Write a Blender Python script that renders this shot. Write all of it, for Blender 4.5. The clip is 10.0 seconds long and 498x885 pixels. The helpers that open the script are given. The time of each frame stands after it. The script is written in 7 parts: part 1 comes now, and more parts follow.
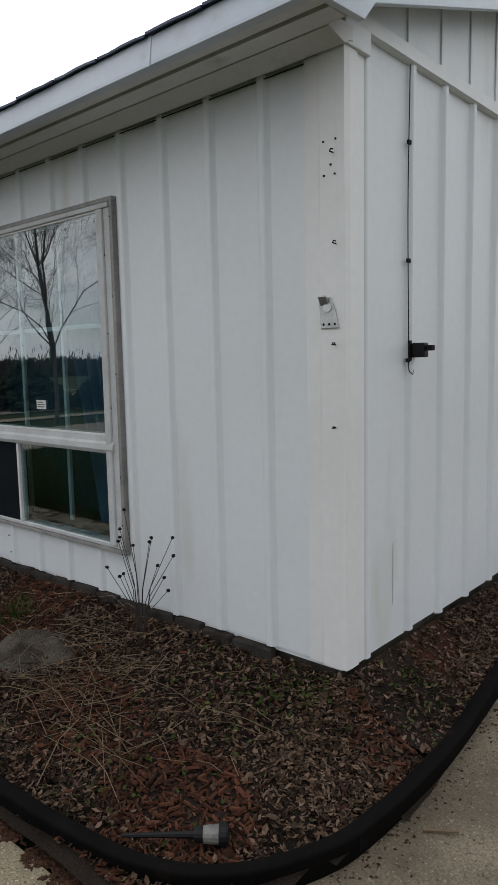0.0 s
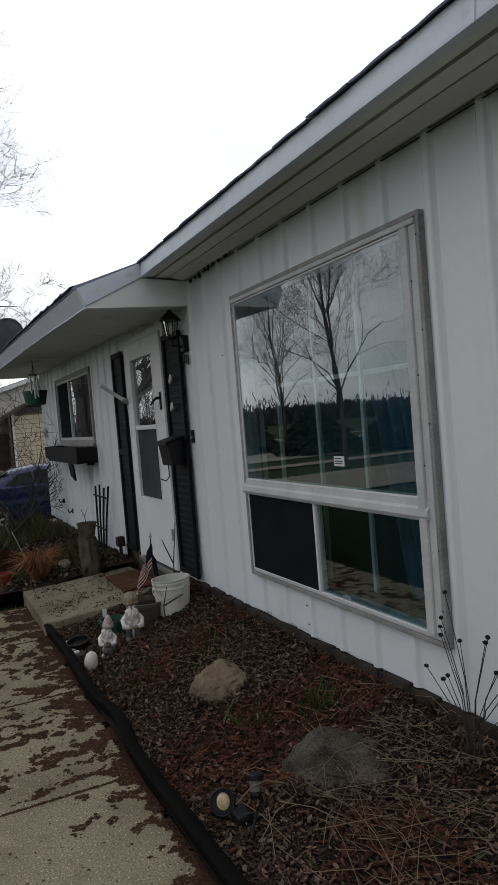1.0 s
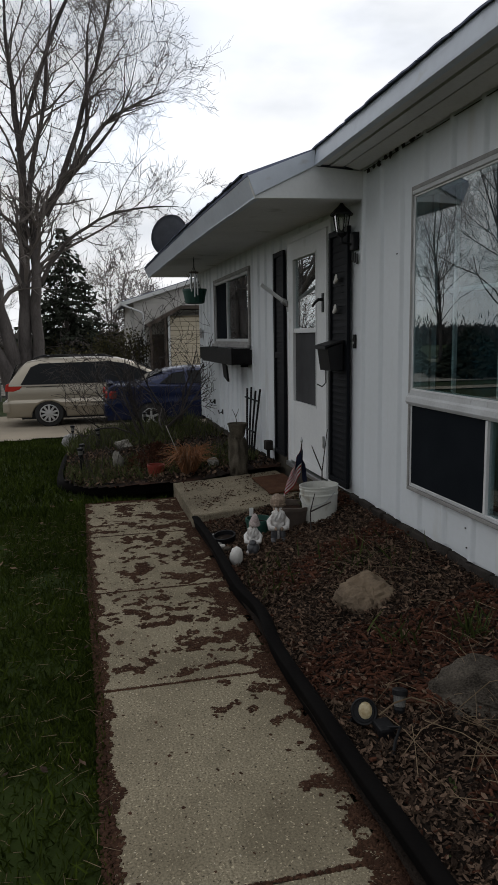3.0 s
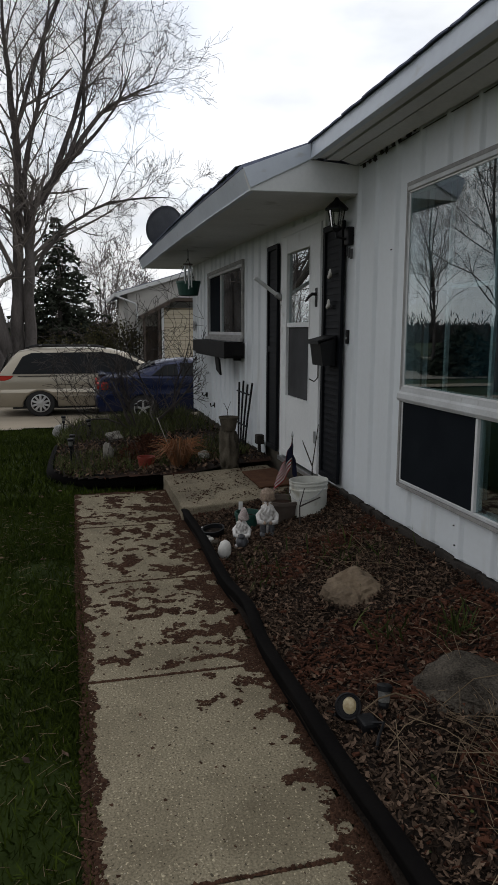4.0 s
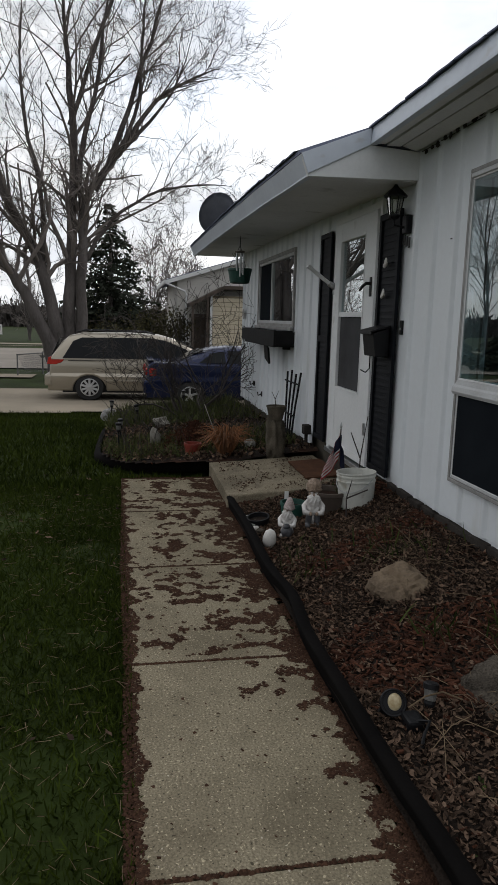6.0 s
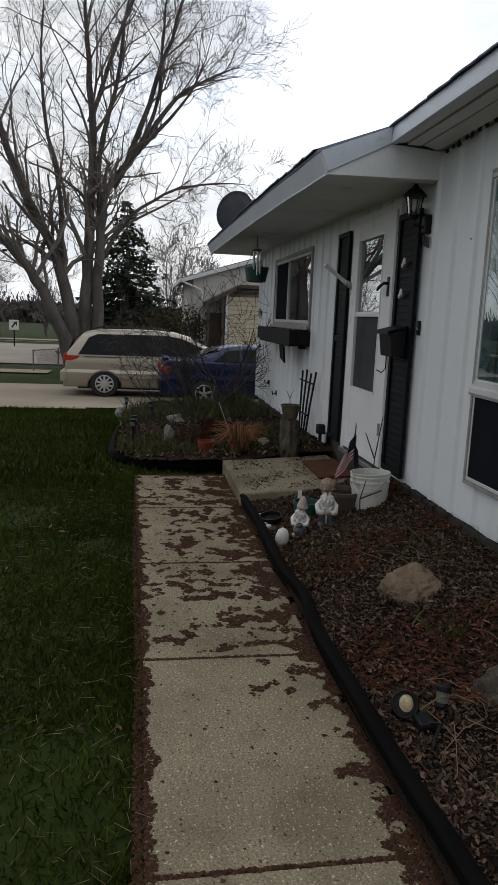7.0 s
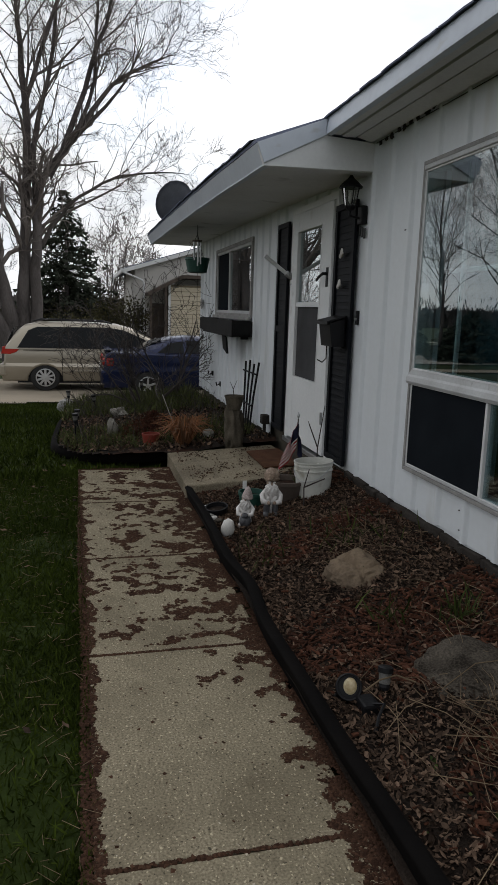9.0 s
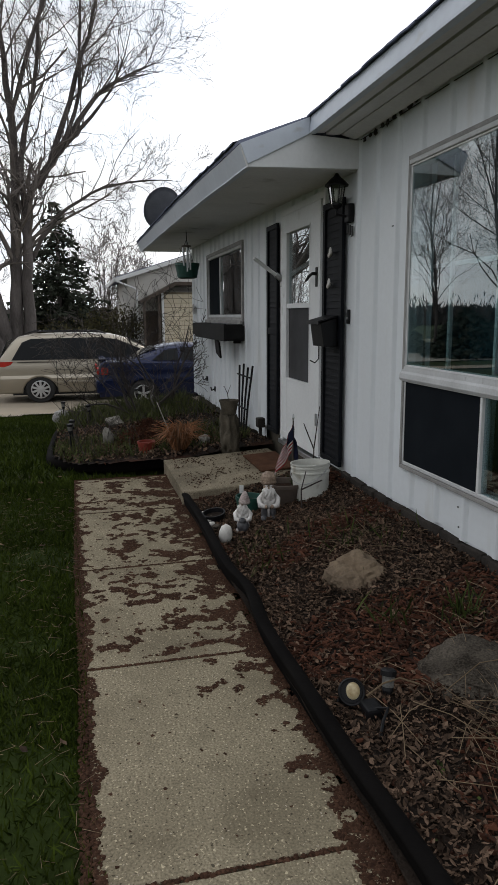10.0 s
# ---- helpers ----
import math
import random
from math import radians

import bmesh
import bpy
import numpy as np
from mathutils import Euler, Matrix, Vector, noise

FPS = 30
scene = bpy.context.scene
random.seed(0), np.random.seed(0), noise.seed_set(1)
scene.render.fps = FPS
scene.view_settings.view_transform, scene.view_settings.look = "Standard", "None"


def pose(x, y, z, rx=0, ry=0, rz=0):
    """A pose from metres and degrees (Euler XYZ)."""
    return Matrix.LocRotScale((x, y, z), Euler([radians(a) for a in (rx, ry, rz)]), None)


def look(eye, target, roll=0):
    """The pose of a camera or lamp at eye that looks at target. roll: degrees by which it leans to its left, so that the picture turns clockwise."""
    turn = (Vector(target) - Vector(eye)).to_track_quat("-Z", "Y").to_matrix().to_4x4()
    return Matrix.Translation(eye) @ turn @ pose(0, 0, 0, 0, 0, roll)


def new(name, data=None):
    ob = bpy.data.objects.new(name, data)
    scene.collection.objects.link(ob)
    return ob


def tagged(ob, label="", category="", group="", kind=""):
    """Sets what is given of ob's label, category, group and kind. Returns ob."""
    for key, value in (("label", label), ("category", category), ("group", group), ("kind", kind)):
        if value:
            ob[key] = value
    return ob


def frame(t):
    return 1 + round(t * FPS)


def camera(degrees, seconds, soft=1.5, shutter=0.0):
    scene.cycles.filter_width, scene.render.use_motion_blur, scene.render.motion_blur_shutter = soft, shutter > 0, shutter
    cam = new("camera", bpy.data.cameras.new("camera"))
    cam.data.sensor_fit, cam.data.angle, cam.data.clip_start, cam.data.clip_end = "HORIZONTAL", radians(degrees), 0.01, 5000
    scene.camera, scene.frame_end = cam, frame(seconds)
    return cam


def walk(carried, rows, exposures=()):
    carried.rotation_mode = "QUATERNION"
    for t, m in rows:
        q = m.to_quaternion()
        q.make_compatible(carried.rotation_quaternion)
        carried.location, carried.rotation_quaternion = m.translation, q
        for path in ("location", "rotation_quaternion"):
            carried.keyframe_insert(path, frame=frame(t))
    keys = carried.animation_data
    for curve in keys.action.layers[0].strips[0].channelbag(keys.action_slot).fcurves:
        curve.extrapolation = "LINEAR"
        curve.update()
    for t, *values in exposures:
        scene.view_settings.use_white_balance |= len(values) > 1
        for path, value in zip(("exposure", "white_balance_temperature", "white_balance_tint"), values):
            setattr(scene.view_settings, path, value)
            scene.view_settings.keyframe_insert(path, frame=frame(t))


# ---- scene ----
cam = camera(39.6, 10.0)
PATH = [
    (0, (1.571, -2.194, 1.571), (0.258, -0.704, 1.337), -1.2),
    (0.5, (1.314, -2.077, 1.609), (-0.15, -0.716, 1.548), -2.8),
    (0.75, (1.17, -1.985, 1.648), (-0.402, -0.757, 1.521), -2.9),
    (1, (1.004, -1.897, 1.613), (-0.8, -1.038, 1.535), -4.7),
    (1.25, (0.935, -1.889, 1.64), (-0.947, -1.243, 1.478), -4.4),
    (1.5, (0.858, -1.912, 1.577), (-1.058, -1.396, 1.323), -3.4),
    (2, (0.842, -1.924, 1.55), (-1.081, -1.457, 1.256), -1.5),
    (2.5, (0.823, -1.935, 1.544), (-1.101, -1.48, 1.24), -1.2),
    (4, (0.807, -1.922, 1.536), (-1.109, -1.446, 1.215), 0.2),
    (4.5, (0.773, -1.913, 1.519), (-1.129, -1.428, 1.137), 1.5),
    (5, (0.783, -1.938, 1.532), (-1.122, -1.479, 1.131), 3.1),
    (6.5, (0.766, -1.95, 1.513), (-1.18, -1.637, 1.177), 1.1),
    (7, (0.765, -1.955, 1.51), (-1.178, -1.639, 1.156), 2.4),
    (7.5, (0.774, -1.927, 1.511), (-1.163, -1.545, 1.191), -0.8),
    (8, (0.769, -1.924, 1.525), (-1.167, -1.513, 1.234), -1.0),
    (8.5, (0.772, -1.931, 1.525), (-1.164, -1.534, 1.218), 0.1),
    (9, (0.782, -1.935, 1.521), (-1.126, -1.469, 1.145), 1.8),
    (9.5, (0.771, -1.916, 1.527), (-1.12, -1.39, 1.143), 1.4),
    (10, (0.743, -1.893, 1.51), (-1.167, -1.425, 1.146), -0.4),
]
walk(cam, [(t, look(eye, target, roll)) for t, eye, target, roll in PATH], exposures=[(0, -0.30), (0.5, -0.30), (1.0, -0.68), (1.5, -1.02), (2.5, -0.93), (4.0, -0.84), (5.0, -0.68), (6.5, -0.74), (8.0, -0.74), (9.0, -0.70), (10, -0.48)])

# ---- light ----
world = bpy.data.worlds.new("overcast_sky")
scene.world = world
world.use_nodes = True
wn, wl = world.node_tree.nodes, world.node_tree.links
wn.clear()
w_out, w_bg = wn.new("ShaderNodeOutputWorld"), wn.new("ShaderNodeBackground")
w_sky = wn.new("ShaderNodeTexSky")
w_sky.sky_type, w_sky.sun_disc = "NISHITA", False
SUN_EL, SUN_ROT = radians(38), radians(300)
SUN_WAY = (-math.sin(radians(60)) * math.cos(SUN_EL), math.cos(radians(60)) * math.cos(SUN_EL), math.sin(SUN_EL))
w_sky.sun_elevation, w_sky.sun_rotation = SUN_EL, SUN_ROT
w_co, w_map = wn.new("ShaderNodeTexCoord"), wn.new("ShaderNodeMapping")
w_map.inputs["Scale"].default_value = (1.2, 1.2, 3.4)
w_noise, w_ramp = wn.new("ShaderNodeTexNoise"), wn.new("ShaderNodeValToRGB")
w_noise.inputs["Scale"].default_value, w_noise.inputs["Detail"].default_value = 2.1, 7
w_ramp.color_ramp.elements[0].position, w_ramp.color_ramp.elements[1].position = 0.30, 0.52
w_ramp.color_ramp.elements[0].color = (0.45, 0.45, 0.45, 1)
w_shade, w_tone = wn.new("ShaderNodeTexNoise"), wn.new("ShaderNodeValToRGB")
w_shade.inputs["Scale"].default_value, w_shade.inputs["Detail"].default_value = 3.3, 6
w_tone.color_ramp.elements[0].color, w_tone.color_ramp.elements[1].color = (0.80, 0.84, 0.90, 1), (1.12, 1.13, 1.15, 1)
w_tone.color_ramp.elements[0].position, w_tone.color_ramp.elements[1].position = 0.3, 0.6
w_gain, w_mix = wn.new("ShaderNodeVectorMath"), wn.new("ShaderNodeMix")
w_gain.operation = "SCALE"
w_gain.inputs["Scale"].default_value = 0.15
w_mix.data_type = "RGBA"
wl.new(w_co.outputs["Generated"], w_map.inputs["Vector"])
wl.new(w_map.outputs["Vector"], w_noise.inputs["Vector"])
wl.new(w_map.outputs["Vector"], w_shade.inputs["Vector"])
wl.new(w_noise.outputs["Fac"], w_ramp.inputs["Fac"])
wl.new(w_shade.outputs["Fac"], w_tone.inputs["Fac"])
wl.new(w_sky.outputs["Color"], w_gain.inputs[0])
wl.new(w_ramp.outputs["Color"], w_mix.inputs["Factor"])
wl.new(w_gain.outputs["Vector"], w_mix.inputs["A"])
wl.new(w_tone.outputs["Color"], w_mix.inputs["B"])
w_dir, w_dot, w_rng, w_lit = wn.new("ShaderNodeVectorMath"), wn.new("ShaderNodeVectorMath"), wn.new("ShaderNodeMapRange"), wn.new("ShaderNodeVectorMath")
w_dir.operation, w_dot.operation, w_lit.operation = "NORMALIZE", "DOT_PRODUCT", "SCALE"
w_dot.inputs[1].default_value = SUN_WAY
w_rng.inputs["From Min"].default_value, w_rng.inputs["From Max"].default_value = -0.8, 0.9
w_rng.inputs["To Min"].default_value, w_rng.inputs["To Max"].default_value = 0.75, 1.85
wl.new(w_co.outputs["Generated"], w_dir.inputs[0])
wl.new(w_dir.outputs["Vector"], w_dot.inputs[0])
wl.new(w_dot.outputs["Value"], w_rng.inputs["Value"])
wl.new(w_mix.outputs["Result"], w_lit.inputs[0])
wl.new(w_rng.outputs["Result"], w_lit.inputs["Scale"])
wl.new(w_lit.outputs["Vector"], w_bg.inputs["Color"])
wl.new(w_bg.outputs["Background"], w_out.inputs["Surface"])
w_bg.inputs["Strength"].default_value = 1.0

sun = new("sun", bpy.data.lights.new("sun", "SUN"))
sun.data.energy, sun.data.angle, sun.data.color = 0.6, radians(25), (1.0, 0.97, 0.92)
sun.matrix_world = look([20 * c for c in SUN_WAY], (0, 0, 0))


# ---- materials ----
def mat(name, col, col2=None, rough=0.6, scale=6.0, bump=0.15, metal=0.0, fine=60.0, spread=0.5, piece=0.0, island=0.0,
        spec=0.5, stretch=(1, 1, 1), stain=None, stain_scale=1.5, stain_at=0.6, local=False, stain_stretch=(1, 1, 1), grain=0.5):
    m = bpy.data.materials.new(name)
    m.use_nodes = True
    n, l = m.node_tree.nodes, m.node_tree.links
    b = n["Principled BSDF"]
    b.inputs["Roughness"].default_value, b.inputs["Metallic"].default_value = rough, metal
    b.inputs["Specular IOR Level"].default_value = spec
    col2 = col2 or tuple(c * 0.72 for c in col)
    if local:
        src = n.new("ShaderNodeTexCoord").outputs["Object"]
    else:
        src = n.new("ShaderNodeNewGeometry").outputs["Position"]
    mp = n.new("ShaderNodeMapping")
    mp.inputs["Scale"].default_value = stretch
    l.new(src, mp.inputs["Vector"])
    big, small = n.new("ShaderNodeTexNoise"), n.new("ShaderNodeTexNoise")
    big.inputs["Scale"].default_value, big.inputs["Detail"].default_value = scale, 6
    small.inputs["Scale"].default_value, small.inputs["Detail"].default_value = fine, 4
    l.new(mp.outputs["Vector"], big.inputs["Vector"])
    l.new(mp.outputs["Vector"], small.inputs["Vector"])
    add = n.new("ShaderNodeMath")
    add.operation = "MULTIPLY_ADD"
    l.new(small.outputs["Fac"], add.inputs[0])
    add.inputs[1].default_value = grain
    l.new(big.outputs["Fac"], add.inputs[2])
    last = add.outputs["Value"]
    if island:
        isl, a2 = n.new("ShaderNodeNewGeometry"), n.new("ShaderNodeMath")
        a2.operation = "MULTIPLY_ADD"
        sk = n.new("ShaderNodeMath")
        sk.operation = "POWER"
        sk.inputs[1].default_value = 1.7
        l.new(isl.outputs["Random Per Island"], sk.inputs[0])
        l.new(sk.outputs["Value"], a2.inputs[0])
        a2.inputs[1].default_value = island
        l.new(last, a2.inputs[2])
        last = a2.outputs["Value"]
    if piece:
        inf, a3 = n.new("ShaderNodeObjectInfo"), n.new("ShaderNodeMath")
        a3.operation = "MULTIPLY_ADD"
        l.new(inf.outputs["Random"], a3.inputs[0])
        a3.inputs[1].default_value = piece
        l.new(last, a3.inputs[2])
        last = a3.outputs["Value"]
    ramp = n.new("ShaderNodeValToRGB")
    mid = 0.5 + grain / 2 + (island + piece) / 2
    half = 0.5 * spread + (island + piece) / 3
    ramp.color_ramp.elements[0].position = max(0.0, (mid - half) / 2)
    ramp.color_ramp.elements[1].position = min(1.0, (mid + half) / 2)
    ramp.color_ramp.elements[0].color, ramp.color_ramp.elements[1].color = (*col2, 1), (*col, 1)
    hv = n.new("ShaderNodeMath")
    hv.operation = "MULTIPLY"
    hv.inputs[1].default_value = 0.5
    l.new(last, hv.inputs[0])
    l.new(hv.outputs["Value"], ramp.inputs["Fac"])
    colour = ramp.outputs["Color"]
    if stain:
        sm, sn, sr, mx = n.new("ShaderNodeMapping"), n.new("ShaderNodeTexNoise"), n.new("ShaderNodeValToRGB"), n.new("ShaderNodeMix")
        sm.inputs["Scale"].default_value = stain_stretch
        sn.inputs["Scale"].default_value, sn.inputs["Detail"].default_value = stain_scale, 8
        sr.color_ramp.elements[0].position, sr.color_ramp.elements[1].position = stain_at, min(1, stain_at + 0.14)
        mx.data_type = "RGBA"
        l.new(src, sm.inputs["Vector"])
        l.new(sm.outputs["Vector"], sn.inputs["Vector"])
        l.new(sn.outputs["Fac"], sr.inputs["Fac"])
        l.new(sr.outputs["Color"], mx.inputs["Factor"])
        l.new(colour, mx.inputs["A"])
        mx.inputs["B"].default_value = (*stain, 1)
        colour = mx.outputs["Result"]
    l.new(colour, b.inputs["Base Color"])
    if bump:
        bp = n.new("ShaderNodeBump")
        bp.inputs["Strength"].default_value, bp.inputs["Distance"].default_value = bump, 0.01
        l.new(small.outputs["Fac"], bp.inputs["Height"])
        l.new(bp.outputs["Normal"], b.inputs["Normal"])
    return m


def glass(name, tint=(0.9, 0.95, 0.95), rough=0.0, film=0.0):
    """A thin pane: it lets light straight through and mirrors at a slant."""
    m = bpy.data.materials.new(name)
    m.use_nodes = True
    n, l = m.node_tree.nodes, m.node_tree.links
    n.clear()
    out, mix = n.new("ShaderNodeOutputMaterial"), n.new("ShaderNodeMixShader")
    tr, gl, fr = n.new("ShaderNodeBsdfTransparent"), n.new("ShaderNodeBsdfGlossy"), n.new("ShaderNodeLayerWeight")
    tr.inputs["Color"].default_value = (*tint, 1)
    gl.inputs["Roughness"].default_value = rough
    fr.inputs["Blend"].default_value = 0.5
    pw = n.new("ShaderNodeMath")
    pw.operation = "POWER"
    pw.inputs[1].default_value = 2.5
    l.new(fr.outputs["Facing"], pw.inputs[0])
    a = n.new("ShaderNodeMath")
    a.operation, a.use_clamp = "MULTIPLY_ADD", True
    a.inputs[1].default_value, a.inputs[2].default_value = 0.9, 0.05 + film
    l.new(pw.outputs["Value"], a.inputs[0])
    l.new(a.outputs["Value"], mix.inputs["Fac"])
    l.new(tr.outputs["BSDF"], mix.inputs[1])
    l.new(gl.outputs["BSDF"], mix.inputs[2])
    l.new(mix.outputs["Shader"], out.inputs["Surface"])
    return m


def concrete(name, pale, dark, blot, speck=0.5):
    """Worn concrete: wide soft blotches, sandy grain, pale and dark grit."""
    m = bpy.data.materials.new(name)
    m.use_nodes = True
    n, l = m.node_tree.nodes, m.node_tree.links
    b = n["Principled BSDF"]
    b.inputs["Roughness"].default_value, b.inputs["Specular IOR Level"].default_value = 0.93, 0.12
    pos = n.new("ShaderNodeNewGeometry").outputs["Position"]

    def noise_at(scale, detail, lo, hi):
        t, r = n.new("ShaderNodeTexNoise"), n.new("ShaderNodeMapRange")
        t.inputs["Scale"].default_value, t.inputs["Detail"].default_value = scale, detail
        r.inputs["From Min"].default_value, r.inputs["From Max"].default_value = lo, hi
        l.new(pos, t.inputs["Vector"])
        l.new(t.outputs["Fac"], r.inputs["Value"])
        return r.outputs["Result"]

    def blend(fac, a, c, k=1.0):
        x = n.new("ShaderNodeMix")
        x.data_type = "RGBA"
        if k != 1.0:
            q = n.new("ShaderNodeMath")
            q.operation = "MULTIPLY"
            q.inputs[1].default_value = k
            l.new(fac, q.inputs[0])
            fac = q.outputs["Value"]
        l.new(fac, x.inputs["Factor"])
        for sock, val in ((x.inputs["A"], a), (x.inputs["B"], c)):
            if isinstance(val, tuple):
                sock.default_value = (*val, 1)
            else:
                l.new(val, sock)
        return x.outputs["Result"]

    grain = noise_at(125, 8, 0.30, 0.70)
    c = blend(grain, dark, pale)
    c = blend(noise_at(2.3, 7, 0.42, 0.68), c, blot, 0.62)
    c = blend(noise_at(9, 8, 0.52, 0.72), c, blot, 0.45)
    c = blend(noise_at(85, 2, 0.63, 0.68), c, tuple(min(0.75, v * 1.7) for v in pale), speck)
    c = blend(noise_at(66, 2, 0.65, 0.70), c, tuple(v * 0.3 for v in dark), 0.8)
    l.new(c, b.inputs["Base Color"])
    bp = n.new("ShaderNodeBump")
    bp.inputs["Strength"].default_value, bp.inputs["Distance"].default_value = 0.12, 0.004
    l.new(noise_at(24, 5, 0.3, 0.7), bp.inputs["Height"])
    l.new(bp.outputs["Normal"], b.inputs["Normal"])
    return m


M_SIDING = mat("white_painted_siding", (0.735, 0.765, 0.79), (0.66, 0.685, 0.70), rough=0.42, scale=0.9, fine=25, bump=0.05, spread=0.5, piece=0.12,
               stain=(0.60, 0.60, 0.57), stain_scale=1.4, stain_at=0.62, stain_stretch=(2.5, 2.5, 0.5))
M_TRIM = mat("white_painted_trim", (0.78, 0.79, 0.79), (0.68, 0.69, 0.69), rough=0.5, scale=2, fine=40, bump=0.08, stain=(0.5, 0.49, 0.46), stain_scale=5, stain_at=0.66)
M_FASCIA = mat("white_aluminium_fascia", (0.60, 0.65, 0.72), (0.50, 0.54, 0.61), rough=0.35, scale=1.5, fine=20, bump=0.04, stain=(0.42, 0.42, 0.42), stain_scale=4, stain_at=0.66, stain_stretch=(1, 1, 2))
M_SOFFIT = mat("painted_soffit_board", (0.74, 0.73, 0.72), (0.60, 0.59, 0.58), rough=0.6, scale=2, fine=40, bump=0.1, stain=(0.36, 0.34, 0.32), stain_scale=3, stain_at=0.62)
M_FRAME = mat("weathered_white_window_frame", (0.56, 0.57, 0.575), (0.42, 0.42, 0.418), rough=0.55, scale=6, fine=80, bump=0.15, stain=(0.25, 0.24, 0.23), stain_scale=16, stain_at=0.68)
M_POST = mat("cream_corner_post", (0.79, 0.79, 0.785), (0.71, 0.705, 0.695), rough=0.45, scale=1.2, fine=25, bump=0.05)
M_GREYTRIM = mat("grey_weathered_casing", (0.34, 0.33, 0.31), (0.18, 0.175, 0.17), rough=0.6, scale=8, fine=80)
M_SHINGLE = mat("asphalt_shingle", spec=0.12, col=(0.20, 0.22, 0.30), col2=(0.10, 0.112, 0.16), rough=0.9, scale=8, fine=220, bump=0.5, piece=0.5)
M_CONCRETE = concrete("walk_concrete", (0.335, 0.288, 0.198), (0.125, 0.104, 0.070), (0.110, 0.091, 0.060), 0.7)
M_PAD = concrete("dirty_old_concrete", (0.27, 0.225, 0.165), (0.12, 0.098, 0.07), (0.075, 0.06, 0.043), 0.3)
M_STEP = concrete("worn_concrete_step", (0.33, 0.282, 0.20), (0.145, 0.120, 0.083), (0.080, 0.066, 0.046), 0.3)
M_FOUND = mat("foundation_concrete", spec=0.12, col=(0.13, 0.115, 0.09), col2=(0.06, 0.052, 0.042), rough=0.9, scale=6, fine=90, bump=0.5)
M_DRIVE = mat("driveway_concrete", spec=0.12, col=(0.30, 0.255, 0.195), col2=(0.22, 0.19, 0.145), rough=0.9, scale=0.8, fine=40, bump=0.2)
M_ROAD = mat("road_asphalt", spec=0.12, col=(0.30, 0.268, 0.228), col2=(0.22, 0.196, 0.166), rough=0.9, scale=0.5, fine=60, bump=0.2)
M_LAWN = mat("lawn_soil", spec=0.12, col=(0.026, 0.041, 0.007), col2=(0.014, 0.020, 0.004), rough=0.95, scale=0.9, fine=35, bump=0.6, spread=0.5, stain=(0.026, 0.021, 0.011), stain_scale=2.2, stain_at=0.60)
M_GRASS = mat("grass_blades", (0.052, 0.074, 0.009), (0.014, 0.021, 0.003), rough=0.75, scale=0.8, fine=9, bump=0, island=0.6, spec=0.05)
M_STRAW = mat("dry_straw", (0.27, 0.20, 0.125), (0.10, 0.07, 0.042), rough=0.85, scale=3, fine=60, bump=0, island=0.6, spec=0.2)
M_GRIT = mat("pale_grit", (0.52, 0.46, 0.36), (0.20, 0.165, 0.12), rough=0.9, scale=30, fine=60, bump=0, island=0.9, spec=0.1)
M_SOIL = mat("bed_soil", spec=0.12, col=(0.030, 0.022, 0.017), col2=(0.012, 0.009, 0.007), rough=0.97, scale=5, fine=90, bump=1.0, stain=(0.06, 0.022, 0.011), stain_scale=1.6, stain_at=0.60)
M_LEAF = mat("dead_leaves", (0.190, 0.126, 0.087), (0.016, 0.010, 0.007), rough=0.85, scale=2.5, fine=30, bump=0, island=1.5, spec=0.12)
M_MULCH = mat("red_wood_mulch", (0.112, 0.045, 0.026), (0.030, 0.013, 0.008), rough=0.92, scale=4, fine=60, bump=0, island=0.9, spec=0.15)
M_CRUMB = mat("mulch_crumbs", (0.084, 0.044, 0.027), (0.028, 0.014, 0.009), rough=0.95, scale=4, fine=60, bump=0, island=0.8, spec=0.1)
M_GREEN = mat("green_weeds", spec=0.1, col=(0.070, 0.090, 0.022), col2=(0.022, 0.032, 0.009), rough=0.7, scale=5, fine=30, bump=0, island=0.8)
M_SHOOT = mat("spring_shoots", spec=0.1, col=(0.105, 0.118, 0.040), col2=(0.035, 0.042, 0.015), rough=0.75, scale=5, fine=30, bump=0, island=0.8)
M_EDGING = mat("black_plastic_edging", (0.0075, 0.0065, 0.006), (0.004, 0.0035, 0.0035), spec=0.06, rough=0.95, scale=5, fine=60, bump=0.2, stain=(0.018, 0.012, 0.009), stain_scale=7, stain_at=0.64)
M_BLOCK = mat("dark_weathered_block", (0.055, 0.048, 0.042), (0.020, 0.017, 0.015), rough=0.95, scale=8, fine=80, bump=0.5, spec=0.1)
M_BLACK = mat("black_painted_metal", (0.008, 0.008, 0.009), (0.004, 0.004, 0.005), spec=0.25, rough=0.5, scale=10, fine=100, bump=0.1)
M_SHUTTER = mat("black_shutter_paint", (0.006, 0.007, 0.010), (0.003, 0.004, 0.006), spec=0.15, rough=0.6, scale=5, fine=70, bump=0.1)
M_DARKGREY = mat("dark_grey_plastic", (0.016, 0.015, 0.015), (0.007, 0.007, 0.007), spec=0.15, rough=0.7, scale=10, fine=80)
M_DISH = mat("grey_dish_paint", (0.15, 0.155, 0.165), (0.10, 0.105, 0.11), rough=0.5, scale=6, fine=60)
M_FENCE = mat("dull_grey_wire", (0.16, 0.16, 0.155), (0.09, 0.09, 0.088), rough=0.7, scale=9, fine=60, bump=0)
M_CLOUDY = mat("clouded_plastic", (0.20, 0.195, 0.18), (0.09, 0.088, 0.08), rough=0.4, scale=40, fine=160)
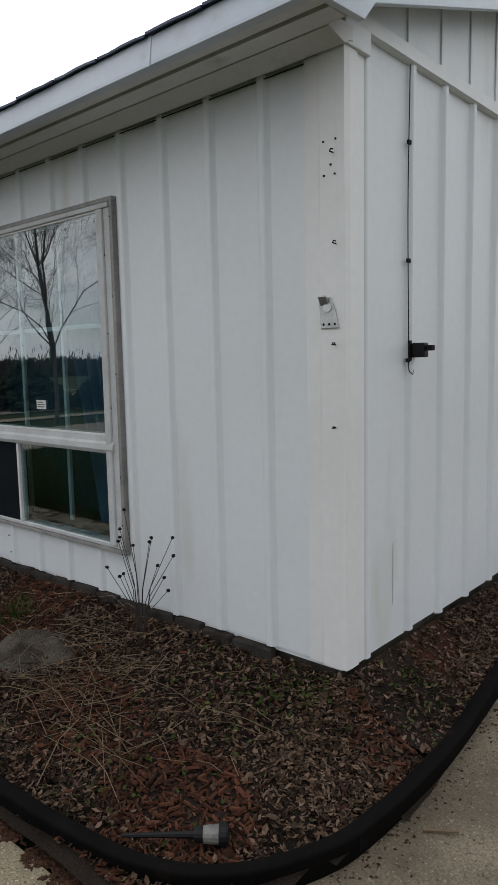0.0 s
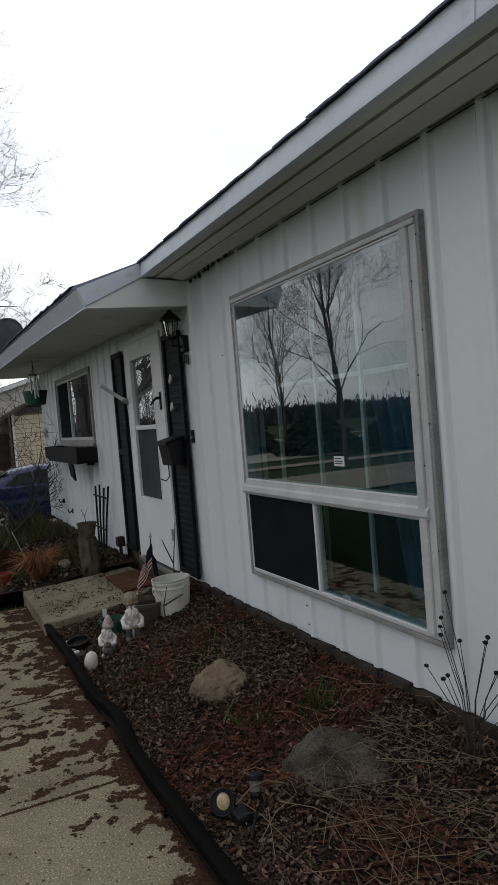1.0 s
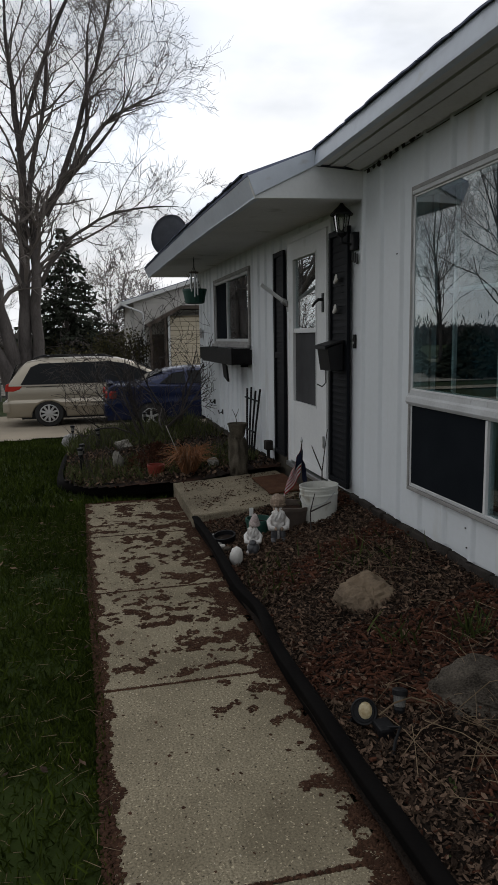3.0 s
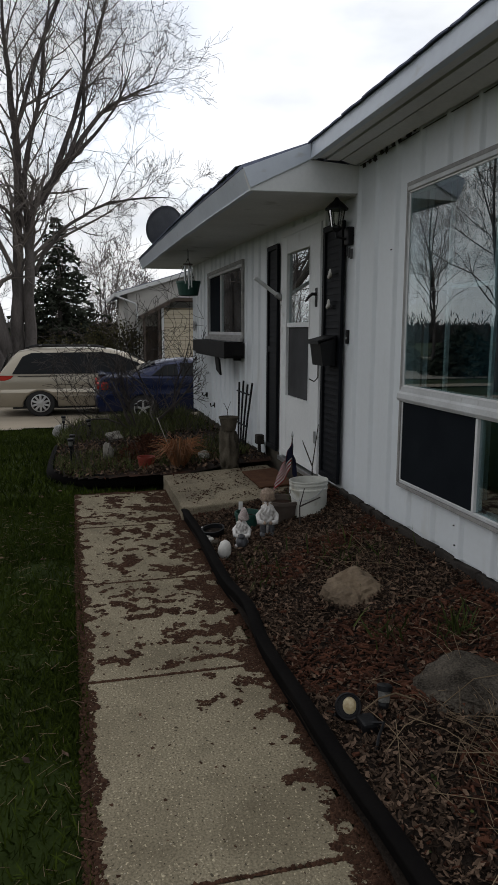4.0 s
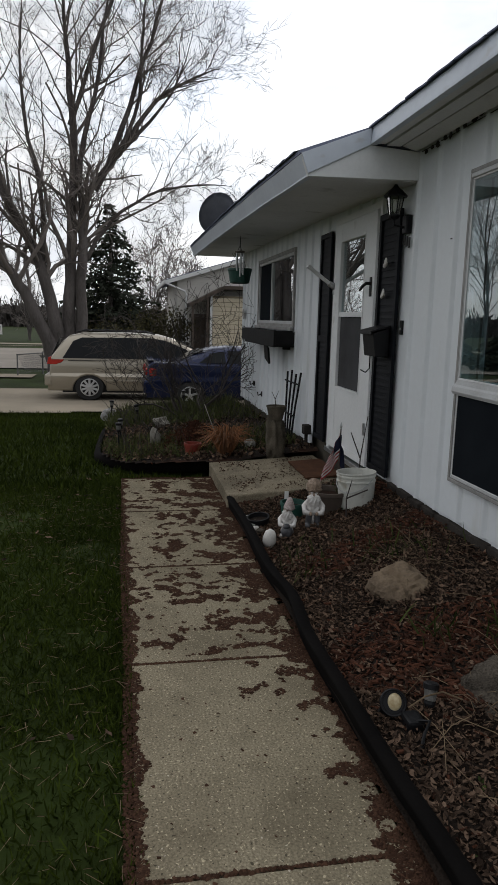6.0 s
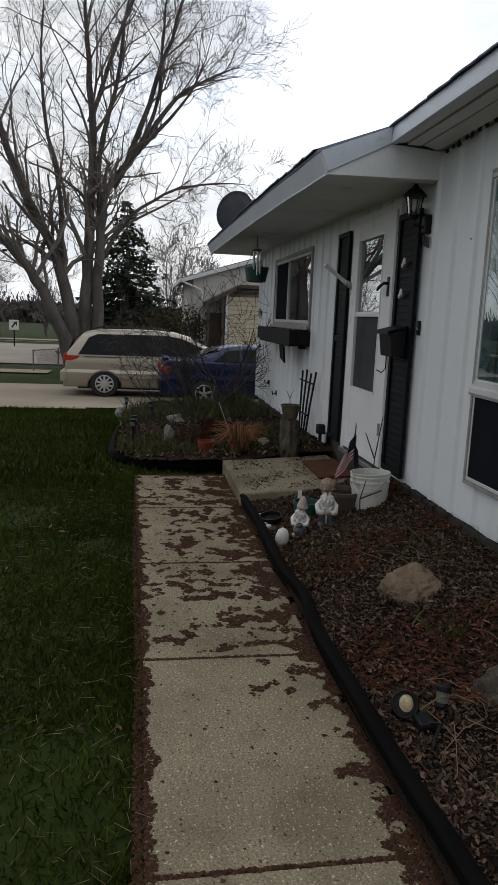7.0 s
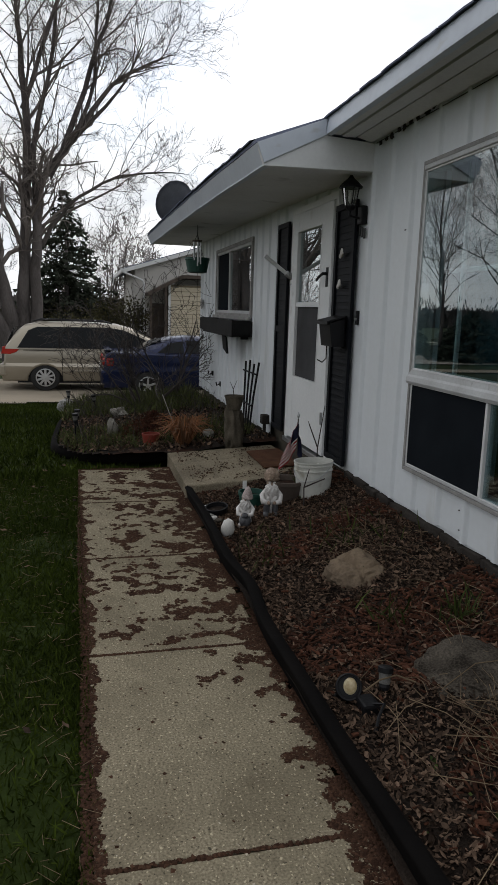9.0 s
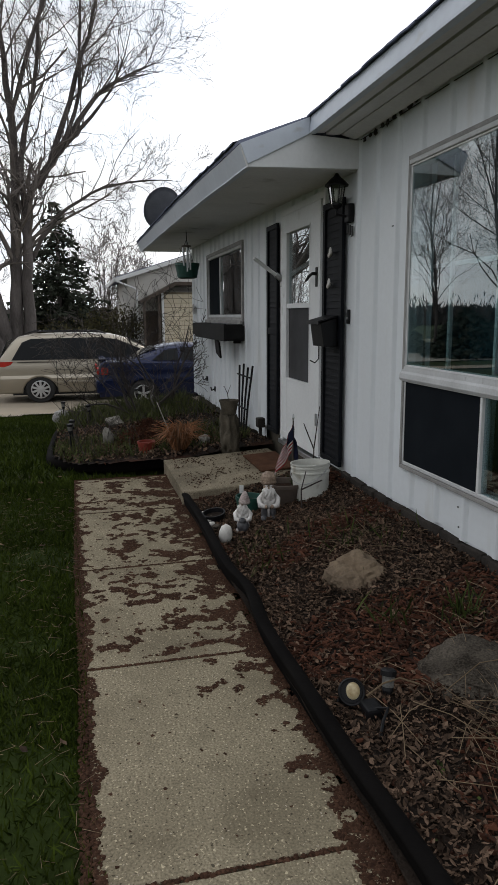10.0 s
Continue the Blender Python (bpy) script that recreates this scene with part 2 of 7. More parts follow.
M_STEEL = mat("galvanised_steel", (0.55, 0.56, 0.56), (0.35, 0.36, 0.36), rough=0.4, metal=0.9, scale=20, fine=120, bump=0.1)
M_SCREEN = mat("dark_insect_screen", (0.014, 0.017, 0.021), (0.008, 0.010, 0.013), rough=0.9, scale=4, fine=300, bump=0.2, spec=0.04)
M_DOORSHEET = mat("grey_door_sheet", (0.085, 0.085, 0.088), (0.05, 0.05, 0.052), rough=0.9, scale=3, fine=300, bump=0.1, spec=0.04)
M_CURTAIN = mat("blue_curtain", (0.085, 0.18, 0.27), (0.03, 0.075, 0.12), rough=0.9, scale=2, fine=50, stretch=(4, 4, 0.5))
M_TEAL = mat("teal_curtain", (0.026, 0.080, 0.100), (0.012, 0.038, 0.050), rough=0.9, scale=2, fine=50, stretch=(4, 4, 0.5))
M_ROOM = mat("room_plaster", (0.42, 0.40, 0.36), (0.36, 0.34, 0.30), rough=0.8, scale=1, fine=30)
M_WINMETAL = mat("white_muntin", (0.72, 0.73, 0.72), (0.6, 0.6, 0.6), rough=0.5, scale=6, fine=60)
M_BUCKET = mat("white_bucket_plastic", (0.62, 0.62, 0.57), (0.50, 0.50, 0.45), rough=0.4, scale=6, fine=60, bump=0.05, stain=(0.30, 0.27, 0.20), stain_scale=7, stain_at=0.60)
M_ROCK = mat("granite_boulder", spec=0.12, col=(0.22, 0.165, 0.112), col2=(0.085, 0.063, 0.045), rough=0.9, scale=7, fine=70, bump=0.6, stain=(0.12, 0.085, 0.055), stain_scale=5, stain_at=0.58)
M_FLATROCK = mat("grey_flat_stone", spec=0.12, grain=0.9, col=(0.115, 0.098, 0.078), col2=(0.020, 0.016, 0.012), rough=0.9, scale=9, fine=110, bump=1.0, stain=(0.06, 0.05, 0.04), stain_scale=5, stain_at=0.58)
M_PALEROCK = mat("lichened_pale_rock", (0.30, 0.28, 0.24), (0.13, 0.12, 0.10), rough=0.9, scale=14, fine=90, bump=0.4)
M_WHITESTONE = mat("white_stone", (0.72, 0.70, 0.66), (0.5, 0.48, 0.44), rough=0.8, scale=14, fine=90, bump=0.3)
M_LENS = mat("yellowed_lamp_lens", (0.66, 0.58, 0.38), (0.34, 0.25, 0.12), rough=0.35, scale=20, fine=80)
M_BARK = mat("grey_brown_bark", (0.155, 0.137, 0.130), (0.066, 0.058, 0.055), spec=0.1, rough=0.95, scale=3, fine=30, bump=1.0, stretch=(1, 1, 0.3))
M_TWIG = mat("bare_twigs", (0.060, 0.048, 0.042), (0.030, 0.024, 0.021), rough=0.9, scale=1, fine=20, bump=0)
M_SPRUCE = mat("spruce_needles", (0.058, 0.066, 0.046), (0.024, 0.029, 0.021), rough=0.9, scale=0.8, fine=10, bump=0, island=0.6, spec=0.08)
M_BUDS = mat("budding_shrub", (0.115, 0.105, 0.050), (0.045, 0.042, 0.024), rough=0.9, scale=0.8, fine=10, bump=0, island=0.8, spec=0.08)
M_TREETWIG = mat("grey_tree_twigs", (0.25, 0.218, 0.20), (0.15, 0.13, 0.12), rough=0.9, scale=1, fine=20, bump=0, spec=0.1)
M_WOODS = mat("far_bare_woods", (0.075, 0.063, 0.055), (0.035, 0.031, 0.028), rough=0.95, scale=0.3, fine=3, bump=0, island=0.6)
M_TAN = mat("buff_wall_block", (0.62, 0.55, 0.42), (0.52, 0.45, 0.33), rough=0.6, scale=2, fine=30, bump=0.05, piece=0.2)
M_GREYSIDE = mat("pale_lap_siding", (0.60, 0.58, 0.54), (0.50, 0.48, 0.45), rough=0.6, scale=2, fine=30, bump=0.05, piece=0.2)
M_BROWN = mat("brown_boards", (0.10, 0.075, 0.06), (0.06, 0.045, 0.035), rough=0.8, scale=3, fine=30)
M_VAN = mat("gold_car_paint", (0.40, 0.355, 0.285), (0.37, 0.33, 0.265), rough=0.28, scale=2, fine=900, bump=0, metal=0.45)
M_CAR = mat("dark_blue_car_paint", (0.008, 0.015, 0.056), (0.006, 0.011, 0.044), rough=0.25, scale=2, fine=900, bump=0, metal=0.3)
M_TYRE = mat("tyre_rubber", (0.022, 0.022, 0.022), (0.014, 0.014, 0.014), rough=0.85, scale=20, fine=90, bump=0.2)
M_RIM = mat("silver_wheel", (0.60, 0.60, 0.60), (0.45, 0.45, 0.46), rough=0.35, metal=0.7, scale=9, fine=80, bump=0)
M_CARGLASS = mat("tinted_car_glass", (0.014, 0.016, 0.018), (0.010, 0.011, 0.012), rough=0.12, scale=2, fine=20, bump=0, spec=0.10)
M_RED = mat("red_lamp_plastic", (0.45, 0.025, 0.015), (0.33, 0.02, 0.012), rough=0.25, scale=9, fine=60, bump=0)
M_POTGREEN = mat("green_plastic_pot", (0.015, 0.075, 0.055), (0.010, 0.045, 0.035), rough=0.5, scale=9, fine=60)
M_POTRED = mat("terracotta_red_pot", (0.22, 0.026, 0.011), (0.12, 0.016, 0.008), rough=0.7, scale=9, fine=60)
M_MAT = mat("brown_coir_mat", spec=0.12, col=(0.13, 0.062, 0.035), col2=(0.07, 0.034, 0.02), rough=0.98, scale=9, fine=240, bump=1.0)
M_URN = mat("mossy_concrete_stump", spec=0.12, col=(0.13, 0.112, 0.085), col2=(0.05, 0.043, 0.032), rough=0.95, scale=9, fine=80, bump=0.8)
M_GNOME_W = mat("gnome_white_glaze", (0.85, 0.83, 0.80), (0.50, 0.47, 0.44), rough=0.55, scale=30, fine=160, bump=0.3)
M_GNOME_C = mat("gnome_grey_white_glaze", (0.58, 0.55, 0.52), (0.09, 0.085, 0.09), rough=0.55, scale=18, fine=90, bump=0.3)
M_GNOME_G = mat("gnome_grey_glaze", (0.10, 0.10, 0.105), (0.03, 0.03, 0.035), rough=0.55, scale=30, fine=160, bump=0.3)
M_GNOME_B = mat("gnome_tan_glaze", (0.40, 0.30, 0.22), (0.11, 0.07, 0.045), rough=0.6, scale=30, fine=160, bump=0.4)
M_GNOME_K = mat("gnome_mottled_cap", (0.50, 0.43, 0.40), (0.20, 0.15, 0.14), rough=0.6, scale=40, fine=160, bump=0.3)
M_ORANGE = mat("orange_dry_grass", (0.34, 0.125, 0.04), (0.15, 0.075, 0.035), rough=0.85, scale=6, fine=60, bump=0, island=0.9)
M_FLAGRED, M_FLAGWHITE, M_FLAGBLUE = mat("flag_red", (0.40, 0.02, 0.03), rough=0.8), mat("flag_white", (0.75, 0.74, 0.72), rough=0.8), mat("flag_blue", (0.014, 0.018, 0.055), rough=0.8)
M_BAR = mat("plain_dark_marking", (0.03, 0.03, 0.03), rough=0.6)
M_LABEL = mat("white_sticker", (0.75, 0.75, 0.73), (0.6, 0.6, 0.58), rough=0.6)
G_WINDOW = glass("window_glass", (0.72, 0.84, 0.86), film=0.03)
G_LAMP = glass("lantern_glass", (0.85, 0.85, 0.82), film=0.03)


# ---- mesh tools ----
def part(name, bm, material, parent=None, label="", smooth=False):
    """Links a bmesh as one mesh object under a thing or part."""
    me = bpy.data.meshes.new(name)
    bmesh.ops.recalc_face_normals(bm, faces=bm.faces)
    bm.to_mesh(me)
    bm.free()
    if smooth:
        me.polygons.foreach_set("use_smooth", [True] * len(me.polygons))
    me.materials.append(material)
    ob = new(name, me)
    if parent:
        ob.parent = parent
    if label:
        ob["label"] = label
    return ob


def thing(name, label, category, group="", kind="", m=None):
    ob = tagged(new(name), label, category, group, kind)
    ob.empty_display_size = 0.1
    if m is not None:
        ob.matrix_basis = m
    return ob


def box(bm, x0, x1, y0, y1, z0, z1, bev=0.0, m=None):
    c = Matrix.Translation(((x0 + x1) / 2, (y0 + y1) / 2, (z0 + z1) / 2)) @ Matrix.Diagonal((abs(x1 - x0), abs(y1 - y0), abs(z1 - z0), 1))
    r = bmesh.ops.create_cube(bm, size=1, matrix=(m @ c) if m else c)
    if bev:
        es = list({e for v in r["verts"] for e in v.link_edges})
        bmesh.ops.bevel(bm, geom=es, offset=bev, segments=2, profile=0.6, affect="EDGES")
    return bm


def B(*a, **k):
    return box(bmesh.new(), *a, **k)


def prism(bm, pts, a, b, axis="x", bev=0.0):
    """A polygon of (u, v) pushed from a to b along an axis; u, v are the other two axes in order."""
    def at(u, v, w):
        return {"x": (w, u, v), "y": (u, w, v), "z": (u, v, w)}[axis]
    lo = [bm.verts.new(at(u, v, a)) for u, v in pts]
    hi = [bm.verts.new(at(u, v, b)) for u, v in pts]
    bm.faces.new(lo)
    bm.faces.new(hi[::-1])
    rims = []
    for i in range(len(pts)):
        j = (i + 1) % len(pts)
        bm.faces.new((lo[j], lo[i], hi[i], hi[j]))
        rims += [(lo[i], lo[j]), (hi[i], hi[j])]
    if bev:
        es = [bm.edges.get(p) for p in rims]
        bmesh.ops.recalc_face_normals(bm, faces=bm.faces)
        bmesh.ops.bevel(bm, geom=[e for e in es if e], offset=bev, segments=3, profile=0.6, affect="EDGES")
    return bm


def P(*a, **k):
    return prism(bmesh.new(), *a, **k)


def lathe(bm, prof, seg=20, m=None, squash=1.0):
    """Turns a profile of (radius, height) round z."""
    m = m or Matrix()
    rings = []
    for r, z in prof:
        rings.append([bm.verts.new(m @ Vector((r * math.cos(2 * math.pi * k / seg), squash * r * math.sin(2 * math.pi * k / seg), z))) for k in range(seg)])
    for a, b in zip(rings, rings[1:]):
        for k in range(seg):
            bm.faces.new((a[k], a[(k + 1) % seg], b[(k + 1) % seg], b[k]))
    bm.faces.new(rings[0][::-1])
    bm.faces.new(rings[-1])
    return bm


def L(prof, seg=20, m=None, squash=1.0):
    return lathe(bmesh.new(), prof, seg, m, squash)


def tube(bm, pts, radii, sides=8, caps=True):
    pts = [Vector(p) for p in pts]
    if not hasattr(radii, "__len__"):
        radii = [radii] * len(pts)
    rings = []
    for i, p in enumerate(pts):
        d = (pts[min(i + 1, len(pts) - 1)] - pts[max(i - 1, 0)]).normalized()
        u = d.orthogonal().normalized() if i == 0 else (u - d * u.dot(d)).normalized()
        v = d.cross(u)
        rings.append([bm.verts.new(p + radii[i] * (math.cos(2 * math.pi * k / sides) * u + math.sin(2 * math.pi * k / sides) * v)) for k in range(sides)])
    for a, b in zip(rings, rings[1:]):
        for k in range(sides):
            bm.faces.new((a[k], a[(k + 1) % sides], b[(k + 1) % sides], b[k]))
    if caps:
        bm.faces.new(rings[0][::-1])
        bm.faces.new(rings[-1])
    return bm


def T(*a, **k):
    return tube(bmesh.new(), *a, **k)


def raw(name, verts, faces, material, parent=None, smooth=False):
    me = bpy.data.meshes.new(name)
    me.from_pydata(verts, [], faces)
    me.update()
    if smooth:
        me.polygons.foreach_set("use_smooth", [True] * len(me.polygons))
    me.materials.append(material)
    ob = new(name, me)
    if parent:
        ob.parent = parent
    return ob


def tubes(name, runs, material, parent=None):
    """Many thin tapered stems in one mesh. runs: (points, radii, sides)."""
    vs, fs = [], []
    for pts, rad, sides in runs:
        base = len(vs)
        u = None
        for i, p in enumerate(pts):
            d = pts[min(i + 1, len(pts) - 1)] - pts[max(i - 1, 0)]
            d = d.normalized() if d.length > 1e-6 else Vector((0, 0, 1))
            u = d.orthogonal().normalized() if u is None else (u - d * u.dot(d))
            u = u.normalized() if u.length > 1e-6 else d.orthogonal().normalized()
            v = d.cross(u)
            for k in range(sides):
                a = 2 * math.pi * k / sides
                q = p + rad[i] * (math.cos(a) * u + math.sin(a) * v)
                vs.append((q.x, q.y, q.z))
            if i:
                o, s = base + (i - 1) * sides, base + i * sides
                fs += [(o + k, o + (k + 1) % sides, s + (k + 1) % sides, s + k) for k in range(sides)]
    return raw(name, vs, fs, material, parent, smooth=True)


def scatter(name, shape, faces, places, material, parent=None):
    """One mesh of many small pieces. shape: (k, 3) array; places: list of (matrix 3x3 array, position)."""
    k = len(shape)
    out = np.empty((len(places) * k, 3))
    for i, (r, p) in enumerate(places):
        out[i * k:(i + 1) * k] = shape @ r.T + p
    fs = [tuple(f + i * k for f in face) for i in range(len(places)) for face in faces]
    return raw(name, out.tolist(), fs, material, parent)


def spin(rng, tilt=0.4, size=1.0, sx=1.0, sy=1.0, sz=1.0):
    e = Euler((rng.gauss(0, tilt), rng.gauss(0, tilt), rng.uniform(0, 6.283)))
    return np.array(e.to_matrix()) @ np.diag((size * sx, size * sy, size * sz))


def blob(r, seed, m=None, sub=3, rough=0.25, freq=1.2, flat=None):
    """A lumpy stone-like mass."""
    bm = bmesh.new()
    bmesh.ops.create_icosphere(bm, subdivisions=sub, radius=1)
    for v in bm.verts:
        n = v.co.normalized()
        k = 1 + rough * noise.noise(n * freq + Vector((seed * 3.1, seed, -seed))) + rough * 0.35 * noise.noise(n * freq * 3.3 + Vector((seed, 7, 1)))
        v.co = Vector((n.x * r[0], n.y * r[1], n.z * r[2])) * k
        if flat is not None and v.co.z < flat:
            v.co.z = flat
    if m:
        bmesh.ops.transform(bm, matrix=m, verts=bm.verts)
    return bm


# ---- ground levels ----
def lawn_z(x, y):
    d = max(0.0, min(1.0, (-5.0 - x) / 11.6))
    far = max(0.0, min(1.0, (-16.6 - x) / 10.0))
    return -0.57 * d - 0.04 * far


def bed_z(x, y):
    """The near bed: it climbs from the edging to the wall."""
    s = max(0.0, min(1.0, 1 + y / 1.06))
    if x > 0.12:
        s = min(s, 1) * max(0.0, 1 - (x - 0.12) / 0.42 * 0.75)
    return 0.035 + 0.275 * s ** 1.5 + 0.018 * noise.noise(Vector((x * 2.2, y * 2.2, 0))) + 0.008 * noise.noise(Vector((x * 7, y * 7, 3)))


def far_bed_z(x, y):
    s = max(0.0, min(1.0, 1 + y / 2.3))
    return lawn_z(x, y) * 0.55 + 0.04 + 0.2 * s + 0.03 * noise.noise(Vector((x * 1.7, y * 1.7, 5)))


def pad_z(x, y):
    return 0.1 * max(0.0, y + 0.75)


# ---- ground ----
def grid_sheet(name, xs, ys, zf, material, keep=None, label="", kind="structure"):
    vs, fs, ids = [], [], {}
    for i, x in enumerate(xs):
        for j, y in enumerate(ys):
            ids[i, j] = len(vs)
            vs.append((x, y, zf(x, y)))
    for i in range(len(xs) - 1):
        for j in range(len(ys) - 1):
            if keep is None or keep((xs[i] + xs[i + 1]) / 2, (ys[j] + ys[j + 1]) / 2):
                fs.append((ids[i, j], ids[i + 1, j], ids[i + 1, j + 1], ids[i, j + 1]))
    ob = raw(name, vs, fs, material, smooth=True)
    return tagged(ob, label, "ground", kind=kind)


def steps(a, b, n):
    return [a + (b - a) * i / n for i in range(n + 1)]


gx = [-2500, -900, -400, -200, -120, -80, -55] + steps(-45, 8, 106) + [14, 30, 80, 300, 1200, 2500]
gy = [-2500, -900, -300, -120, -60, -35] + steps(-25, 12, 74) + [20, 40, 100, 400, 1200, 2500]
grid_sheet("ground", gx, gy, lambda x, y: lawn_z(x, y) - 0.035 + (0.012 * noise.noise(Vector((x, y, 0))) if -40 < x < 8 else 0), M_LAWN,
           label="dark green spring lawn with bare patches")

# the front walk: slabs with tooled joints
WALK_Y0, WALK_Y1 = -1.94, -1.13
walk_base = tagged(part("pavement", B(-5.72, 3.4, WALK_Y0 + 0.035, WALK_Y1 - 0.01, -0.12, -0.018), M_SOIL), "concrete front walk beside the planting bed", "walk", kind="structure")
joints = [-5.72, -4.58, -3.33, -2.11, -0.888, 0.33, 1.53, 2.75, 3.4]


def walk_edge(x):
    return -1.922 - 0.063 * max(0.0, min(1.0, (-2.2 - x) / 3.5))


for a, b in zip(joints, joints[1:]):
    bm = P([(a + 0.006, walk_edge(a)), (b - 0.006, walk_edge(b)), (b - 0.006, WALK_Y1), (a + 0.006, WALK_Y1)], -0.1, 0.0, axis="z", bev=0.008)
    part("walk_slab", bm, M_CONCRETE, walk_base)


grid_sheet("side_pad", steps(0.40, 4.0, 12), steps(-1.12, 5.0, 20), lambda x, y: pad_z(x, y) - 0.004, M_PAD, label="old concrete pad beside the gable wall")

# planting beds
grid_sheet("garden_bed", steps(-4.64, 0.54, 94), steps(-1.12, 0.0, 24), bed_z, M_SOIL,
           keep=lambda x, y: not (x > -0.1 and (x + 0.1) ** 2 * 2.2 + (y + 0.3) ** 2 * 1.0 > 0.78 and y < -0.3), label="sloping planting bed covered in dead leaves")
grid_sheet("side_bed", steps(0.12, 0.50, 8), steps(0.0, 6.0, 40), lambda x, y: max(bed_z(x, 0), pad_z(x, y) + 0.05) + 0.01, M_SOIL, label="narrow bed along the gable wall")


def in_far_bed(x, y):
    if x > -5.95 or x < -11.6 or y > 0:
        return False
    lim = -1.15 - 1.05 * math.sqrt(max(0, 1 - max(0, (x + 7.1) / 1.10) ** 2)) if x > -7.1 else -2.2
    if x < -10.2:
        lim = -2.2 + 1.1 * ((-10.2 - x) / 1.4) ** 2
    return y > lim


grid_sheet("far_garden_bed", steps(-11.6, -5.6, 75), steps(-2.3, 0.0, 46), far_bed_z, M_SOIL, keep=in_far_bed, label="planting bed with dry perennials beside the door")

# driveway, road, far sidewalk
grid_sheet("driveway", steps(-19.5, -12.9, 24), [-60, -30, -14, -9, -6, -4.5, -3, -1.5, 0, 2, 6, 12], lambda x, y: lawn_z(x, y) + 0.012, M_DRIVE,
           keep=lambda x, y: x < -13.35 + 0.42 * min(0, y + 2.6) * -0.25, label="pale concrete driveway")
grid_sheet("road", [-44, -40, -35, -30, -27.5], [-200, -80, -30, -15, -8, -4, 0, 6, 20, 80], lambda x, y: lawn_z(x, y) + 0.01, M_ROAD, label="wide grey asphalt road")
grid_sheet("kerb", [-44.4, -44.0], [-200, -60, -20, 0, 60], lambda x, y: -0.46, M_DRIVE, label="concrete kerb across the road")
grid_sheet("far_sidewalk", [-49.5, -47.8], [-200, -60, -20, 0, 60], lambda x, y: -0.52, M_DRIVE, label="concrete sidewalk beyond the road")
grid_sheet("near_sidewalk", [-24.6, -23.2], [-60, -20, -6.5, -5.0], lambda x, y: lawn_z(x, y) + 0.015, M_DRIVE, label="narrow concrete sidewalk crossing the lawn")


# ---- the house ----
X0, X1, WALL_TOP, SIDE_BOT, DEPTH = -10.74, 0.12, 2.74, 0.36, 7.6
ROOF_END = -11.42
RISE = 0.33
WIN = (-3.02, -1.19, 0.60, 2.37)
DOOR = (-5.59, -4.40, 0.34, 2.43)
SWIN = (-9.37, -7.155, 1.43, 2.345)


def wall_with_holes(name, holes, label):
    bm = bmesh.new()
    xs = sorted({X0, X1 - 0.02, *[h[0] for h in holes], *[h[1] for h in holes]})
    zs = sorted({SIDE_BOT + 0.02, 2.70, *[h[2] for h in holes], *[h[3] for h in holes]})
    for a, b in zip(xs, xs[1:]):
        for c, d in zip(zs, zs[1:]):
            if any(h[0] <= (a + b) / 2 <= h[1] and h[2] <= (c + d) / 2 <= h[3] for h in holes):
                continue
            box(bm, a, b, 0.004, 0.14, c, d)
    bmesh.ops.remove_doubles(bm, verts=bm.verts, dist=0.0005)
    return tagged(part(name, bm, M_SIDING), label, "wall", kind="structure")


wall_south = wall_with_holes("wall_south", [WIN, DOOR, SWIN], "white ribbed metal siding wall of the house front")
wall_east = tagged(part("wall_east", B(X1 - 0.14, X1 - 0.004, 0.14, DEPTH, SIDE_BOT + 0.02, WALL_TOP + 0.1), M_SIDING), "white ribbed metal siding gable wall", "wall", kind="structure")
tagged(part("wall_north", B(X0, X1 - 0.15, DEPTH - 0.14, DEPTH, SIDE_BOT, WALL_TOP), M_SIDING), "white rear wall of the house", "wall", kind="structure")
tagged(part("wall_west", B(X0, X0 + 0.14, 0.141, DEPTH - 0.141, SIDE_BOT, WALL_TOP), M_SIDING), "white end wall of the house", "wall", kind="structure")
tagged(part("foundation", B(X0 + 0.05, X1 - 0.05, 0.05, DEPTH - 0.05, -0.9, SIDE_BOT + 0.015), M_FOUND), "low concrete foundation under the siding", "foundation", kind="structure")
tagged(part("floor", B(X0 + 0.15, X1 - 0.15, 0.15, DEPTH - 0.15, SIDE_BOT + 0.02, SIDE_BOT + 0.06), M_BROWN), "brown floor inside the house", "floor", kind="structure")
tagged(part("ceiling", B(X0 + 0.15, X1 - 0.15, 0.145, DEPTH - 0.15, 2.62, 2.70), M_ROOM), "plain ceiling inside the house", "ceiling", kind="structure")
tagged(part("wall_room", B(X0 + 0.15, X1 - 0.15, 3.6, 3.7, SIDE_BOT + 0.06, 2.62), M_ROOM), "plain inner wall of the room", "wall", kind="structure")

PANEL_CACHE = {}


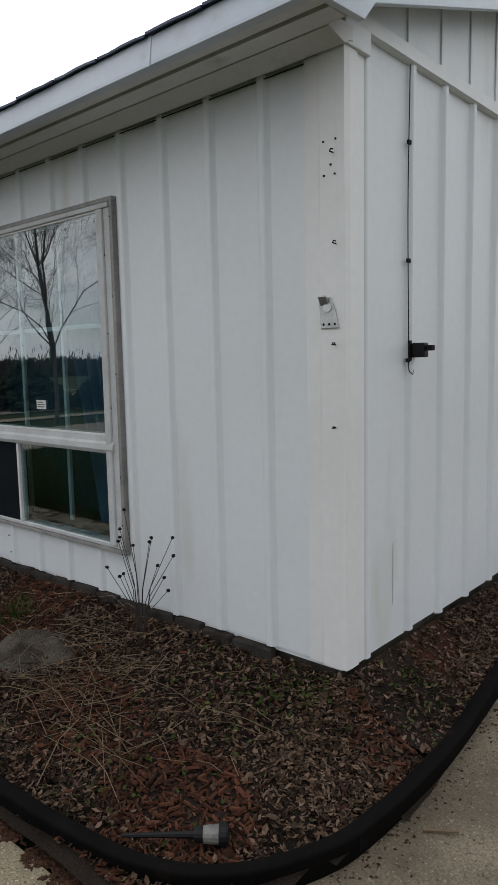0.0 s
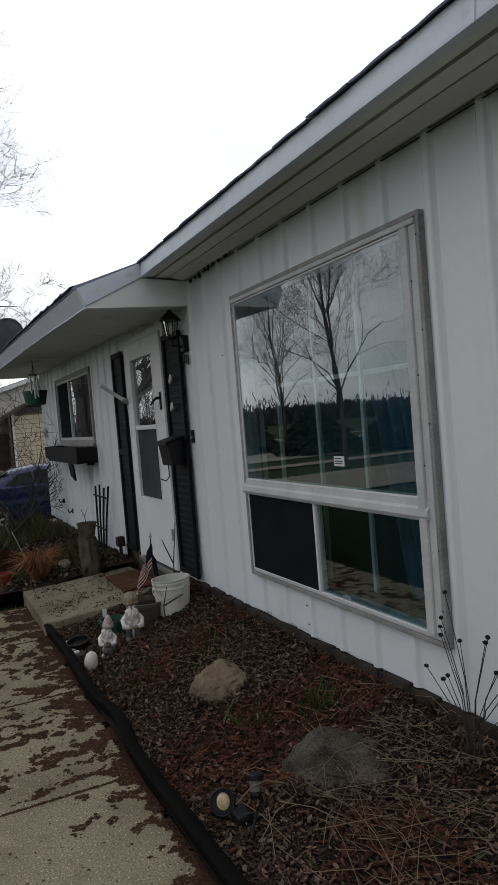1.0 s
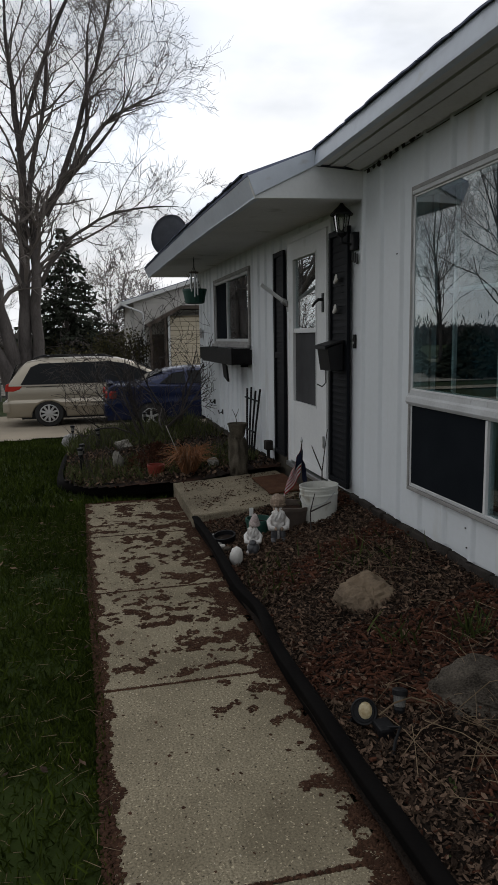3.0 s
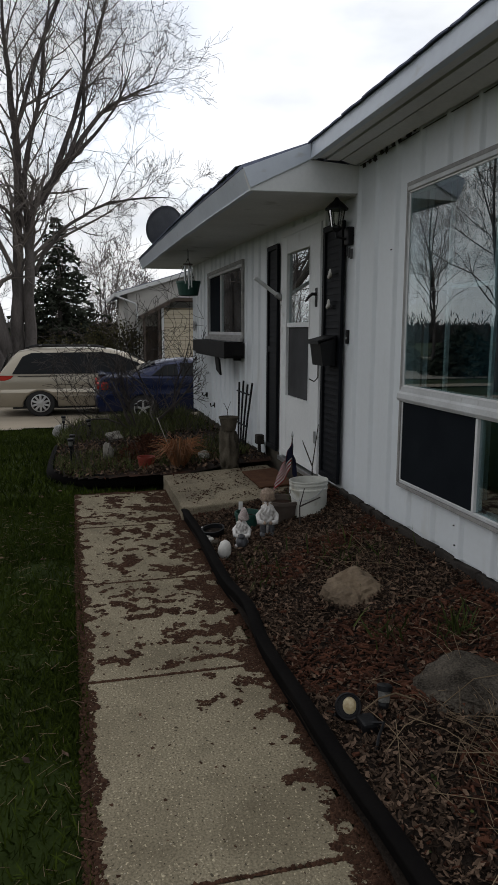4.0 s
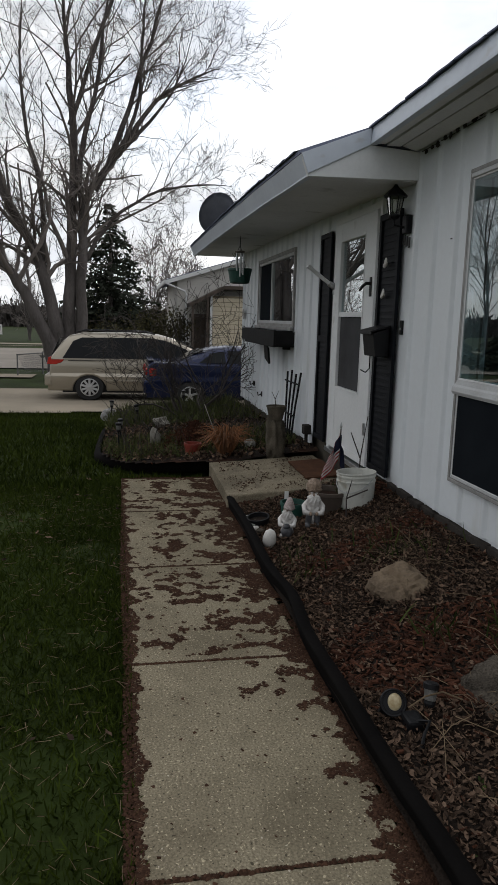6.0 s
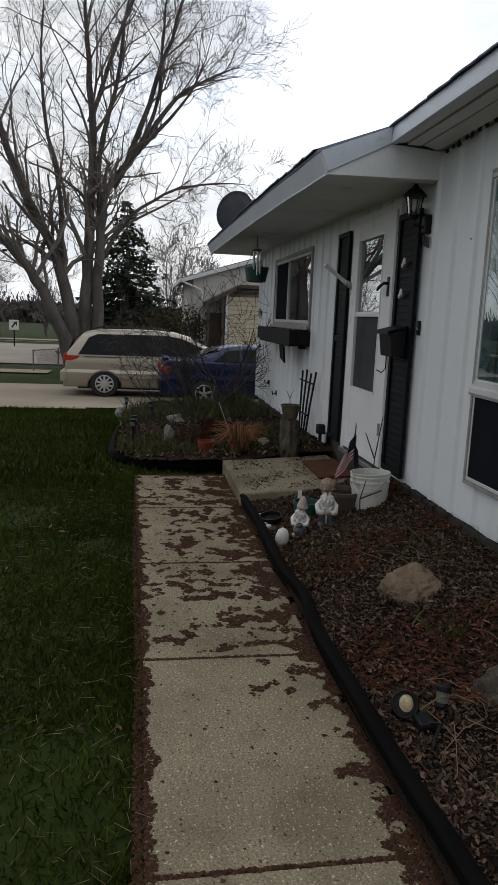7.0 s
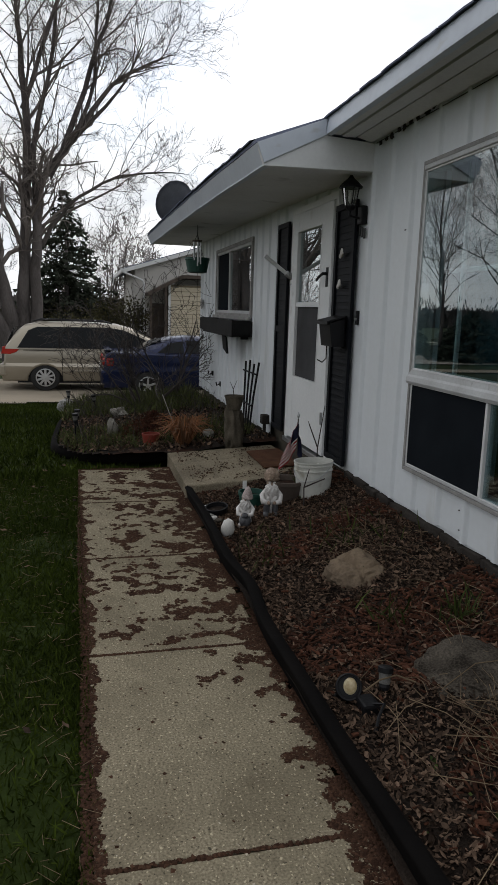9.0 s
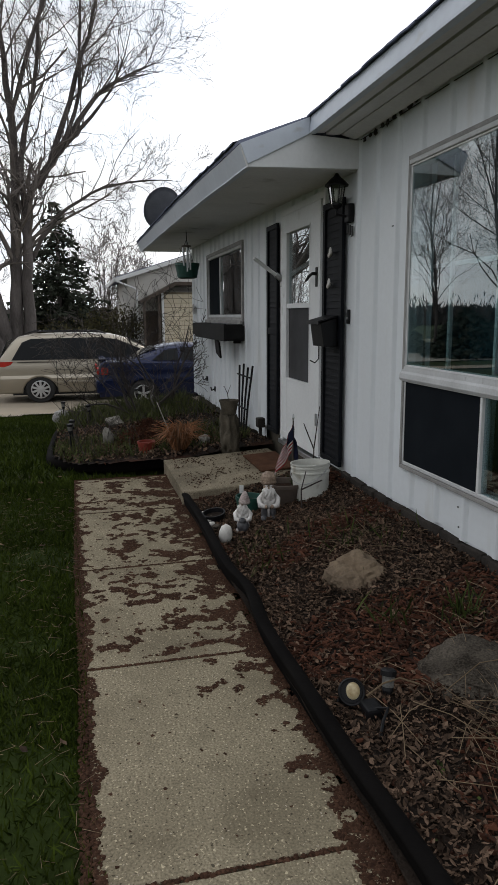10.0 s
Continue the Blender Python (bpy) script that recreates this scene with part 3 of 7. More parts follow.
def siding_panel(parent, x0, x1, z0, z1, m=None, rib=True):
    """One ribbed panel: a soft raised rib at its left edge and a flat pan, 12 mm proud of the wall."""
    w, hgt = round(x1 - x0, 4), round(z1 - z0, 3)
    key = (w, hgt, rib)
    if key not in PANEL_CACHE:
        t = 0.004
        prof = [(-0.001, 0.001), (0.006, -0.006), (0.014, -0.017), (0.020, -0.021), (0.042, -0.021), (0.049, -0.017), (0.058, -0.006), (0.066, 0)] if rib and w > 0.08 else [(0, 0)]
        prof += [(w * 0.55, 0.001), (w + 0.004, 0.0008)]
        bm = bmesh.new()
        front = [[bm.verts.new((x, y - t, z)) for x, y in prof] for z in (0, hgt * 0.5)]
        front.append([bm.verts.new((x, y - t, hgt + (0.014 if y < -0.012 else 0))) for x, y in prof])
        back = [bm.verts.new((x, y, 0)) for x, y in prof]
        for a, b in zip(front, front[1:]):
            for k in range(len(prof) - 1):
                bm.faces.new((a[k], a[k + 1], b[k + 1], b[k]))
        for k in range(len(prof) - 1):
            bm.faces.new((back[k], back[k + 1], front[0][k + 1], front[0][k]))
        me = bpy.data.meshes.new("siding_panel")
        bm.to_mesh(me)
        bm.free()
        me.materials.append(M_SIDING)
        PANEL_CACHE[key] = me
    ob = new("siding_panel", PANEL_CACHE[key])
    ob.parent = parent
    ob.matrix_basis = (m or Matrix()) @ Matrix.Translation((x0, 0, z0))
    return ob


def clad(parent, start, end, holes, top):
    rng = random.Random(5)
    xs = [start, -10.624]
    while xs[-1] < end - 0.01:
        xs.append(min(end, xs[-1] + 0.2955))
    for a, b in zip(xs, xs[1:]):
        bot = SIDE_BOT + rng.choice((0, 0, 0.004, -0.004, 0.01)) - (0.13 if a < -6.2 else 0)
        spans = [(a, b, [(bot, top)])]
        for h in holes:
            nxt = []
            for p, q, zz in spans:
                if q <= h[0] + 0.002 or p >= h[1] - 0.002:
                    nxt.append((p, q, zz))
                    continue
                if p < h[0]:
                    nxt.append((p, h[0], zz))
                if q > h[1]:
                    nxt.append((h[1], q, zz))
                mid = []
                for c, d in zz:
                    if c < h[2]:
                        mid.append((c, min(d, h[2])))
                    if d > h[3]:
                        mid.append((max(c, h[3]), d))
                nxt.append((max(p, h[0]), min(q, h[1]), mid))
            spans = nxt
        for p, q, zz in spans:
            for c, d in zz:
                if q - p > 0.012 and d - c > 0.012:
                    siding_panel(parent, p, q, c, d, rib=abs(p - a) < 0.001)


# eave of the main roof: fascia, soffit and frieze
EAVE_Y, EAVE_LOW, EAVE_TOP, PORCH_X, PORCH_Y, END_X = -0.36, 2.678, 2.785, -3.80, -0.765, 0.24
fascia = tagged(part("trim", P([(EAVE_Y, EAVE_TOP), (EAVE_Y - 0.012, EAVE_LOW + 0.012), (EAVE_Y - 0.012, EAVE_LOW), (EAVE_Y + 0.03, EAVE_LOW), (EAVE_Y + 0.03, EAVE_TOP)], PORCH_X + 0.02, END_X), M_FASCIA),
                "white metal fascia along the eave", "fascia", kind="structure")
part("seam_clip", P([(EAVE_Y - 0.003, EAVE_TOP), (EAVE_Y - 0.016, EAVE_LOW + 0.012), (EAVE_Y - 0.016, EAVE_LOW - 0.004), (EAVE_Y, EAVE_LOW - 0.004)], -0.50, -0.485), M_FASCIA, fascia)
soffit = tagged(part("soffit", box(B(PORCH_X + 0.02, END_X, EAVE_Y + 0.031, -0.268, EAVE_LOW + 0.010, EAVE_LOW + 0.03), PORCH_X + 0.02, END_X, -0.256, -0.165, EAVE_LOW + 0.002, EAVE_LOW + 0.03), M_SOFFIT), "painted boards under the eave", "soffit", kind="structure")
part("inner_board", P([(-0.15, EAVE_LOW + 0.004), (-0.15, EAVE_LOW + 0.05), (0.0, EAVE_LOW + 0.05), (0.0, EAVE_LOW + 0.0), (-0.026, EAVE_LOW - 0.004), (-0.05, EAVE_LOW - 0.020)], PORCH_X + 0.02, X1 + 0.045, bev=0.003), M_SOFFIT, soffit)
# solid dark strip that draws the shade line under the frieze board
part("shadow_gap", B(PORCH_X + 0.03, X1 + 0.01, -0.020, -0.0145, EAVE_LOW - 0.024, EAVE_LOW - 0.021), M_DARKGREY, soffit, "dark strip drawn as the shade above the siding")
part("groove_backing", B(PORCH_X + 0.02, END_X, -0.30, -0.149, EAVE_LOW + 0.031, EAVE_LOW + 0.04), M_DARKGREY, soffit)
# porch: deeper eave with a flat ceiling
# it sags towards the door end: (x, height of the lower edge)
SAG = [(ROOF_END, 2.560), (-8.6, 2.535), (-6.6, 2.508), (-5.2, 2.480), (-4.4, 2.458), (PORCH_X, 2.442)]


def sag(x):
    for (a, za), (b, zb) in zip(SAG, SAG[1:]):
        if x <= b:
            return za + (zb - za) * max(0.0, (x - a) / (b - a))
    return SAG[-1][1]


def loft_x(xs, section):
    """Joins closed sections of (y, z) set along x."""
    bm = bmesh.new()
    rows = [[bm.verts.new((x, y, z)) for y, z in section(x)] for x in xs]
    n = len(rows[0])
    for a, b in zip(rows, rows[1:]):
        for k in range(n):
            bm.faces.new((a[k], a[(k + 1) % n], b[(k + 1) % n], b[k]))
    bm.faces.new(rows[0])
    bm.faces.new(rows[-1][::-1])
    return bm


PORCH_XS = [ROOF_END + (PORCH_X - ROOF_END) * i / 40 for i in range(41)]


def porch_fascia_section(x):
    z, w = sag(x), 0.006 * noise.noise(Vector((x * 1.9, 0, 0)))
    y = PORCH_Y + w
    return [(y - 0.062, z + 0.132), (y - 0.012, z + 0.010), (y - 0.012, z), (y + 0.03, z), (y + 0.03, z + 0.125)]


tagged(part("porch_fascia", loft_x(PORCH_XS, porch_fascia_section), M_FASCIA), "white metal fascia of the deeper porch eave, dented and wavy", "fascia", kind="structure")
tagged(part("porch_ceiling", loft_x(PORCH_XS[:-1] + [PORCH_X - 0.02], lambda x: [(PORCH_Y + 0.031, sag(x) + 0.008), (-0.004, sag(x) + 0.008), (-0.004, sag(x) + 0.03), (PORCH_Y + 0.031, sag(x) + 0.03)]), M_SOFFIT), "flat painted porch ceiling", "ceiling", kind="structure")
pz = sag(PORCH_X)
tagged(part("porch_end_board", P([(PORCH_Y - 0.012, pz - 0.004), (PORCH_Y - 0.060, pz + 0.130), (EAVE_Y + 0.01, EAVE_TOP - 0.030), (EAVE_Y + 0.01, EAVE_LOW - 0.025), (-0.016, EAVE_LOW - 0.046), (-0.016, pz + 0.012)], PORCH_X - 0.018, PORCH_X + 0.018, bev=0.003), M_TRIM),
       "white board closing the end of the porch eave", "board", kind="structure")
tagged(part("porch_end_fascia", P([(PORCH_Y - 0.014, pz + 0.012), (PORCH_Y - 0.064, pz + 0.133), (EAVE_Y - 0.008, EAVE_TOP - 0.030), (EAVE_Y - 0.012, EAVE_LOW - 0.026)], PORCH_X + 0.0185, PORCH_X + 0.030, bev=0.002), M_FASCIA),
       "white metal fascia strip rising along the porch end", "fascia", kind="structure")



def droop(ob):
    """The eave hangs a little lower towards the porch."""
    for v in ob.data.vertices:
        v.co.z += 0.0062 * min(0.0, v.co.x)
    for kid in ob.children:
        droop(kid)


# roofs with shingle edges
def roof_slab(name, x0, x1, y0, z0, y1, z1, label, thick=0.012):
    ob = part(name, P([(y0, z0), (y0, z0 - thick), (y1, z1 - thick), (y1, z1)], x0, x1), M_SHINGLE)
    return tagged(ob, label, "roof", kind="structure")


RIDGE_Y = DEPTH / 2
ridge_z = EAVE_TOP + 0.001 + (RIDGE_Y - EAVE_Y) * RISE
roof_a = roof_slab("roof", ROOF_END, 0.27, EAVE_Y + 0.006, EAVE_TOP + 0.001, RIDGE_Y, ridge_z, "low grey asphalt shingle roof")
roof_b = roof_slab("roof_back", ROOF_END, 0.27, DEPTH - EAVE_Y, EAVE_TOP + 0.001, RIDGE_Y, ridge_z, "rear slope of the shingle roof")
roof_c = tagged(part("porch_roof", loft_x(PORCH_XS, lambda x: [(PORCH_Y - 0.066, sag(x) + 0.134), (PORCH_Y - 0.066, sag(x) + 0.158), (0.10, EAVE_TOP + 0.155), (0.10, EAVE_TOP + 0.13)]), M_SHINGLE), "shingle roof over the porch", "roof", kind="structure")

for ob in (fascia, soffit, roof_a):
    droop(ob)


def shingles(parent, x0, x1, y, z, seed, height=None):
    rng = random.Random(seed)
    meshes = []
    for k in range(4):
        bm = bmesh.new()
        w, n = 0.30, 4
        wave = [rng.uniform(-0.0025, 0.0025) for _ in range(n + 1)]
        top, bot = [], []
        for i in range(n + 1):
            x = (w - 0.006) * i / n
            top.append([bm.verts.new((x, -0.014 + 0.006 * k / 4, 0.006 + wave[i])), bm.verts.new((x, 0.14, 0.006 + 0.14 * RISE))])
            bot.append([bm.verts.new((x, -0.014 + 0.006 * k / 4, wave[i] - 0.003)), bm.verts.new((x, 0.14, 0.14 * RISE))])
        for i in range(n):
            bm.faces.new((top[i][0], top[i + 1][0], top[i + 1][1], top[i][1]))
            bm.faces.new((bot[i][1], bot[i + 1][1], bot[i + 1][0], bot[i][0]))
            bm.faces.new((bot[i][0], bot[i + 1][0], top[i + 1][0], top[i][0]))
        bm.faces.new((bot[0][1], bot[0][0], top[0][0], top[0][1]))
        me = bpy.data.meshes.new("shingle")
        bm.to_mesh(me)
        bm.free()
        me.materials.append(M_SHINGLE)
        meshes.append(me)
    x = x0
    while x < x1 - 0.1:
        ob = new("shingle", rng.choice(meshes))
        ob.parent = parent
        ob.matrix_basis = pose(x, y + rng.uniform(-0.006, 0.004), (height(x + 0.15) if height else z) + rng.uniform(0, 0.0015), rng.uniform(-0.25, 0.2), 0, rng.uniform(-0.2, 0.2))
        x += 0.30


# gable end: band, upper siding, rake
band_z = 2.745
tagged(part("gable_band", P([(X1, band_z + 0.075), (X1 + 0.035, band_z + 0.06), (X1 + 0.035, band_z + 0.006), (X1 + 0.02, band_z), (X1, band_z)], -0.02, DEPTH, axis="y"), M_TRIM), "white trim band across the gable", "trim", kind="structure")
upper = [(0.0, band_z + 0.0751), (0.0, EAVE_TOP + 0.0), (RIDGE_Y, ridge_z - 0.045), (DEPTH, EAVE_TOP + 0.0), (DEPTH, band_z + 0.0751)]
upper[1] = (0.0, band_z + 0.09)
gable = tagged(part("wall_gable", P(upper, X1 - 0.1, X1 + 0.004), M_SIDING), "white ribbed siding filling the gable", "wall", kind="structure")
for i in range(1, 24):
    y = 0.16 + 0.297 * i
    top = EAVE_TOP + (min(y, DEPTH - y) - EAVE_Y) * RISE - 0.06
    if top - band_z > 0.1 and y < DEPTH - 0.2:
        part("siding_rib", B(X1 + 0.0045, X1 + 0.0125, y, y + 0.05, band_z + 0.076, top, bev=0.0035), M_SIDING, gable)
rake = [(EAVE_Y - 0.014, EAVE_LOW - 0.002), (EAVE_Y - 0.014, EAVE_TOP + 0.002), (RIDGE_Y, ridge_z - 0.028), (RIDGE_Y, ridge_z - 0.17), (-0.02, EAVE_LOW + 0.085), (-0.09, EAVE_LOW + 0.01)]
tagged(part("rake_board", P(rake, END_X + 0.001, END_X + 0.028, bev=0.003), M_FASCIA), "white metal rake board at the gable roof edge", "fascia", kind="structure")
tagged(part("rake_soffit", P([(EAVE_Y + 0.04, EAVE_LOW + 0.031), (0.0, EAVE_LOW + 0.13), (RIDGE_Y, ridge_z - 0.10), (RIDGE_Y, ridge_z - 0.085), (EAVE_Y + 0.04, EAVE_LOW + 0.045)], X1 + 0.005, END_X), M_SOFFIT), "painted boards under the gable overhang", "soffit", kind="structure")
# corner post
post = [(X1 - 0.160, -0.004), (X1 - 0.154, -0.024), (X1 - 0.088, -0.025), (X1 - 0.080, -0.034), (X1 - 0.004, -0.035), (X1 + 0.026, -0.031), (X1 + 0.030, 0.0), (X1 + 0.029, 0.052), (X1 + 0.021, 0.060), (X1 + 0.020, 0.108), (X1 + 0.004, 0.112), (X1 - 0.02, 0.02)]
corner = tagged(part("corner_post", P(post, SIDE_BOT + 0.005, EAVE_LOW - 0.012, axis="z"), M_POST), "cream-white metal corner post of the siding", "corner post", kind="structure")
tagged(part("corner_cap", B(X1 - 0.05, X1 + 0.040, -0.040, 0.13, EAVE_LOW - 0.011, EAVE_LOW + 0.075, bev=0.006), M_TRIM), "white trim block capping the corner post", "trim", kind="structure")

# dark grime clinging under the eave beside the porch
rg = random.Random(31)
for k in range(9):
    gx_ = -3.66 + 0.085 * k + rg.uniform(-0.02, 0.02)
    tagged(part("grime_clump", blob((rg.uniform(0.018, 0.034), 0.006, rg.uniform(0.010, 0.024)), 50 + k, pose(gx_, -0.028, 2.612 + 0.005 * k + rg.uniform(-0.006, 0.006)), sub=2, rough=0.7, freq=2.5), M_BLOCK), "dark clump of dirt under the eave", "dirt", "dirt clumps under the eave")

# ---- big window ----
wx0, wx1, wz0, wz1 = WIN
window_1 = thing("window_1", "large white-framed window over a sliding sash, dusty", "window", kind="structure")


def ring(bm, x0, x1, z0, z1, w, y0, y1, bev=0.003):
    box(bm, x0, x1, y0, y1, z1 - w, z1, bev)
    box(bm, x0, x1, y0, y1, z0, z0 + w, bev)
    box(bm, x0, x0 + w, y0, y1, z0 + w + 0.0005, z1 - w - 0.0005, bev)
    box(bm, x1 - w, x1, y0, y1, z0 + w + 0.0005, z1 - w - 0.0005, bev)
    return bm


part("casing", ring(bmesh.new(), wx0 - 0.006, wx1 + 0.006, wz0 - 0.006, wz1 + 0.006, 0.022, -0.035, 0.1), M_GREYTRIM, window_1, "grey weathered outer casing")
bm = bmesh.new()
box(bm, wx0 + 0.0185, wx1 - 0.0185, -0.042, 0.08, wz1 - 0.044, wz1 - 0.0185, bev=0.006)
box(bm, wx0 + 0.0185, wx1 - 0.0185, -0.030, 0.08, wz0 + 0.0185, wz0 + 0.034, bev=0.004)
box(bm, wx0 + 0.0185, wx0 + 0.028, -0.030, 0.08, wz0 + 0.0345, 1.1195, bev=0.003)
box(bm, wx0 + 0.0185, wx0 + 0.026, -0.034, 0.08, 1.2055, wz1 - 0.0445, bev=0.006)
box(bm, wx1 - 0.112, wx1 - 0.0625, -0.046, 0.08, wz0 + 0.0345, wz1 - 0.0445, bev=0.010)
box(bm, wx1 - 0.062, wx1 - 0.0185, -0.034, 0.08, wz0 + 0.0345, wz1 - 0.0445, bev=0.004)
part("window_frame", bm, M_FRAME, window_1)
part("meeting_rail", P([(-0.042, 1.12), (-0.050, 1.136), (-0.046, 1.164), (-0.036, 1.176), (-0.033, 1.205), (0.06, 1.205), (0.06, 1.12)], wx0 - 0.012, wx1 - 0.05, bev=0.003), M_FRAME, window_1)
part("inner_stop", ring(bmesh.new(), wx0 + 0.0265, wx1 - 0.1125, 1.2055, wz1 - 0.0445, 0.010, -0.031, 0.03, 0.002), M_WINMETAL, window_1)
part("pane", B(wx0 + 0.030, wx1 - 0.118, -0.026, -0.022, 1.212, wz1 - 0.05), G_WINDOW, window_1).visible_shadow = False
part("sash_divider", B(-2.190, -2.170, -0.033, 0.016, wz0 + 0.0415, 1.112, bev=0.002), M_WINMETAL, window_1)
part("lower_stop", ring(bmesh.new(), wx0 + 0.0285, wx1 - 0.1125, wz0 + 0.0345, 1.1195, 0.006, -0.030, 0.02, 0.002), M_WINMETAL, window_1)
part("lower_pane", B(-2.167, wx1 - 0.119, -0.018, -0.014, wz0 + 0.041, 1.113), G_WINDOW, window_1).visible_shadow = False
part("insect_screen", B(wx0 + 0.035, -2.193, -0.026, -0.023, wz0 + 0.041, 1.113), M_SCREEN, window_1)
part("inner_sill", B(wx0 - 0.3, wx1 + 0.25, 0.141, 0.40, 0.42, wz0 + 0.035), M_BROWN, window_1)
for x in (-1.51, -1.98, -2.43, -2.90):
    part("muntin", B(x - 0.012, x + 0.012, 0.185, 0.205, wz0 - 0.05, wz1 + 0.05), M_WINMETAL, window_1)
part("muntin_cross", B(wx0 - 0.25, wx1 + 0.2, 0.2055, 0.22, 1.775, 1.80), M_WINMETAL, window_1)
for x, z in [(wx1 - 0.012, 2.28), (wx1 - 0.012, 1.9), (wx1 - 0.012, 1.52), (wx1 - 0.012, 1.0), (wx1 - 0.012, 0.75), (wx1 - 0.045, 2.1), (wx1 - 0.045, 1.72), (wx1 - 0.045, 1.35)]:
    part("screw", L([(0.004, 0), (0.004, 0.002), (0.002, 0.003)], 8, pose(x, -0.0345 if x > wx1 - 0.018 else -0.0465, z, 90)), M_DARKGREY, window_1)
sticker = part("sticker", B(-1.945, -1.855, -0.0295, -0.0275, 1.325, 1.375), M_LABEL, window_1, "white sticker with unreadable lines")
for i, (a, b, z) in enumerate(((-1.935, -1.88, 1.364), (-1.935, -1.865, 1.350), (-1.935, -1.872, 1.338))):
    part("print_line", B(a, b, -0.0305, -0.0296, z - 0.0025, z + 0.0025), M_BAR, sticker)


def drape(name, x0, x1, z0, z1, y, amp, waves, material, label, gather=0.0):
    bm = bmesh.new()
    n = int((x1 - x0) * 90)
    rows = []
    for j in range(9):
        f = j / 8
        row = []
        for i in range(n + 1):
            u = i / n
            s = 1 - gather * (1 - f)
            xx = x1 - (x1 - x0) * (1 - u) * s
            row.append(bm.verts.new((xx, y + amp * math.sin(u * waves * 6.283 + 0.8 * math.sin(3 * f)) * (0.6 + 0.4 * f) + 0.01 * math.sin(u * 41), z0 + (z1 - z0) * f)))
        rows.append(row)
    for a, b in zip(rows, rows[1:]):
        for k in range(n):
            bm.faces.new((a[k], a[k + 1], b[k + 1], b[k]))
    ob = part(name, bm, material, smooth=True)
    ob.modifiers.new("thick", "SOLIDIFY").thickness = 0.003
    return tagged(ob, label, "curtain")


drape("curtain", -2.25, -0.95, 0.45, 2.52, 0.29, 0.045, 9, M_CURTAIN, "blue curtain hanging in folds behind the large window", gather=0.35)
drape("curtain", -3.75, -0.95, 0.45, 2.50, 0.42, 0.015, 10, M_TEAL, "thin teal curtain drawn behind the large window")

# ---- small window ----
sx0, sx1, sz0, sz1 = SWIN
window_2 = thing("window_2", "sliding window with weathered frame and dark screen", "window", kind="structure")
part("casing", ring(bmesh.new(), sx0, sx1, sz0, sz1, 0.045, -0.03, 0.1), M_GREYTRIM, window_2)
part("window_frame", ring(bmesh.new(), sx0 + 0.0455, sx1 - 0.0455, sz0 + 0.0455, sz1 - 0.0455, 0.035, -0.02, 0.08), M_FRAME, window_2)
part("insect_screen", B(sx0 + 0.081, -8.52, 0.0, 0.004, sz0 + 0.081, sz1 - 0.081), M_SCREEN, window_2)
part("sash_divider", B(-8.519, -8.48, -0.012, 0.03, sz0 + 0.081, sz1 - 0.081, bev=0.003), M_WINMETAL, window_2)
part("pane", B(-8.479, sx1 - 0.081, 0.008, 0.012, sz0 + 0.081, sz1 - 0.081), G_WINDOW, window_2).visible_shadow = False
part("window_sill", B(sx0 - 0.03, sx1 + 0.03, -0.06, -0.031, sz0 - 0.03, sz0 + 0.012, bev=0.004), M_GREYTRIM, window_2)
drape("curtain", -9.4, -7.1, 1.2, 2.5, 0.3, 0.03, 12, M_CURTAIN, "dark blue curtain behind the sliding window")

# ---- storm door ----
dx0, dx1, dz0, dz1 = DOOR
door_1 = thing("door_1", "white storm door with two panes, closed", "door", kind="structure")
bm = bmesh.new()
box(bm, dx0, -5.507, -0.03, 0.1, dz0 - 0.02, dz1, bev=0.004)
box(bm, -4.453, dx1, -0.03, 0.1, dz0 - 0.02, dz1, bev=0.004)
box(bm, -5.5065, -4.4535, -0.03, 0.1, 2.375, dz1, bev=0.004)
part("door_frame", bm, M_TRIM, door_1)
bm = bmesh.new()
lx0, lx1, lz0, lz1 = -5.500, -4.460, 0.365, 2.368
gx0, gx1 = -5.335, -4.705
box(bm, lx0, gx0, -0.045, 0.0, lz0, lz1, bev=0.004)
box(bm, gx1, lx1, -0.045, 0.0, lz0, lz1, bev=0.004)
box(bm, gx0 + 0.0005, gx1 - 0.0005, -0.044, 0.0, lz0, 0.94, bev=0.003)
box(bm, gx0 + 0.0005, gx1 - 0.0005, -0.044, 0.0, 2.21, lz1, bev=0.003)
box(bm, gx0 + 0.0005, gx1 - 0.0005, -0.044, 0.0, 1.562, 1.602, bev=0.003)
part("door_leaf", bm, M_TRIM, door_1)
part("upper_pane", B(gx0, gx1, -0.022, -0.018, 1.603, 2.209), G_WINDOW, door_1).visible_shadow = False
part("lower_pane", B(gx0, gx1, -0.022, -0.018, 0.941, 1.561), G_WINDOW, door_1).visible_shadow = False
part("pane_trim", ring(bmesh.new(), gx0 - 0.015, gx1 + 0.015, 0.925, 2.225, 0.014, -0.05, -0.0452, 0.002), M_TRIM, door_1)
handle = part("door_handle", T([(-4.525, -0.046, 1.82), (-4.525, -0.085, 1.82), (-4.56, -0.10, 1.80), (-4.63, -0.10, 1.77)], [0.014, 0.013, 0.012, 0.009], 8), M_BLACK, door_1, "black lever handle")
part("handle_plate", B(-4.55, -4.505, -0.052, -0.0455, 1.72, 1.87, bev=0.003), M_BLACK, handle)
part("kick_plate", B(lx0 + 0.02, lx1 - 0.02, -0.049, -0.0455, 0.372, 0.43), M_TRIM, door_1)
part("closer_bracket", B(-4.51, -4.485, -0.06, -0.0455, 0.62, 0.72, bev=0.003), M_STEEL, door_1)
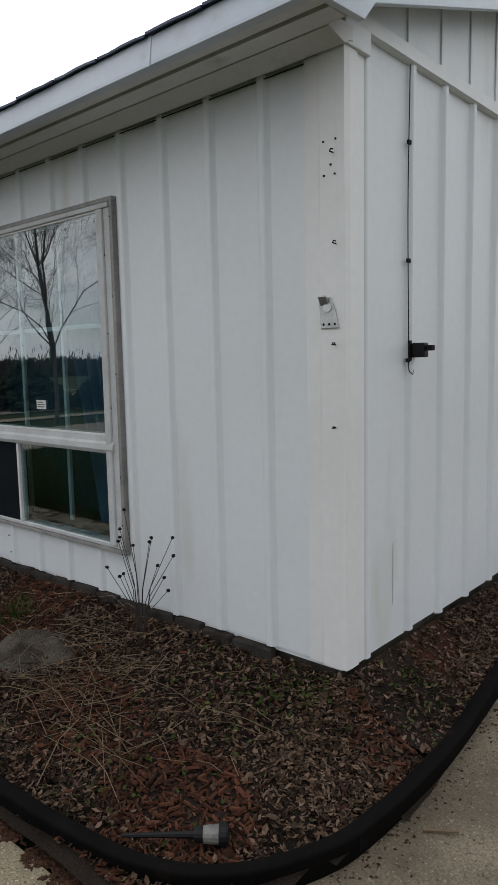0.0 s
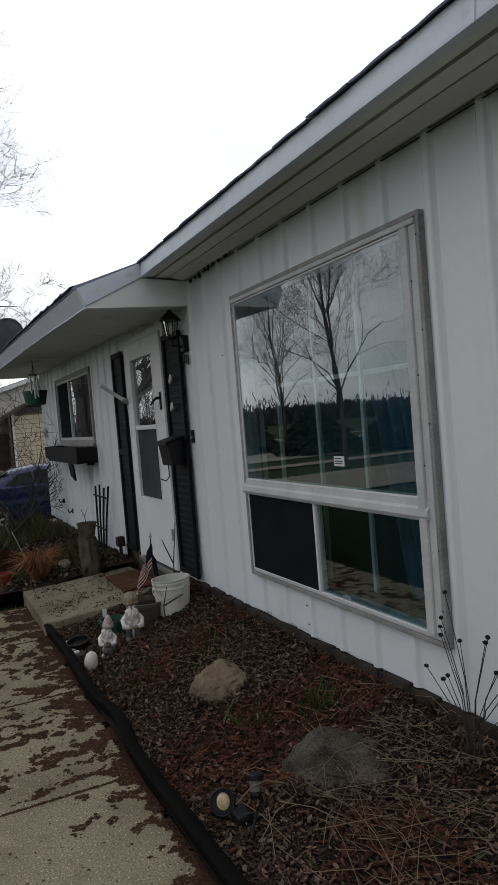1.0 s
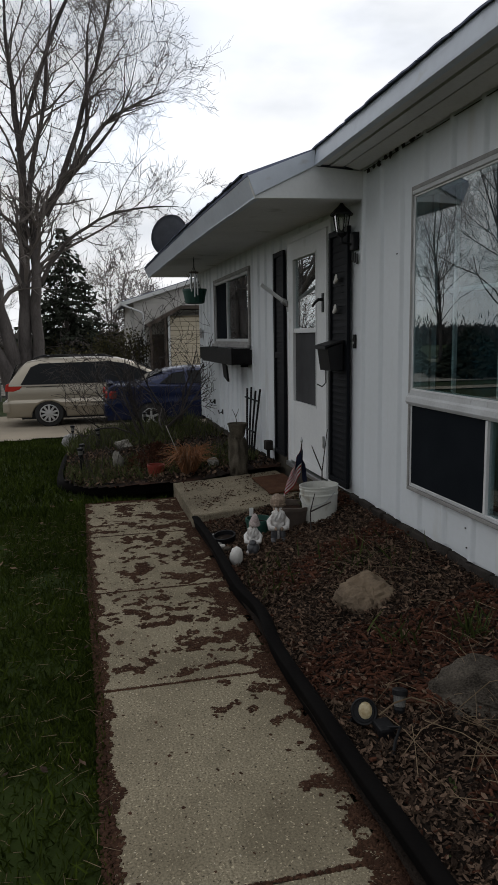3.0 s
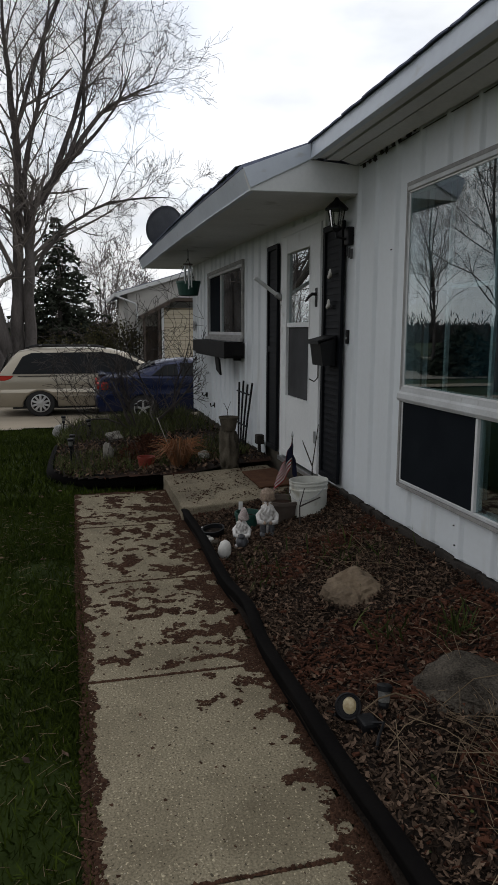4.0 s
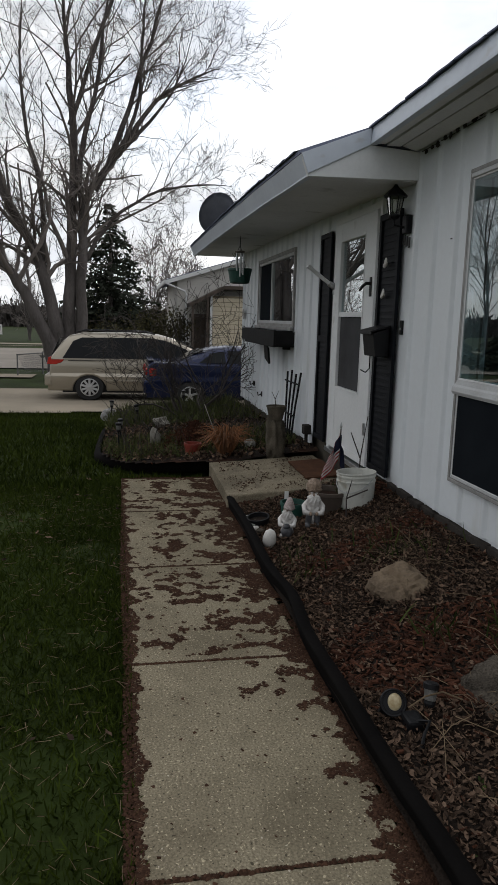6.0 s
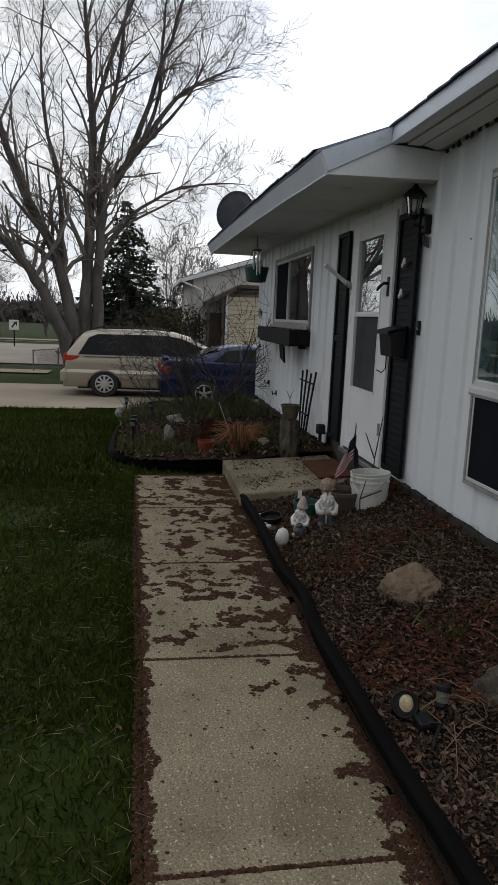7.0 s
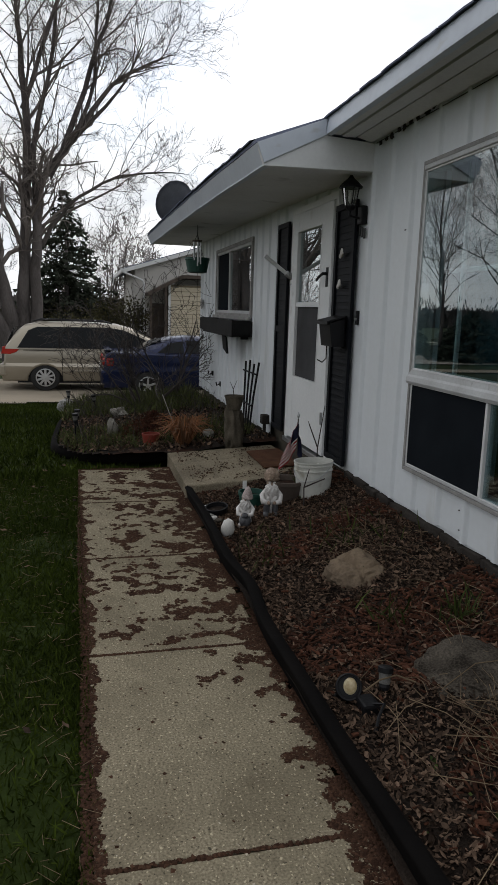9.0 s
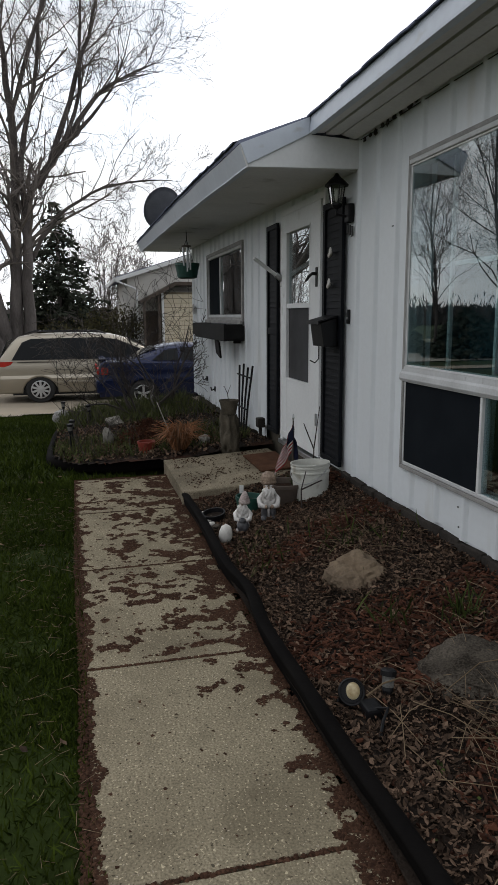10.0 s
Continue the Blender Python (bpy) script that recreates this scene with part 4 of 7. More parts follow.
part("threshold", B(dx0 + 0.03, dx1 - 0.03, -0.06, 0.1, 0.3, 0.3395, bev=0.004), M_STEEL, door_1)
# added sheet: gives the pane the curtain's even grey and hides reflections
part("lower_screen", B(gx0 + 0.002, gx1 - 0.002, -0.0245, -0.0228, 0.942, 1.560), M_DOORSHEET, door_1, "grey sheet over the lower pane in place of a curtain")
part("inner_door", B(-5.49, -4.47, 0.09, 0.13, 0.36, 2.37), M_BROWN, door_1, "dark inner door behind the storm door")


def shutter(x0, x1, z0, z1, label):
    t = thing("shutter", label, "shutter", "shutters beside the door", m=pose(0, -0.013, 0))
    part("frame", ring(bmesh.new(), x0, x1, z0, z1, 0.045, -0.04, -0.0135, 0.003), M_SHUTTER, t)
    part("backing", B(x0 + 0.0455, x1 - 0.0455, -0.022, -0.0135, z0 + 0.0455, z1 - 0.0455), M_SHUTTER, t)
    part("mid_rail", B(x0 + 0.0455, x1 - 0.0455, -0.039, -0.0225, (z0 + z1) / 2 - 0.03, (z0 + z1) / 2 + 0.03, bev=0.003), M_SHUTTER, t)
    bm = P([(-0.0225, 0), (-0.0255, -0.024), (-0.0225, -0.027)], x0 + 0.046, x1 - 0.046)
    me = None
    z = z0 + 0.09
    while z < z1 - 0.05:
        if abs(z - 0.012 - (z0 + z1) / 2) > 0.045:
            if me is None:
                first = part("slat", bm, M_SHUTTER, t)
                first.location.z = z
                me = first.data
            else:
                o = new("slat", me)
                o.parent = t
                o.location.z = z
        z += 0.05
    return t


shutter(-4.385, -3.985, 0.385, 2.31, "tall black louvered shutter behind the mailbox")
shutter(-6.00, -5.64, 0.36, 2.34, "tall black louvered shutter beside the door frame")


# ---- things by the door ----
step = tagged(part("concrete_step", P([(-1.13, -0.05), (-1.13, 0.108), (-0.07, 0.18), (-0.07, -0.05)], -5.90, -4.62, bev=0.016), M_STEP), "worn concrete step in front of the door", "step", kind="structure")
bm = bmesh.new()
bm.from_mesh(step.data)
bmesh.ops.triangulate(bm, faces=[g for g in bm.faces if len(g.verts) > 4])
for _ in range(4):
    bmesh.ops.subdivide_edges(bm, edges=[e for e in bm.edges if e.calc_length() > 0.05], cuts=1, use_grid_fill=True)
bm.to_mesh(step.data)
bm.free()
for v in step.data.vertices:
    v.co += Vector((noise.noise(v.co * 5), noise.noise(v.co * 5 + Vector((9, 0, 0))), noise.noise(v.co * 5 + Vector((0, 9, 0))))) * 0.010 + Vector((noise.noise(v.co * 22), noise.noise(v.co * 22 + Vector((5, 0, 0))), noise.noise(v.co * 22 + Vector((0, 5, 0))))) * 0.006
bm = B(-5.60, -4.90, -0.40, -0.08, 0, 0.016, bev=0.005)
for v in bm.verts:
    v.co.z += 0.166 + (v.co.y + 0.32) * 0.068 + 0.006
tagged(part("doormat", bm, M_MAT), "brown coir doormat lying on the step", "doormat")


def wall_lantern():
    t = thing("wall_lantern", "black wall lantern with clear glass panes", "wall lamp", m=pose(-3.95, -0.112, 2.245) @ Matrix.Scale(0.83, 4))
    part("bracket", T([(0.03, 0.118, -0.06), (0.03, 0.07, -0.09), (0.01, 0.0, -0.07), (0, 0, -0.02)], [0.012, 0.011, 0.010, 0.012], 8), M_BLACK, t)
    part("backplate", box(L([(0.055, 0), (0.06, 0.012), (0.04, 0.022)], 20, pose(0.03, 0.128, -0.06, 90)), -0.01, 0.085, 0.075, 0.13, -0.14, 0.01, bev=0.012), M_BLACK, t)
    part("base_cup", L([(0.012, -0.03), (0.035, -0.02), (0.05, 0.0), (0.048, 0.012)], 6), M_BLACK, t)
    part("glass_body", L([(0.046, 0.012), (0.07, 0.155)], 6), G_LAMP, t, "clear bevelled lantern glass")
    for k in range(6):
        a = k * math.pi / 3
        part("cage_bar", T([(0.047 * math.cos(a), 0.047 * math.sin(a), 0.01), (0.072 * math.cos(a), 0.072 * math.sin(a), 0.157)], 0.005, 5), M_BLACK, t)
    part("roof_cap", L([(0.098, 0.15), (0.10, 0.16), (0.06, 0.20), (0.03, 0.225), (0.022, 0.235), (0.012, 0.25), (0.016, 0.26), (0.004, 0.275)], 12), M_BLACK, t)
    part("bulb", L([(0.006, 0.03), (0.012, 0.05), (0.018, 0.08), (0.012, 0.11), (0.004, 0.125)], 10), M_WINMETAL, t)
    return t


wall_lantern()

number = thing("house_number", "three dark plain marks screwed on the siding", "sign")
for i in range(3):
    part("mark", B(-3.965 + 0.042 * i, -3.942 + 0.042 * i, -0.030, -0.020, 2.055 - 0.012 * i, 2.125 - 0.012 * i, bev=0.003), M_BAR, number)

bell = thing("doorbell", "small black doorbell plate on the siding", "doorbell")
part("plate", B(-3.955, -3.92, -0.022, -0.004, 1.44, 1.54, bev=0.005), M_BLACK, bell)
part("button", L([(0.010, 0), (0.009, 0.006)], 12, pose(-3.9375, -0.022, 1.48, 90)), M_STEEL, bell)

mailbox = thing("mailbox", "black wall mailbox with sloping lid beside the door", "mailbox", m=pose(-4.17, -0.054, 1.275))
part("body", P([(0, 0), (-0.10, 0.0), (-0.125, 0.17), (0, 0.21)], -0.12, 0.12, bev=0.006), M_BLACK, mailbox)
part("lid", P([(0.0, 0.212), (0.0, 0.226), (-0.15, 0.186), (-0.15, 0.16), (-0.141, 0.16), (-0.138, 0.178)], -0.135, 0.135, bev=0.003), M_BLACK, mailbox)
part("paper_hook", T([(-0.10, -0.06, 0.0), (-0.10, -0.06, -0.10), (-0.10, -0.09, -0.13), (-0.10, -0.13, -0.11)], 0.005, 6), M_BLACK, mailbox)


def bird(x, z):
    t = thing("wall_ornament", "small white bird-shaped ornament fixed to the shutter", "ornament", "ornaments on the shutter")
    part("bird_body", blob((0.045, 0.012, 0.02), 3, pose(x, -0.065, z, 0, -20), sub=2), M_WHITESTONE, t)
    part("wing", blob((0.022, 0.008, 0.03), 5, pose(x + 0.02, -0.071, z + 0.02, 0, 25), sub=2), M_WHITESTONE, t)


bird(-4.19, 1.94)
bird(-4.21, 1.72)

rod = thing("flag_bracket", "short white pole in a bracket beside the door", "pole")
part("pole", T([(-5.55, -0.035, 1.83), (-5.49, -0.31, 2.01)], 0.018, 10), M_TRIM, rod)
part("socket", T([(-5.552, -0.03, 1.826), (-5.538, -0.09, 1.867)], 0.026, 10), M_STEEL, rod)
part("base_plate", B(-5.585, -5.52, -0.037, -0.0305, 1.76, 1.87, bev=0.003), M_STEEL, rod)

basin = thing("meter_box", "small grey box low on the wall", "box")
part("box_body", B(-6.28, -6.18, -0.10, -0.018, 0.34, 0.44, bev=0.012), M_BLOCK, basin)
part("stub_pipe", T([(-6.23, -0.06, 0.35), (-6.23, -0.06, 0.2)], 0.018, 10), M_BLOCK, basin)

# flower box under the small window
fbox = thing("flower_box", "dark empty wooden flower box under the window", "flower box", m=pose(0, 0, 0))
part("front_board", B(-9.02, -7.05, -0.27, -0.245, 1.21, 1.405, bev=0.004), M_DARKGREY, fbox)
part("back_board", B(-9.02, -7.05, -0.045, -0.02, 1.21, 1.385, bev=0.004), M_DARKGREY, fbox)
part("bottom_board", B(-8.99, -7.08, -0.2445, -0.0455, 1.212, 1.235), M_DARKGREY, fbox)
part("end_board", B(-7.075, -7.051, -0.2445, -0.0455, 1.236, 1.40, bev=0.003), M_DARKGREY, fbox)
part("end_board", B(-9.399, -8.995, -0.2445, -0.0455, 1.236, 1.40, bev=0.003), M_DARKGREY, fbox)
part("soil", B(-8.99, -7.08, -0.2445, -0.0455, 1.236, 1.36), M_SOIL, fbox)
for x in (-8.7, -7.3):
    part("cleat", B(x - 0.03, x + 0.03, -0.10, -0.02, 1.175, 1.2095, bev=0.004), M_DARKGREY, fbox)
part("loose_board", box(bmesh.new(), -0.13, 0.13, -0.012, 0.012, -0.20, 0.0, bev=0.004, m=pose(-7.62, -0.235, 1.21, 8, 12)), M_DARKGREY, fbox)

# hanging basket with chimes
basket = thing("hanging_basket", "green plastic hanging pot under the porch ceiling", "hanging pot", m=pose(-8.28, -0.48, 2.06) @ Matrix.Scale(0.92, 4))
part("pot", L([(0.10, -0.10), (0.135, -0.09), (0.165, 0.07), (0.172, 0.075), (0.172, 0.105), (0.155, 0.105), (0.15, 0.075), (0.02, 0.06)], 24), M_POTGREEN, basket, "green plastic pot", smooth=False)
for k in range(3):
    a = 2.1 * k + 0.4
    part("hanger_wire", T([(0.16 * math.cos(a), 0.16 * math.sin(a), 0.10), (0, 0, 0.42)], 0.004, 5), M_BLACK, basket)
part("hook", T([(0, 0, 0.42), (0, 0, 0.52)], 0.005, 6), M_BLACK, basket)
chime = thing("wind_chime", "wind chime of pale metal tubes under the porch", "wind chime", m=pose(-8.05, -0.52, 2.02))
part("disc", L([(0.06, 0.32), (0.06, 0.335)], 16), M_BROWN, chime)
part("cord", T([(0, 0, 0.335), (0, 0, 0.52)], 0.003, 5), M_BLACK, chime)
for k in range(5):
    a = k * 1.257
    part("chime_tube", T([(0.045 * math.cos(a), 0.045 * math.sin(a), 0.31), (0.045 * math.cos(a), 0.045 * math.sin(a), 0.02 + 0.025 * k)], 0.009, 8), M_STEEL, chime)
    part("string", T([(0.045 * math.cos(a), 0.045 * math.sin(a), 0.322), (0.045 * math.cos(a), 0.045 * math.sin(a), 0.308)], 0.002, 4), M_BLACK, chime)

# satellite dish on the porch roof
dish = thing("satellite_dish", "grey satellite dish on the edge of the roof", "satellite dish", m=pose(-10.25, -0.40, 2.79))
bm = bmesh.new()
rings = []
for j in range(6):
    r = 0.33 * j / 5
    rings.append([bm.verts.new((r * math.cos(k * math.pi / 14) * 0.92, r * math.sin(k * math.pi / 14), 0.28 * r * r / 0.36)) for k in range(28)] if j else [bm.verts.new((0, 0, 0))])
for k in range(28):
    bm.faces.new((rings[0][0], rings[1][k], rings[1][(k + 1) % 28]))
for a, b in zip(rings[1:], rings[2:]):
    for k in range(28):
        bm.faces.new((a[k], b[k], b[(k + 1) % 28], a[(k + 1) % 28]))
bmesh.ops.solidify(bm, geom=bm.faces[:], thickness=0.012)
bmesh.ops.transform(bm, matrix=Matrix.Translation((-0.02, -0.10, 0.29)) @ Vector((-0.85, -0.25, 0.42)).to_track_quat("Z", "Y").to_matrix().to_4x4(), verts=bm.verts)
part("reflector", bm, M_DISH, dish, "dark grey dish", smooth=True)
part("mast", T([(0.05, 0.10, -0.02), (0.05, 0.10, 0.16), (0.0, -0.02, 0.27)], 0.022, 8), M_STEEL, dish)
part("feed_arm", T([(0.0, -0.05, 0.12), (-0.42, -0.25, 0.16), (-0.5, -0.28, 0.3)], 0.014, 6), M_STEEL, dish)
part("feed_horn", B(-0.55, -0.46, -0.33, -0.24, 0.28, 0.36, bev=0.012), M_GREYTRIM, dish)
part("foot", B(-0.03, 0.13, 0.02, 0.20, -0.03, 0.006, bev=0.003), M_STEEL, dish)

# trellis of four dark slats leaning on the wall
trellis = thing("trellis", "small dark fan trellis leaning on the siding", "trellis", m=pose(-6.88, -0.10, 0.27, -3))
for k in range(4):
    u = k / 3 - 0.5
    part("trellis_slat", T([(u * 0.30, 0, -0.08), (u * 0.44, 0, 0.3), (u * 0.62, 0.01, 0.66 + 0.03 * (k % 2))], 0.013, 6), M_DARKGREY, trellis)
part("crosspiece", T([(-0.29, -0.016, 0.56), (0.29, -0.016, 0.56)], 0.010, 6), M_DARKGREY, trellis)
part("crosspiece", T([(-0.21, -0.016, 0.2), (0.21, -0.016, 0.2)], 0.010, 6), M_DARKGREY, trellis)

# mossy stump with a pot and a bare twig
sz = far_bed_z(-6.0, -0.45)
stump = tagged(part("tree_stump", blob((0.10, 0.095, 0.30), 11, pose(-5.98, -0.45, sz + 0.12), sub=4, rough=0.5, freq=2.2), M_URN, smooth=True), "mossy upright stump carrying a pot", "stump")
pot = thing("flower_pot", "dark plastic pot standing on the stump", "flower pot", m=pose(-5.98, -0.45, sz + 0.35) @ Matrix.Scale(0.82, 4))
part("pot_body", L([(0.085, 0), (0.115, 0.15), (0.122, 0.15), (0.122, 0.17), (0.108, 0.17), (0.1, 0.14), (0.01, 0.13)], 20), M_URN, pot)
part("bare_twig", T([(0, 0, 0.12), (0.02, -0.02, 0.25), (0.04, 0.02, 0.36)], [0.006, 0.005, 0.002], 5), M_TWIG, pot)
part("bare_twig", T([(0.02, -0.02, 0.25), (-0.08, -0.04, 0.33), (-0.12, -0.04, 0.32)], [0.005, 0.003, 0.002], 5), M_TWIG, pot)

# white bucket
bz = bed_z(-3.92, -0.27)
bucket = thing("bucket", "dirty white plastic bucket standing in the bed", "bucket", m=pose(-3.95, -0.27, bz - 0.085, 2, -2) @ Matrix.Scale(0.93, 4))
part("bucket_body", L([(0.128, 0), (0.131, 0.008), (0.147, 0.27), (0.153, 0.272), (0.153, 0.282), (0.148, 0.284), (0.149, 0.31), (0.155, 0.312), (0.155, 0.322), (0.150, 0.324), (0.151, 0.335), (0.157, 0.338), (0.157, 0.346), (0.148, 0.346), (0.128, 0.03), (0.01, 0.025)], 40), M_BUCKET, bucket, smooth=False)
part("bail_handle", T([(0.155 * math.cos(a), 0.155 * math.sin(a), 0.30 - 0.10 * math.sin(max(0, min(1, (a + 2.2) / 2.8)) * math.pi)) for a in [(-2.2 + 2.8 * i / 12) for i in range(13)]], 0.003, 6), M_STEEL, bucket)
part("jug_lid", blob((0.05, 0.05, 0.02), 4, pose(0.02, 0.02, 0.30), sub=2), M_WHITESTONE, bucket, "white lump inside the bucket")

# small flag on a stick
fz = bed_z(-4.16, -0.35)
flag = thing("small_flag", "small striped flag on a stick, drooping in folds", "flag", m=pose(-4.17, -0.35, fz - 0.04, 0, 0, 12))
part("stick", T([(0, 0, 0), (-0.01, 0.01, 0.575)], 0.005, 6), M_BROWN, flag)
part("finial", L([(0.004, 0.57), (0.011, 0.595), (0.002, 0.625)], 8, pose(-0.01, 0.01, 0)), M_STEEL, flag)


def cloth(u0, u1, v0, v1, lift):
    """A patch of the flag. u runs from the stick to the fly, v down the hoist; the cloth folds back on both sides of the stick."""
    def at(u, v):
        drop = 0.55 - 0.22 * v - 0.235 * u * (0.75 + 0.25 * v)
        out = 0.205 * u * (0.35 + 0.65 * v) * (1 + 0.12 * math.sin(9 * u + 3 * v))
        return Vector((0.016 * math.sin(10 * u + 4 * v) + lift, -out - 0.004, drop))
    bm = bmesh.new()
    g = [[bm.verts.new(at(u0 + (u1 - u0) * a / 8, v0 + (v1 - v0) * b / 3)) for b in range(4)] for a in range(9)]
    for a in range(8):
        for b in range(3):
            bm.faces.new((g[a][b], g[a + 1][b], g[a + 1][b + 1], g[a][b + 1]))
    bmesh.ops.solidify(bm, geom=bm.faces[:], thickness=0.001)
    return bm


for k in range(13):
    part("stripe", cloth(0, 1, k / 13, (k + 1) / 13, 0), M_FLAGWHITE if k % 2 else M_FLAGRED, flag)
part("canton", cloth(0, 0.40, 0, 7 / 13, 0.003), M_FLAGBLUE, flag, "dark blue corner of the flag")
bm = cloth(0, 0.9, 0, 1, 0)
bmesh.ops.scale(bm, vec=(1, -0.42, 1), verts=bm.verts)
part("back_fold", bm, M_FLAGBLUE, flag, "shaded back fold of the flag")

# dead stems by the shutter
dead = thing("dead_plant", "bare dead stems beside the door", "dead plant")
for pts in ([(-4.35, -0.12, 0.15), (-4.4, -0.10, 0.45), (-4.33, -0.08, 0.8)], [(-4.4, -0.10, 0.45), (-4.52, -0.13, 0.6), (-4.6, -0.12, 0.63)], [(-3.72, -0.42, 0.10), (-3.74, -0.42, 0.3), (-3.70, -0.40, 0.44)], [(-3.74, -0.42, 0.3), (-3.70, -0.28, 0.37)]):
    part("stem", T(pts, [0.006, 0.005, 0.003][:len(pts)], 5), M_TWIG, dead)


# row of dark blocks along the foot of the wall
rb = random.Random(14)
xb = -3.98
while xb < -0.25:
    ln = rb.uniform(0.17, 0.23)
    bm = B(-ln / 2, ln / 2, -0.022, 0.022, -0.05, 0.05, bev=0.008)
    for v in bm.verts:
        v.co += Vector((noise.noise(v.co * 9 + Vector((xb, 0, 0))), noise.noise(v.co * 9 + Vector((0, xb, 0))), noise.noise(v.co * 9 + Vector((0, 0, xb))))) * 0.006
    blk = tagged(part("edging_block", bm, M_BLOCK), "dark weathered block along the foot of the siding", "block", "blocks along the wall")
    blk.matrix_basis = pose(xb + ln / 2, -0.012, 0.300 + rb.uniform(-0.006, 0.006), rb.uniform(-6, 6), rb.uniform(-3, 3), rb.uniform(-4, 4))
    xb += ln + rb.uniform(0.004, 0.016)


# ---- garden ornaments ----
def statue(name, label, pieces, m):
    """One plain mesh; each piece is (bmesh, material)."""
    me = bpy.data.meshes.new(name)
    whole = bmesh.new()
    mats = []
    for bm, mt in pieces:
        tmp = bpy.data.meshes.new("tmp")
        if mt not in mats:
            mats.append(mt)
        for f in bm.faces:
            f.material_index = mats.index(mt)
            f.smooth = True
        bm.to_mesh(tmp)
        bm.free()
        whole.from_mesh(tmp)
        bpy.data.meshes.remove(tmp)
    bmesh.ops.recalc_face_normals(whole, faces=whole.faces)
    whole.to_mesh(me)
    whole.free()
    for mt in mats:
        me.materials.append(mt)
    ob = new(name, me)
    ob.matrix_basis = m
    return tagged(ob, label, "garden figure", "garden figures")


def tuft(r, seed, m, amp=0.35, freq=6.0):
    """A lump combed into locks that run downwards."""
    bm = bmesh.new()
    bmesh.ops.create_icosphere(bm, subdivisions=4, radius=1)
    for v in bm.verts:
        q = v.co.normalized()
        a = math.atan2(q.y, q.x)
        k = 1 + amp * 0.4 * math.sin(freq * a + 2.5 * math.sin(3 * q.z + seed)) * (1 - abs(q.z)) + amp * 0.5 * noise.noise(q * 4 + Vector((seed, 0, 0)))
        v.co = Vector((q.x * r[0], q.y * r[1], q.z * r[2])) * k
    bmesh.ops.transform(bm, matrix=m, verts=bm.verts)
    return bm


def figure_parts(tall):
    """Pieces of a bearded figure, 0.3 high, that faces -y."""
    g = [(tuft((0.060, 0.052, 0.062), 3, pose(0, 0.004, 0.125), 0.2), M_GNOME_W),
         (T([(-0.040, 0, 0.160), (-0.072, -0.012, 0.130), (-0.066, -0.045, 0.098), (-0.028, -0.066, 0.096)], [0.020, 0.022, 0.020, 0.014], 10), M_GNOME_W),
         (T([(0.040, 0, 0.160), (0.072, -0.012, 0.130), (0.066, -0.045, 0.098), (0.028, -0.066, 0.096)], [0.020, 0.022, 0.020, 0.014], 10), M_GNOME_W),
         (blob((0.014, 0.014, 0.013), 4, pose(-0.024, -0.072, 0.096), sub=2), M_GNOME_B),
         (blob((0.014, 0.014, 0.013), 5, pose(0.024, -0.072, 0.096), sub=2), M_GNOME_B),
         (blob((0.041, 0.040, 0.042), 6, pose(0, -0.004, 0.208), sub=3, rough=0.08), M_GNOME_B),
         (tuft((0.047, 0.030, 0.050), 8, pose(0, -0.034, 0.168, 12), 0.55, 9), M_GNOME_W),
         (tuft((0.040, 0.018, 0.014), 11, pose(0, -0.044, 0.198), 0.5, 8), M_GNOME_W),
         (blob((0.010, 0.012, 0.010), 1, pose(0, -0.050, 0.210), sub=2), M_GNOME_B),
         (blob((0.012, 0.006, 0.005), 2, pose(-0.017, -0.043, 0.223), sub=2), M_GNOME_W),
         (blob((0.012, 0.006, 0.005), 3, pose(0.017, -0.043, 0.223), sub=2), M_GNOME_W)]
    if tall:
        g += [(T([(-0.024, 0, 0.095), (-0.032, -0.012, 0.050), (-0.036, -0.016, 0.0)], [0.030, 0.026, 0.024], 10), M_GNOME_G),
              (T([(0.024, 0, 0.095), (0.032, -0.012, 0.050), (0.036, -0.016, 0.0)], [0.030, 0.026, 0.024], 10), M_GNOME_G),
              (blob((0.012, 0.012, 0.045), 9, pose(0, -0.030, 0.045), sub=2), M_GNOME_C),
              (blob((0.026, 0.040, 0.018), 4, pose(-0.038, -0.034, 0.014), sub=2), M_GNOME_G),
              (blob((0.026, 0.040, 0.018), 5, pose(0.038, -0.034, 0.014), sub=2), M_GNOME_G),
              (tuft((0.056, 0.056, 0.045), 13, pose(0, 0.002, 0.262), 0.28, 13), M_GNOME_B),
              (tuft((0.059, 0.059, 0.020), 14, pose(0, 0, 0.240), 0.25, 16), M_GNOME_B)]
    else:
        g += [(L([(0.050, 0.222), (0.056, 0.228), (0.053, 0.240), (0.044, 0.258), (0.036, 0.276), (0.028, 0.292), (0.017, 0.308), (0.005, 0.316)], 16, pose(0, 0, 0, 5, 4)), M_GNOME_K),
              (blob((0.055, 0.045, 0.050), 5, pose(0.004, -0.070, 0.045), sub=3, rough=0.2, freq=2), M_GNOME_G),
              (blob((0.034, 0.028, 0.020), 6, pose(0.0, -0.082, 0.094), sub=3, rough=0.3, freq=2), M_GNOME_G),
              (blob((0.062, 0.054, 0.050), 7, pose(0, 0.0, 0.045), sub=3, rough=0.2), M_GNOME_C),
              (blob((0.022, 0.036, 0.018), 8, pose(-0.045, -0.06, 0.014), sub=2), M_GNOME_C)]
    return g


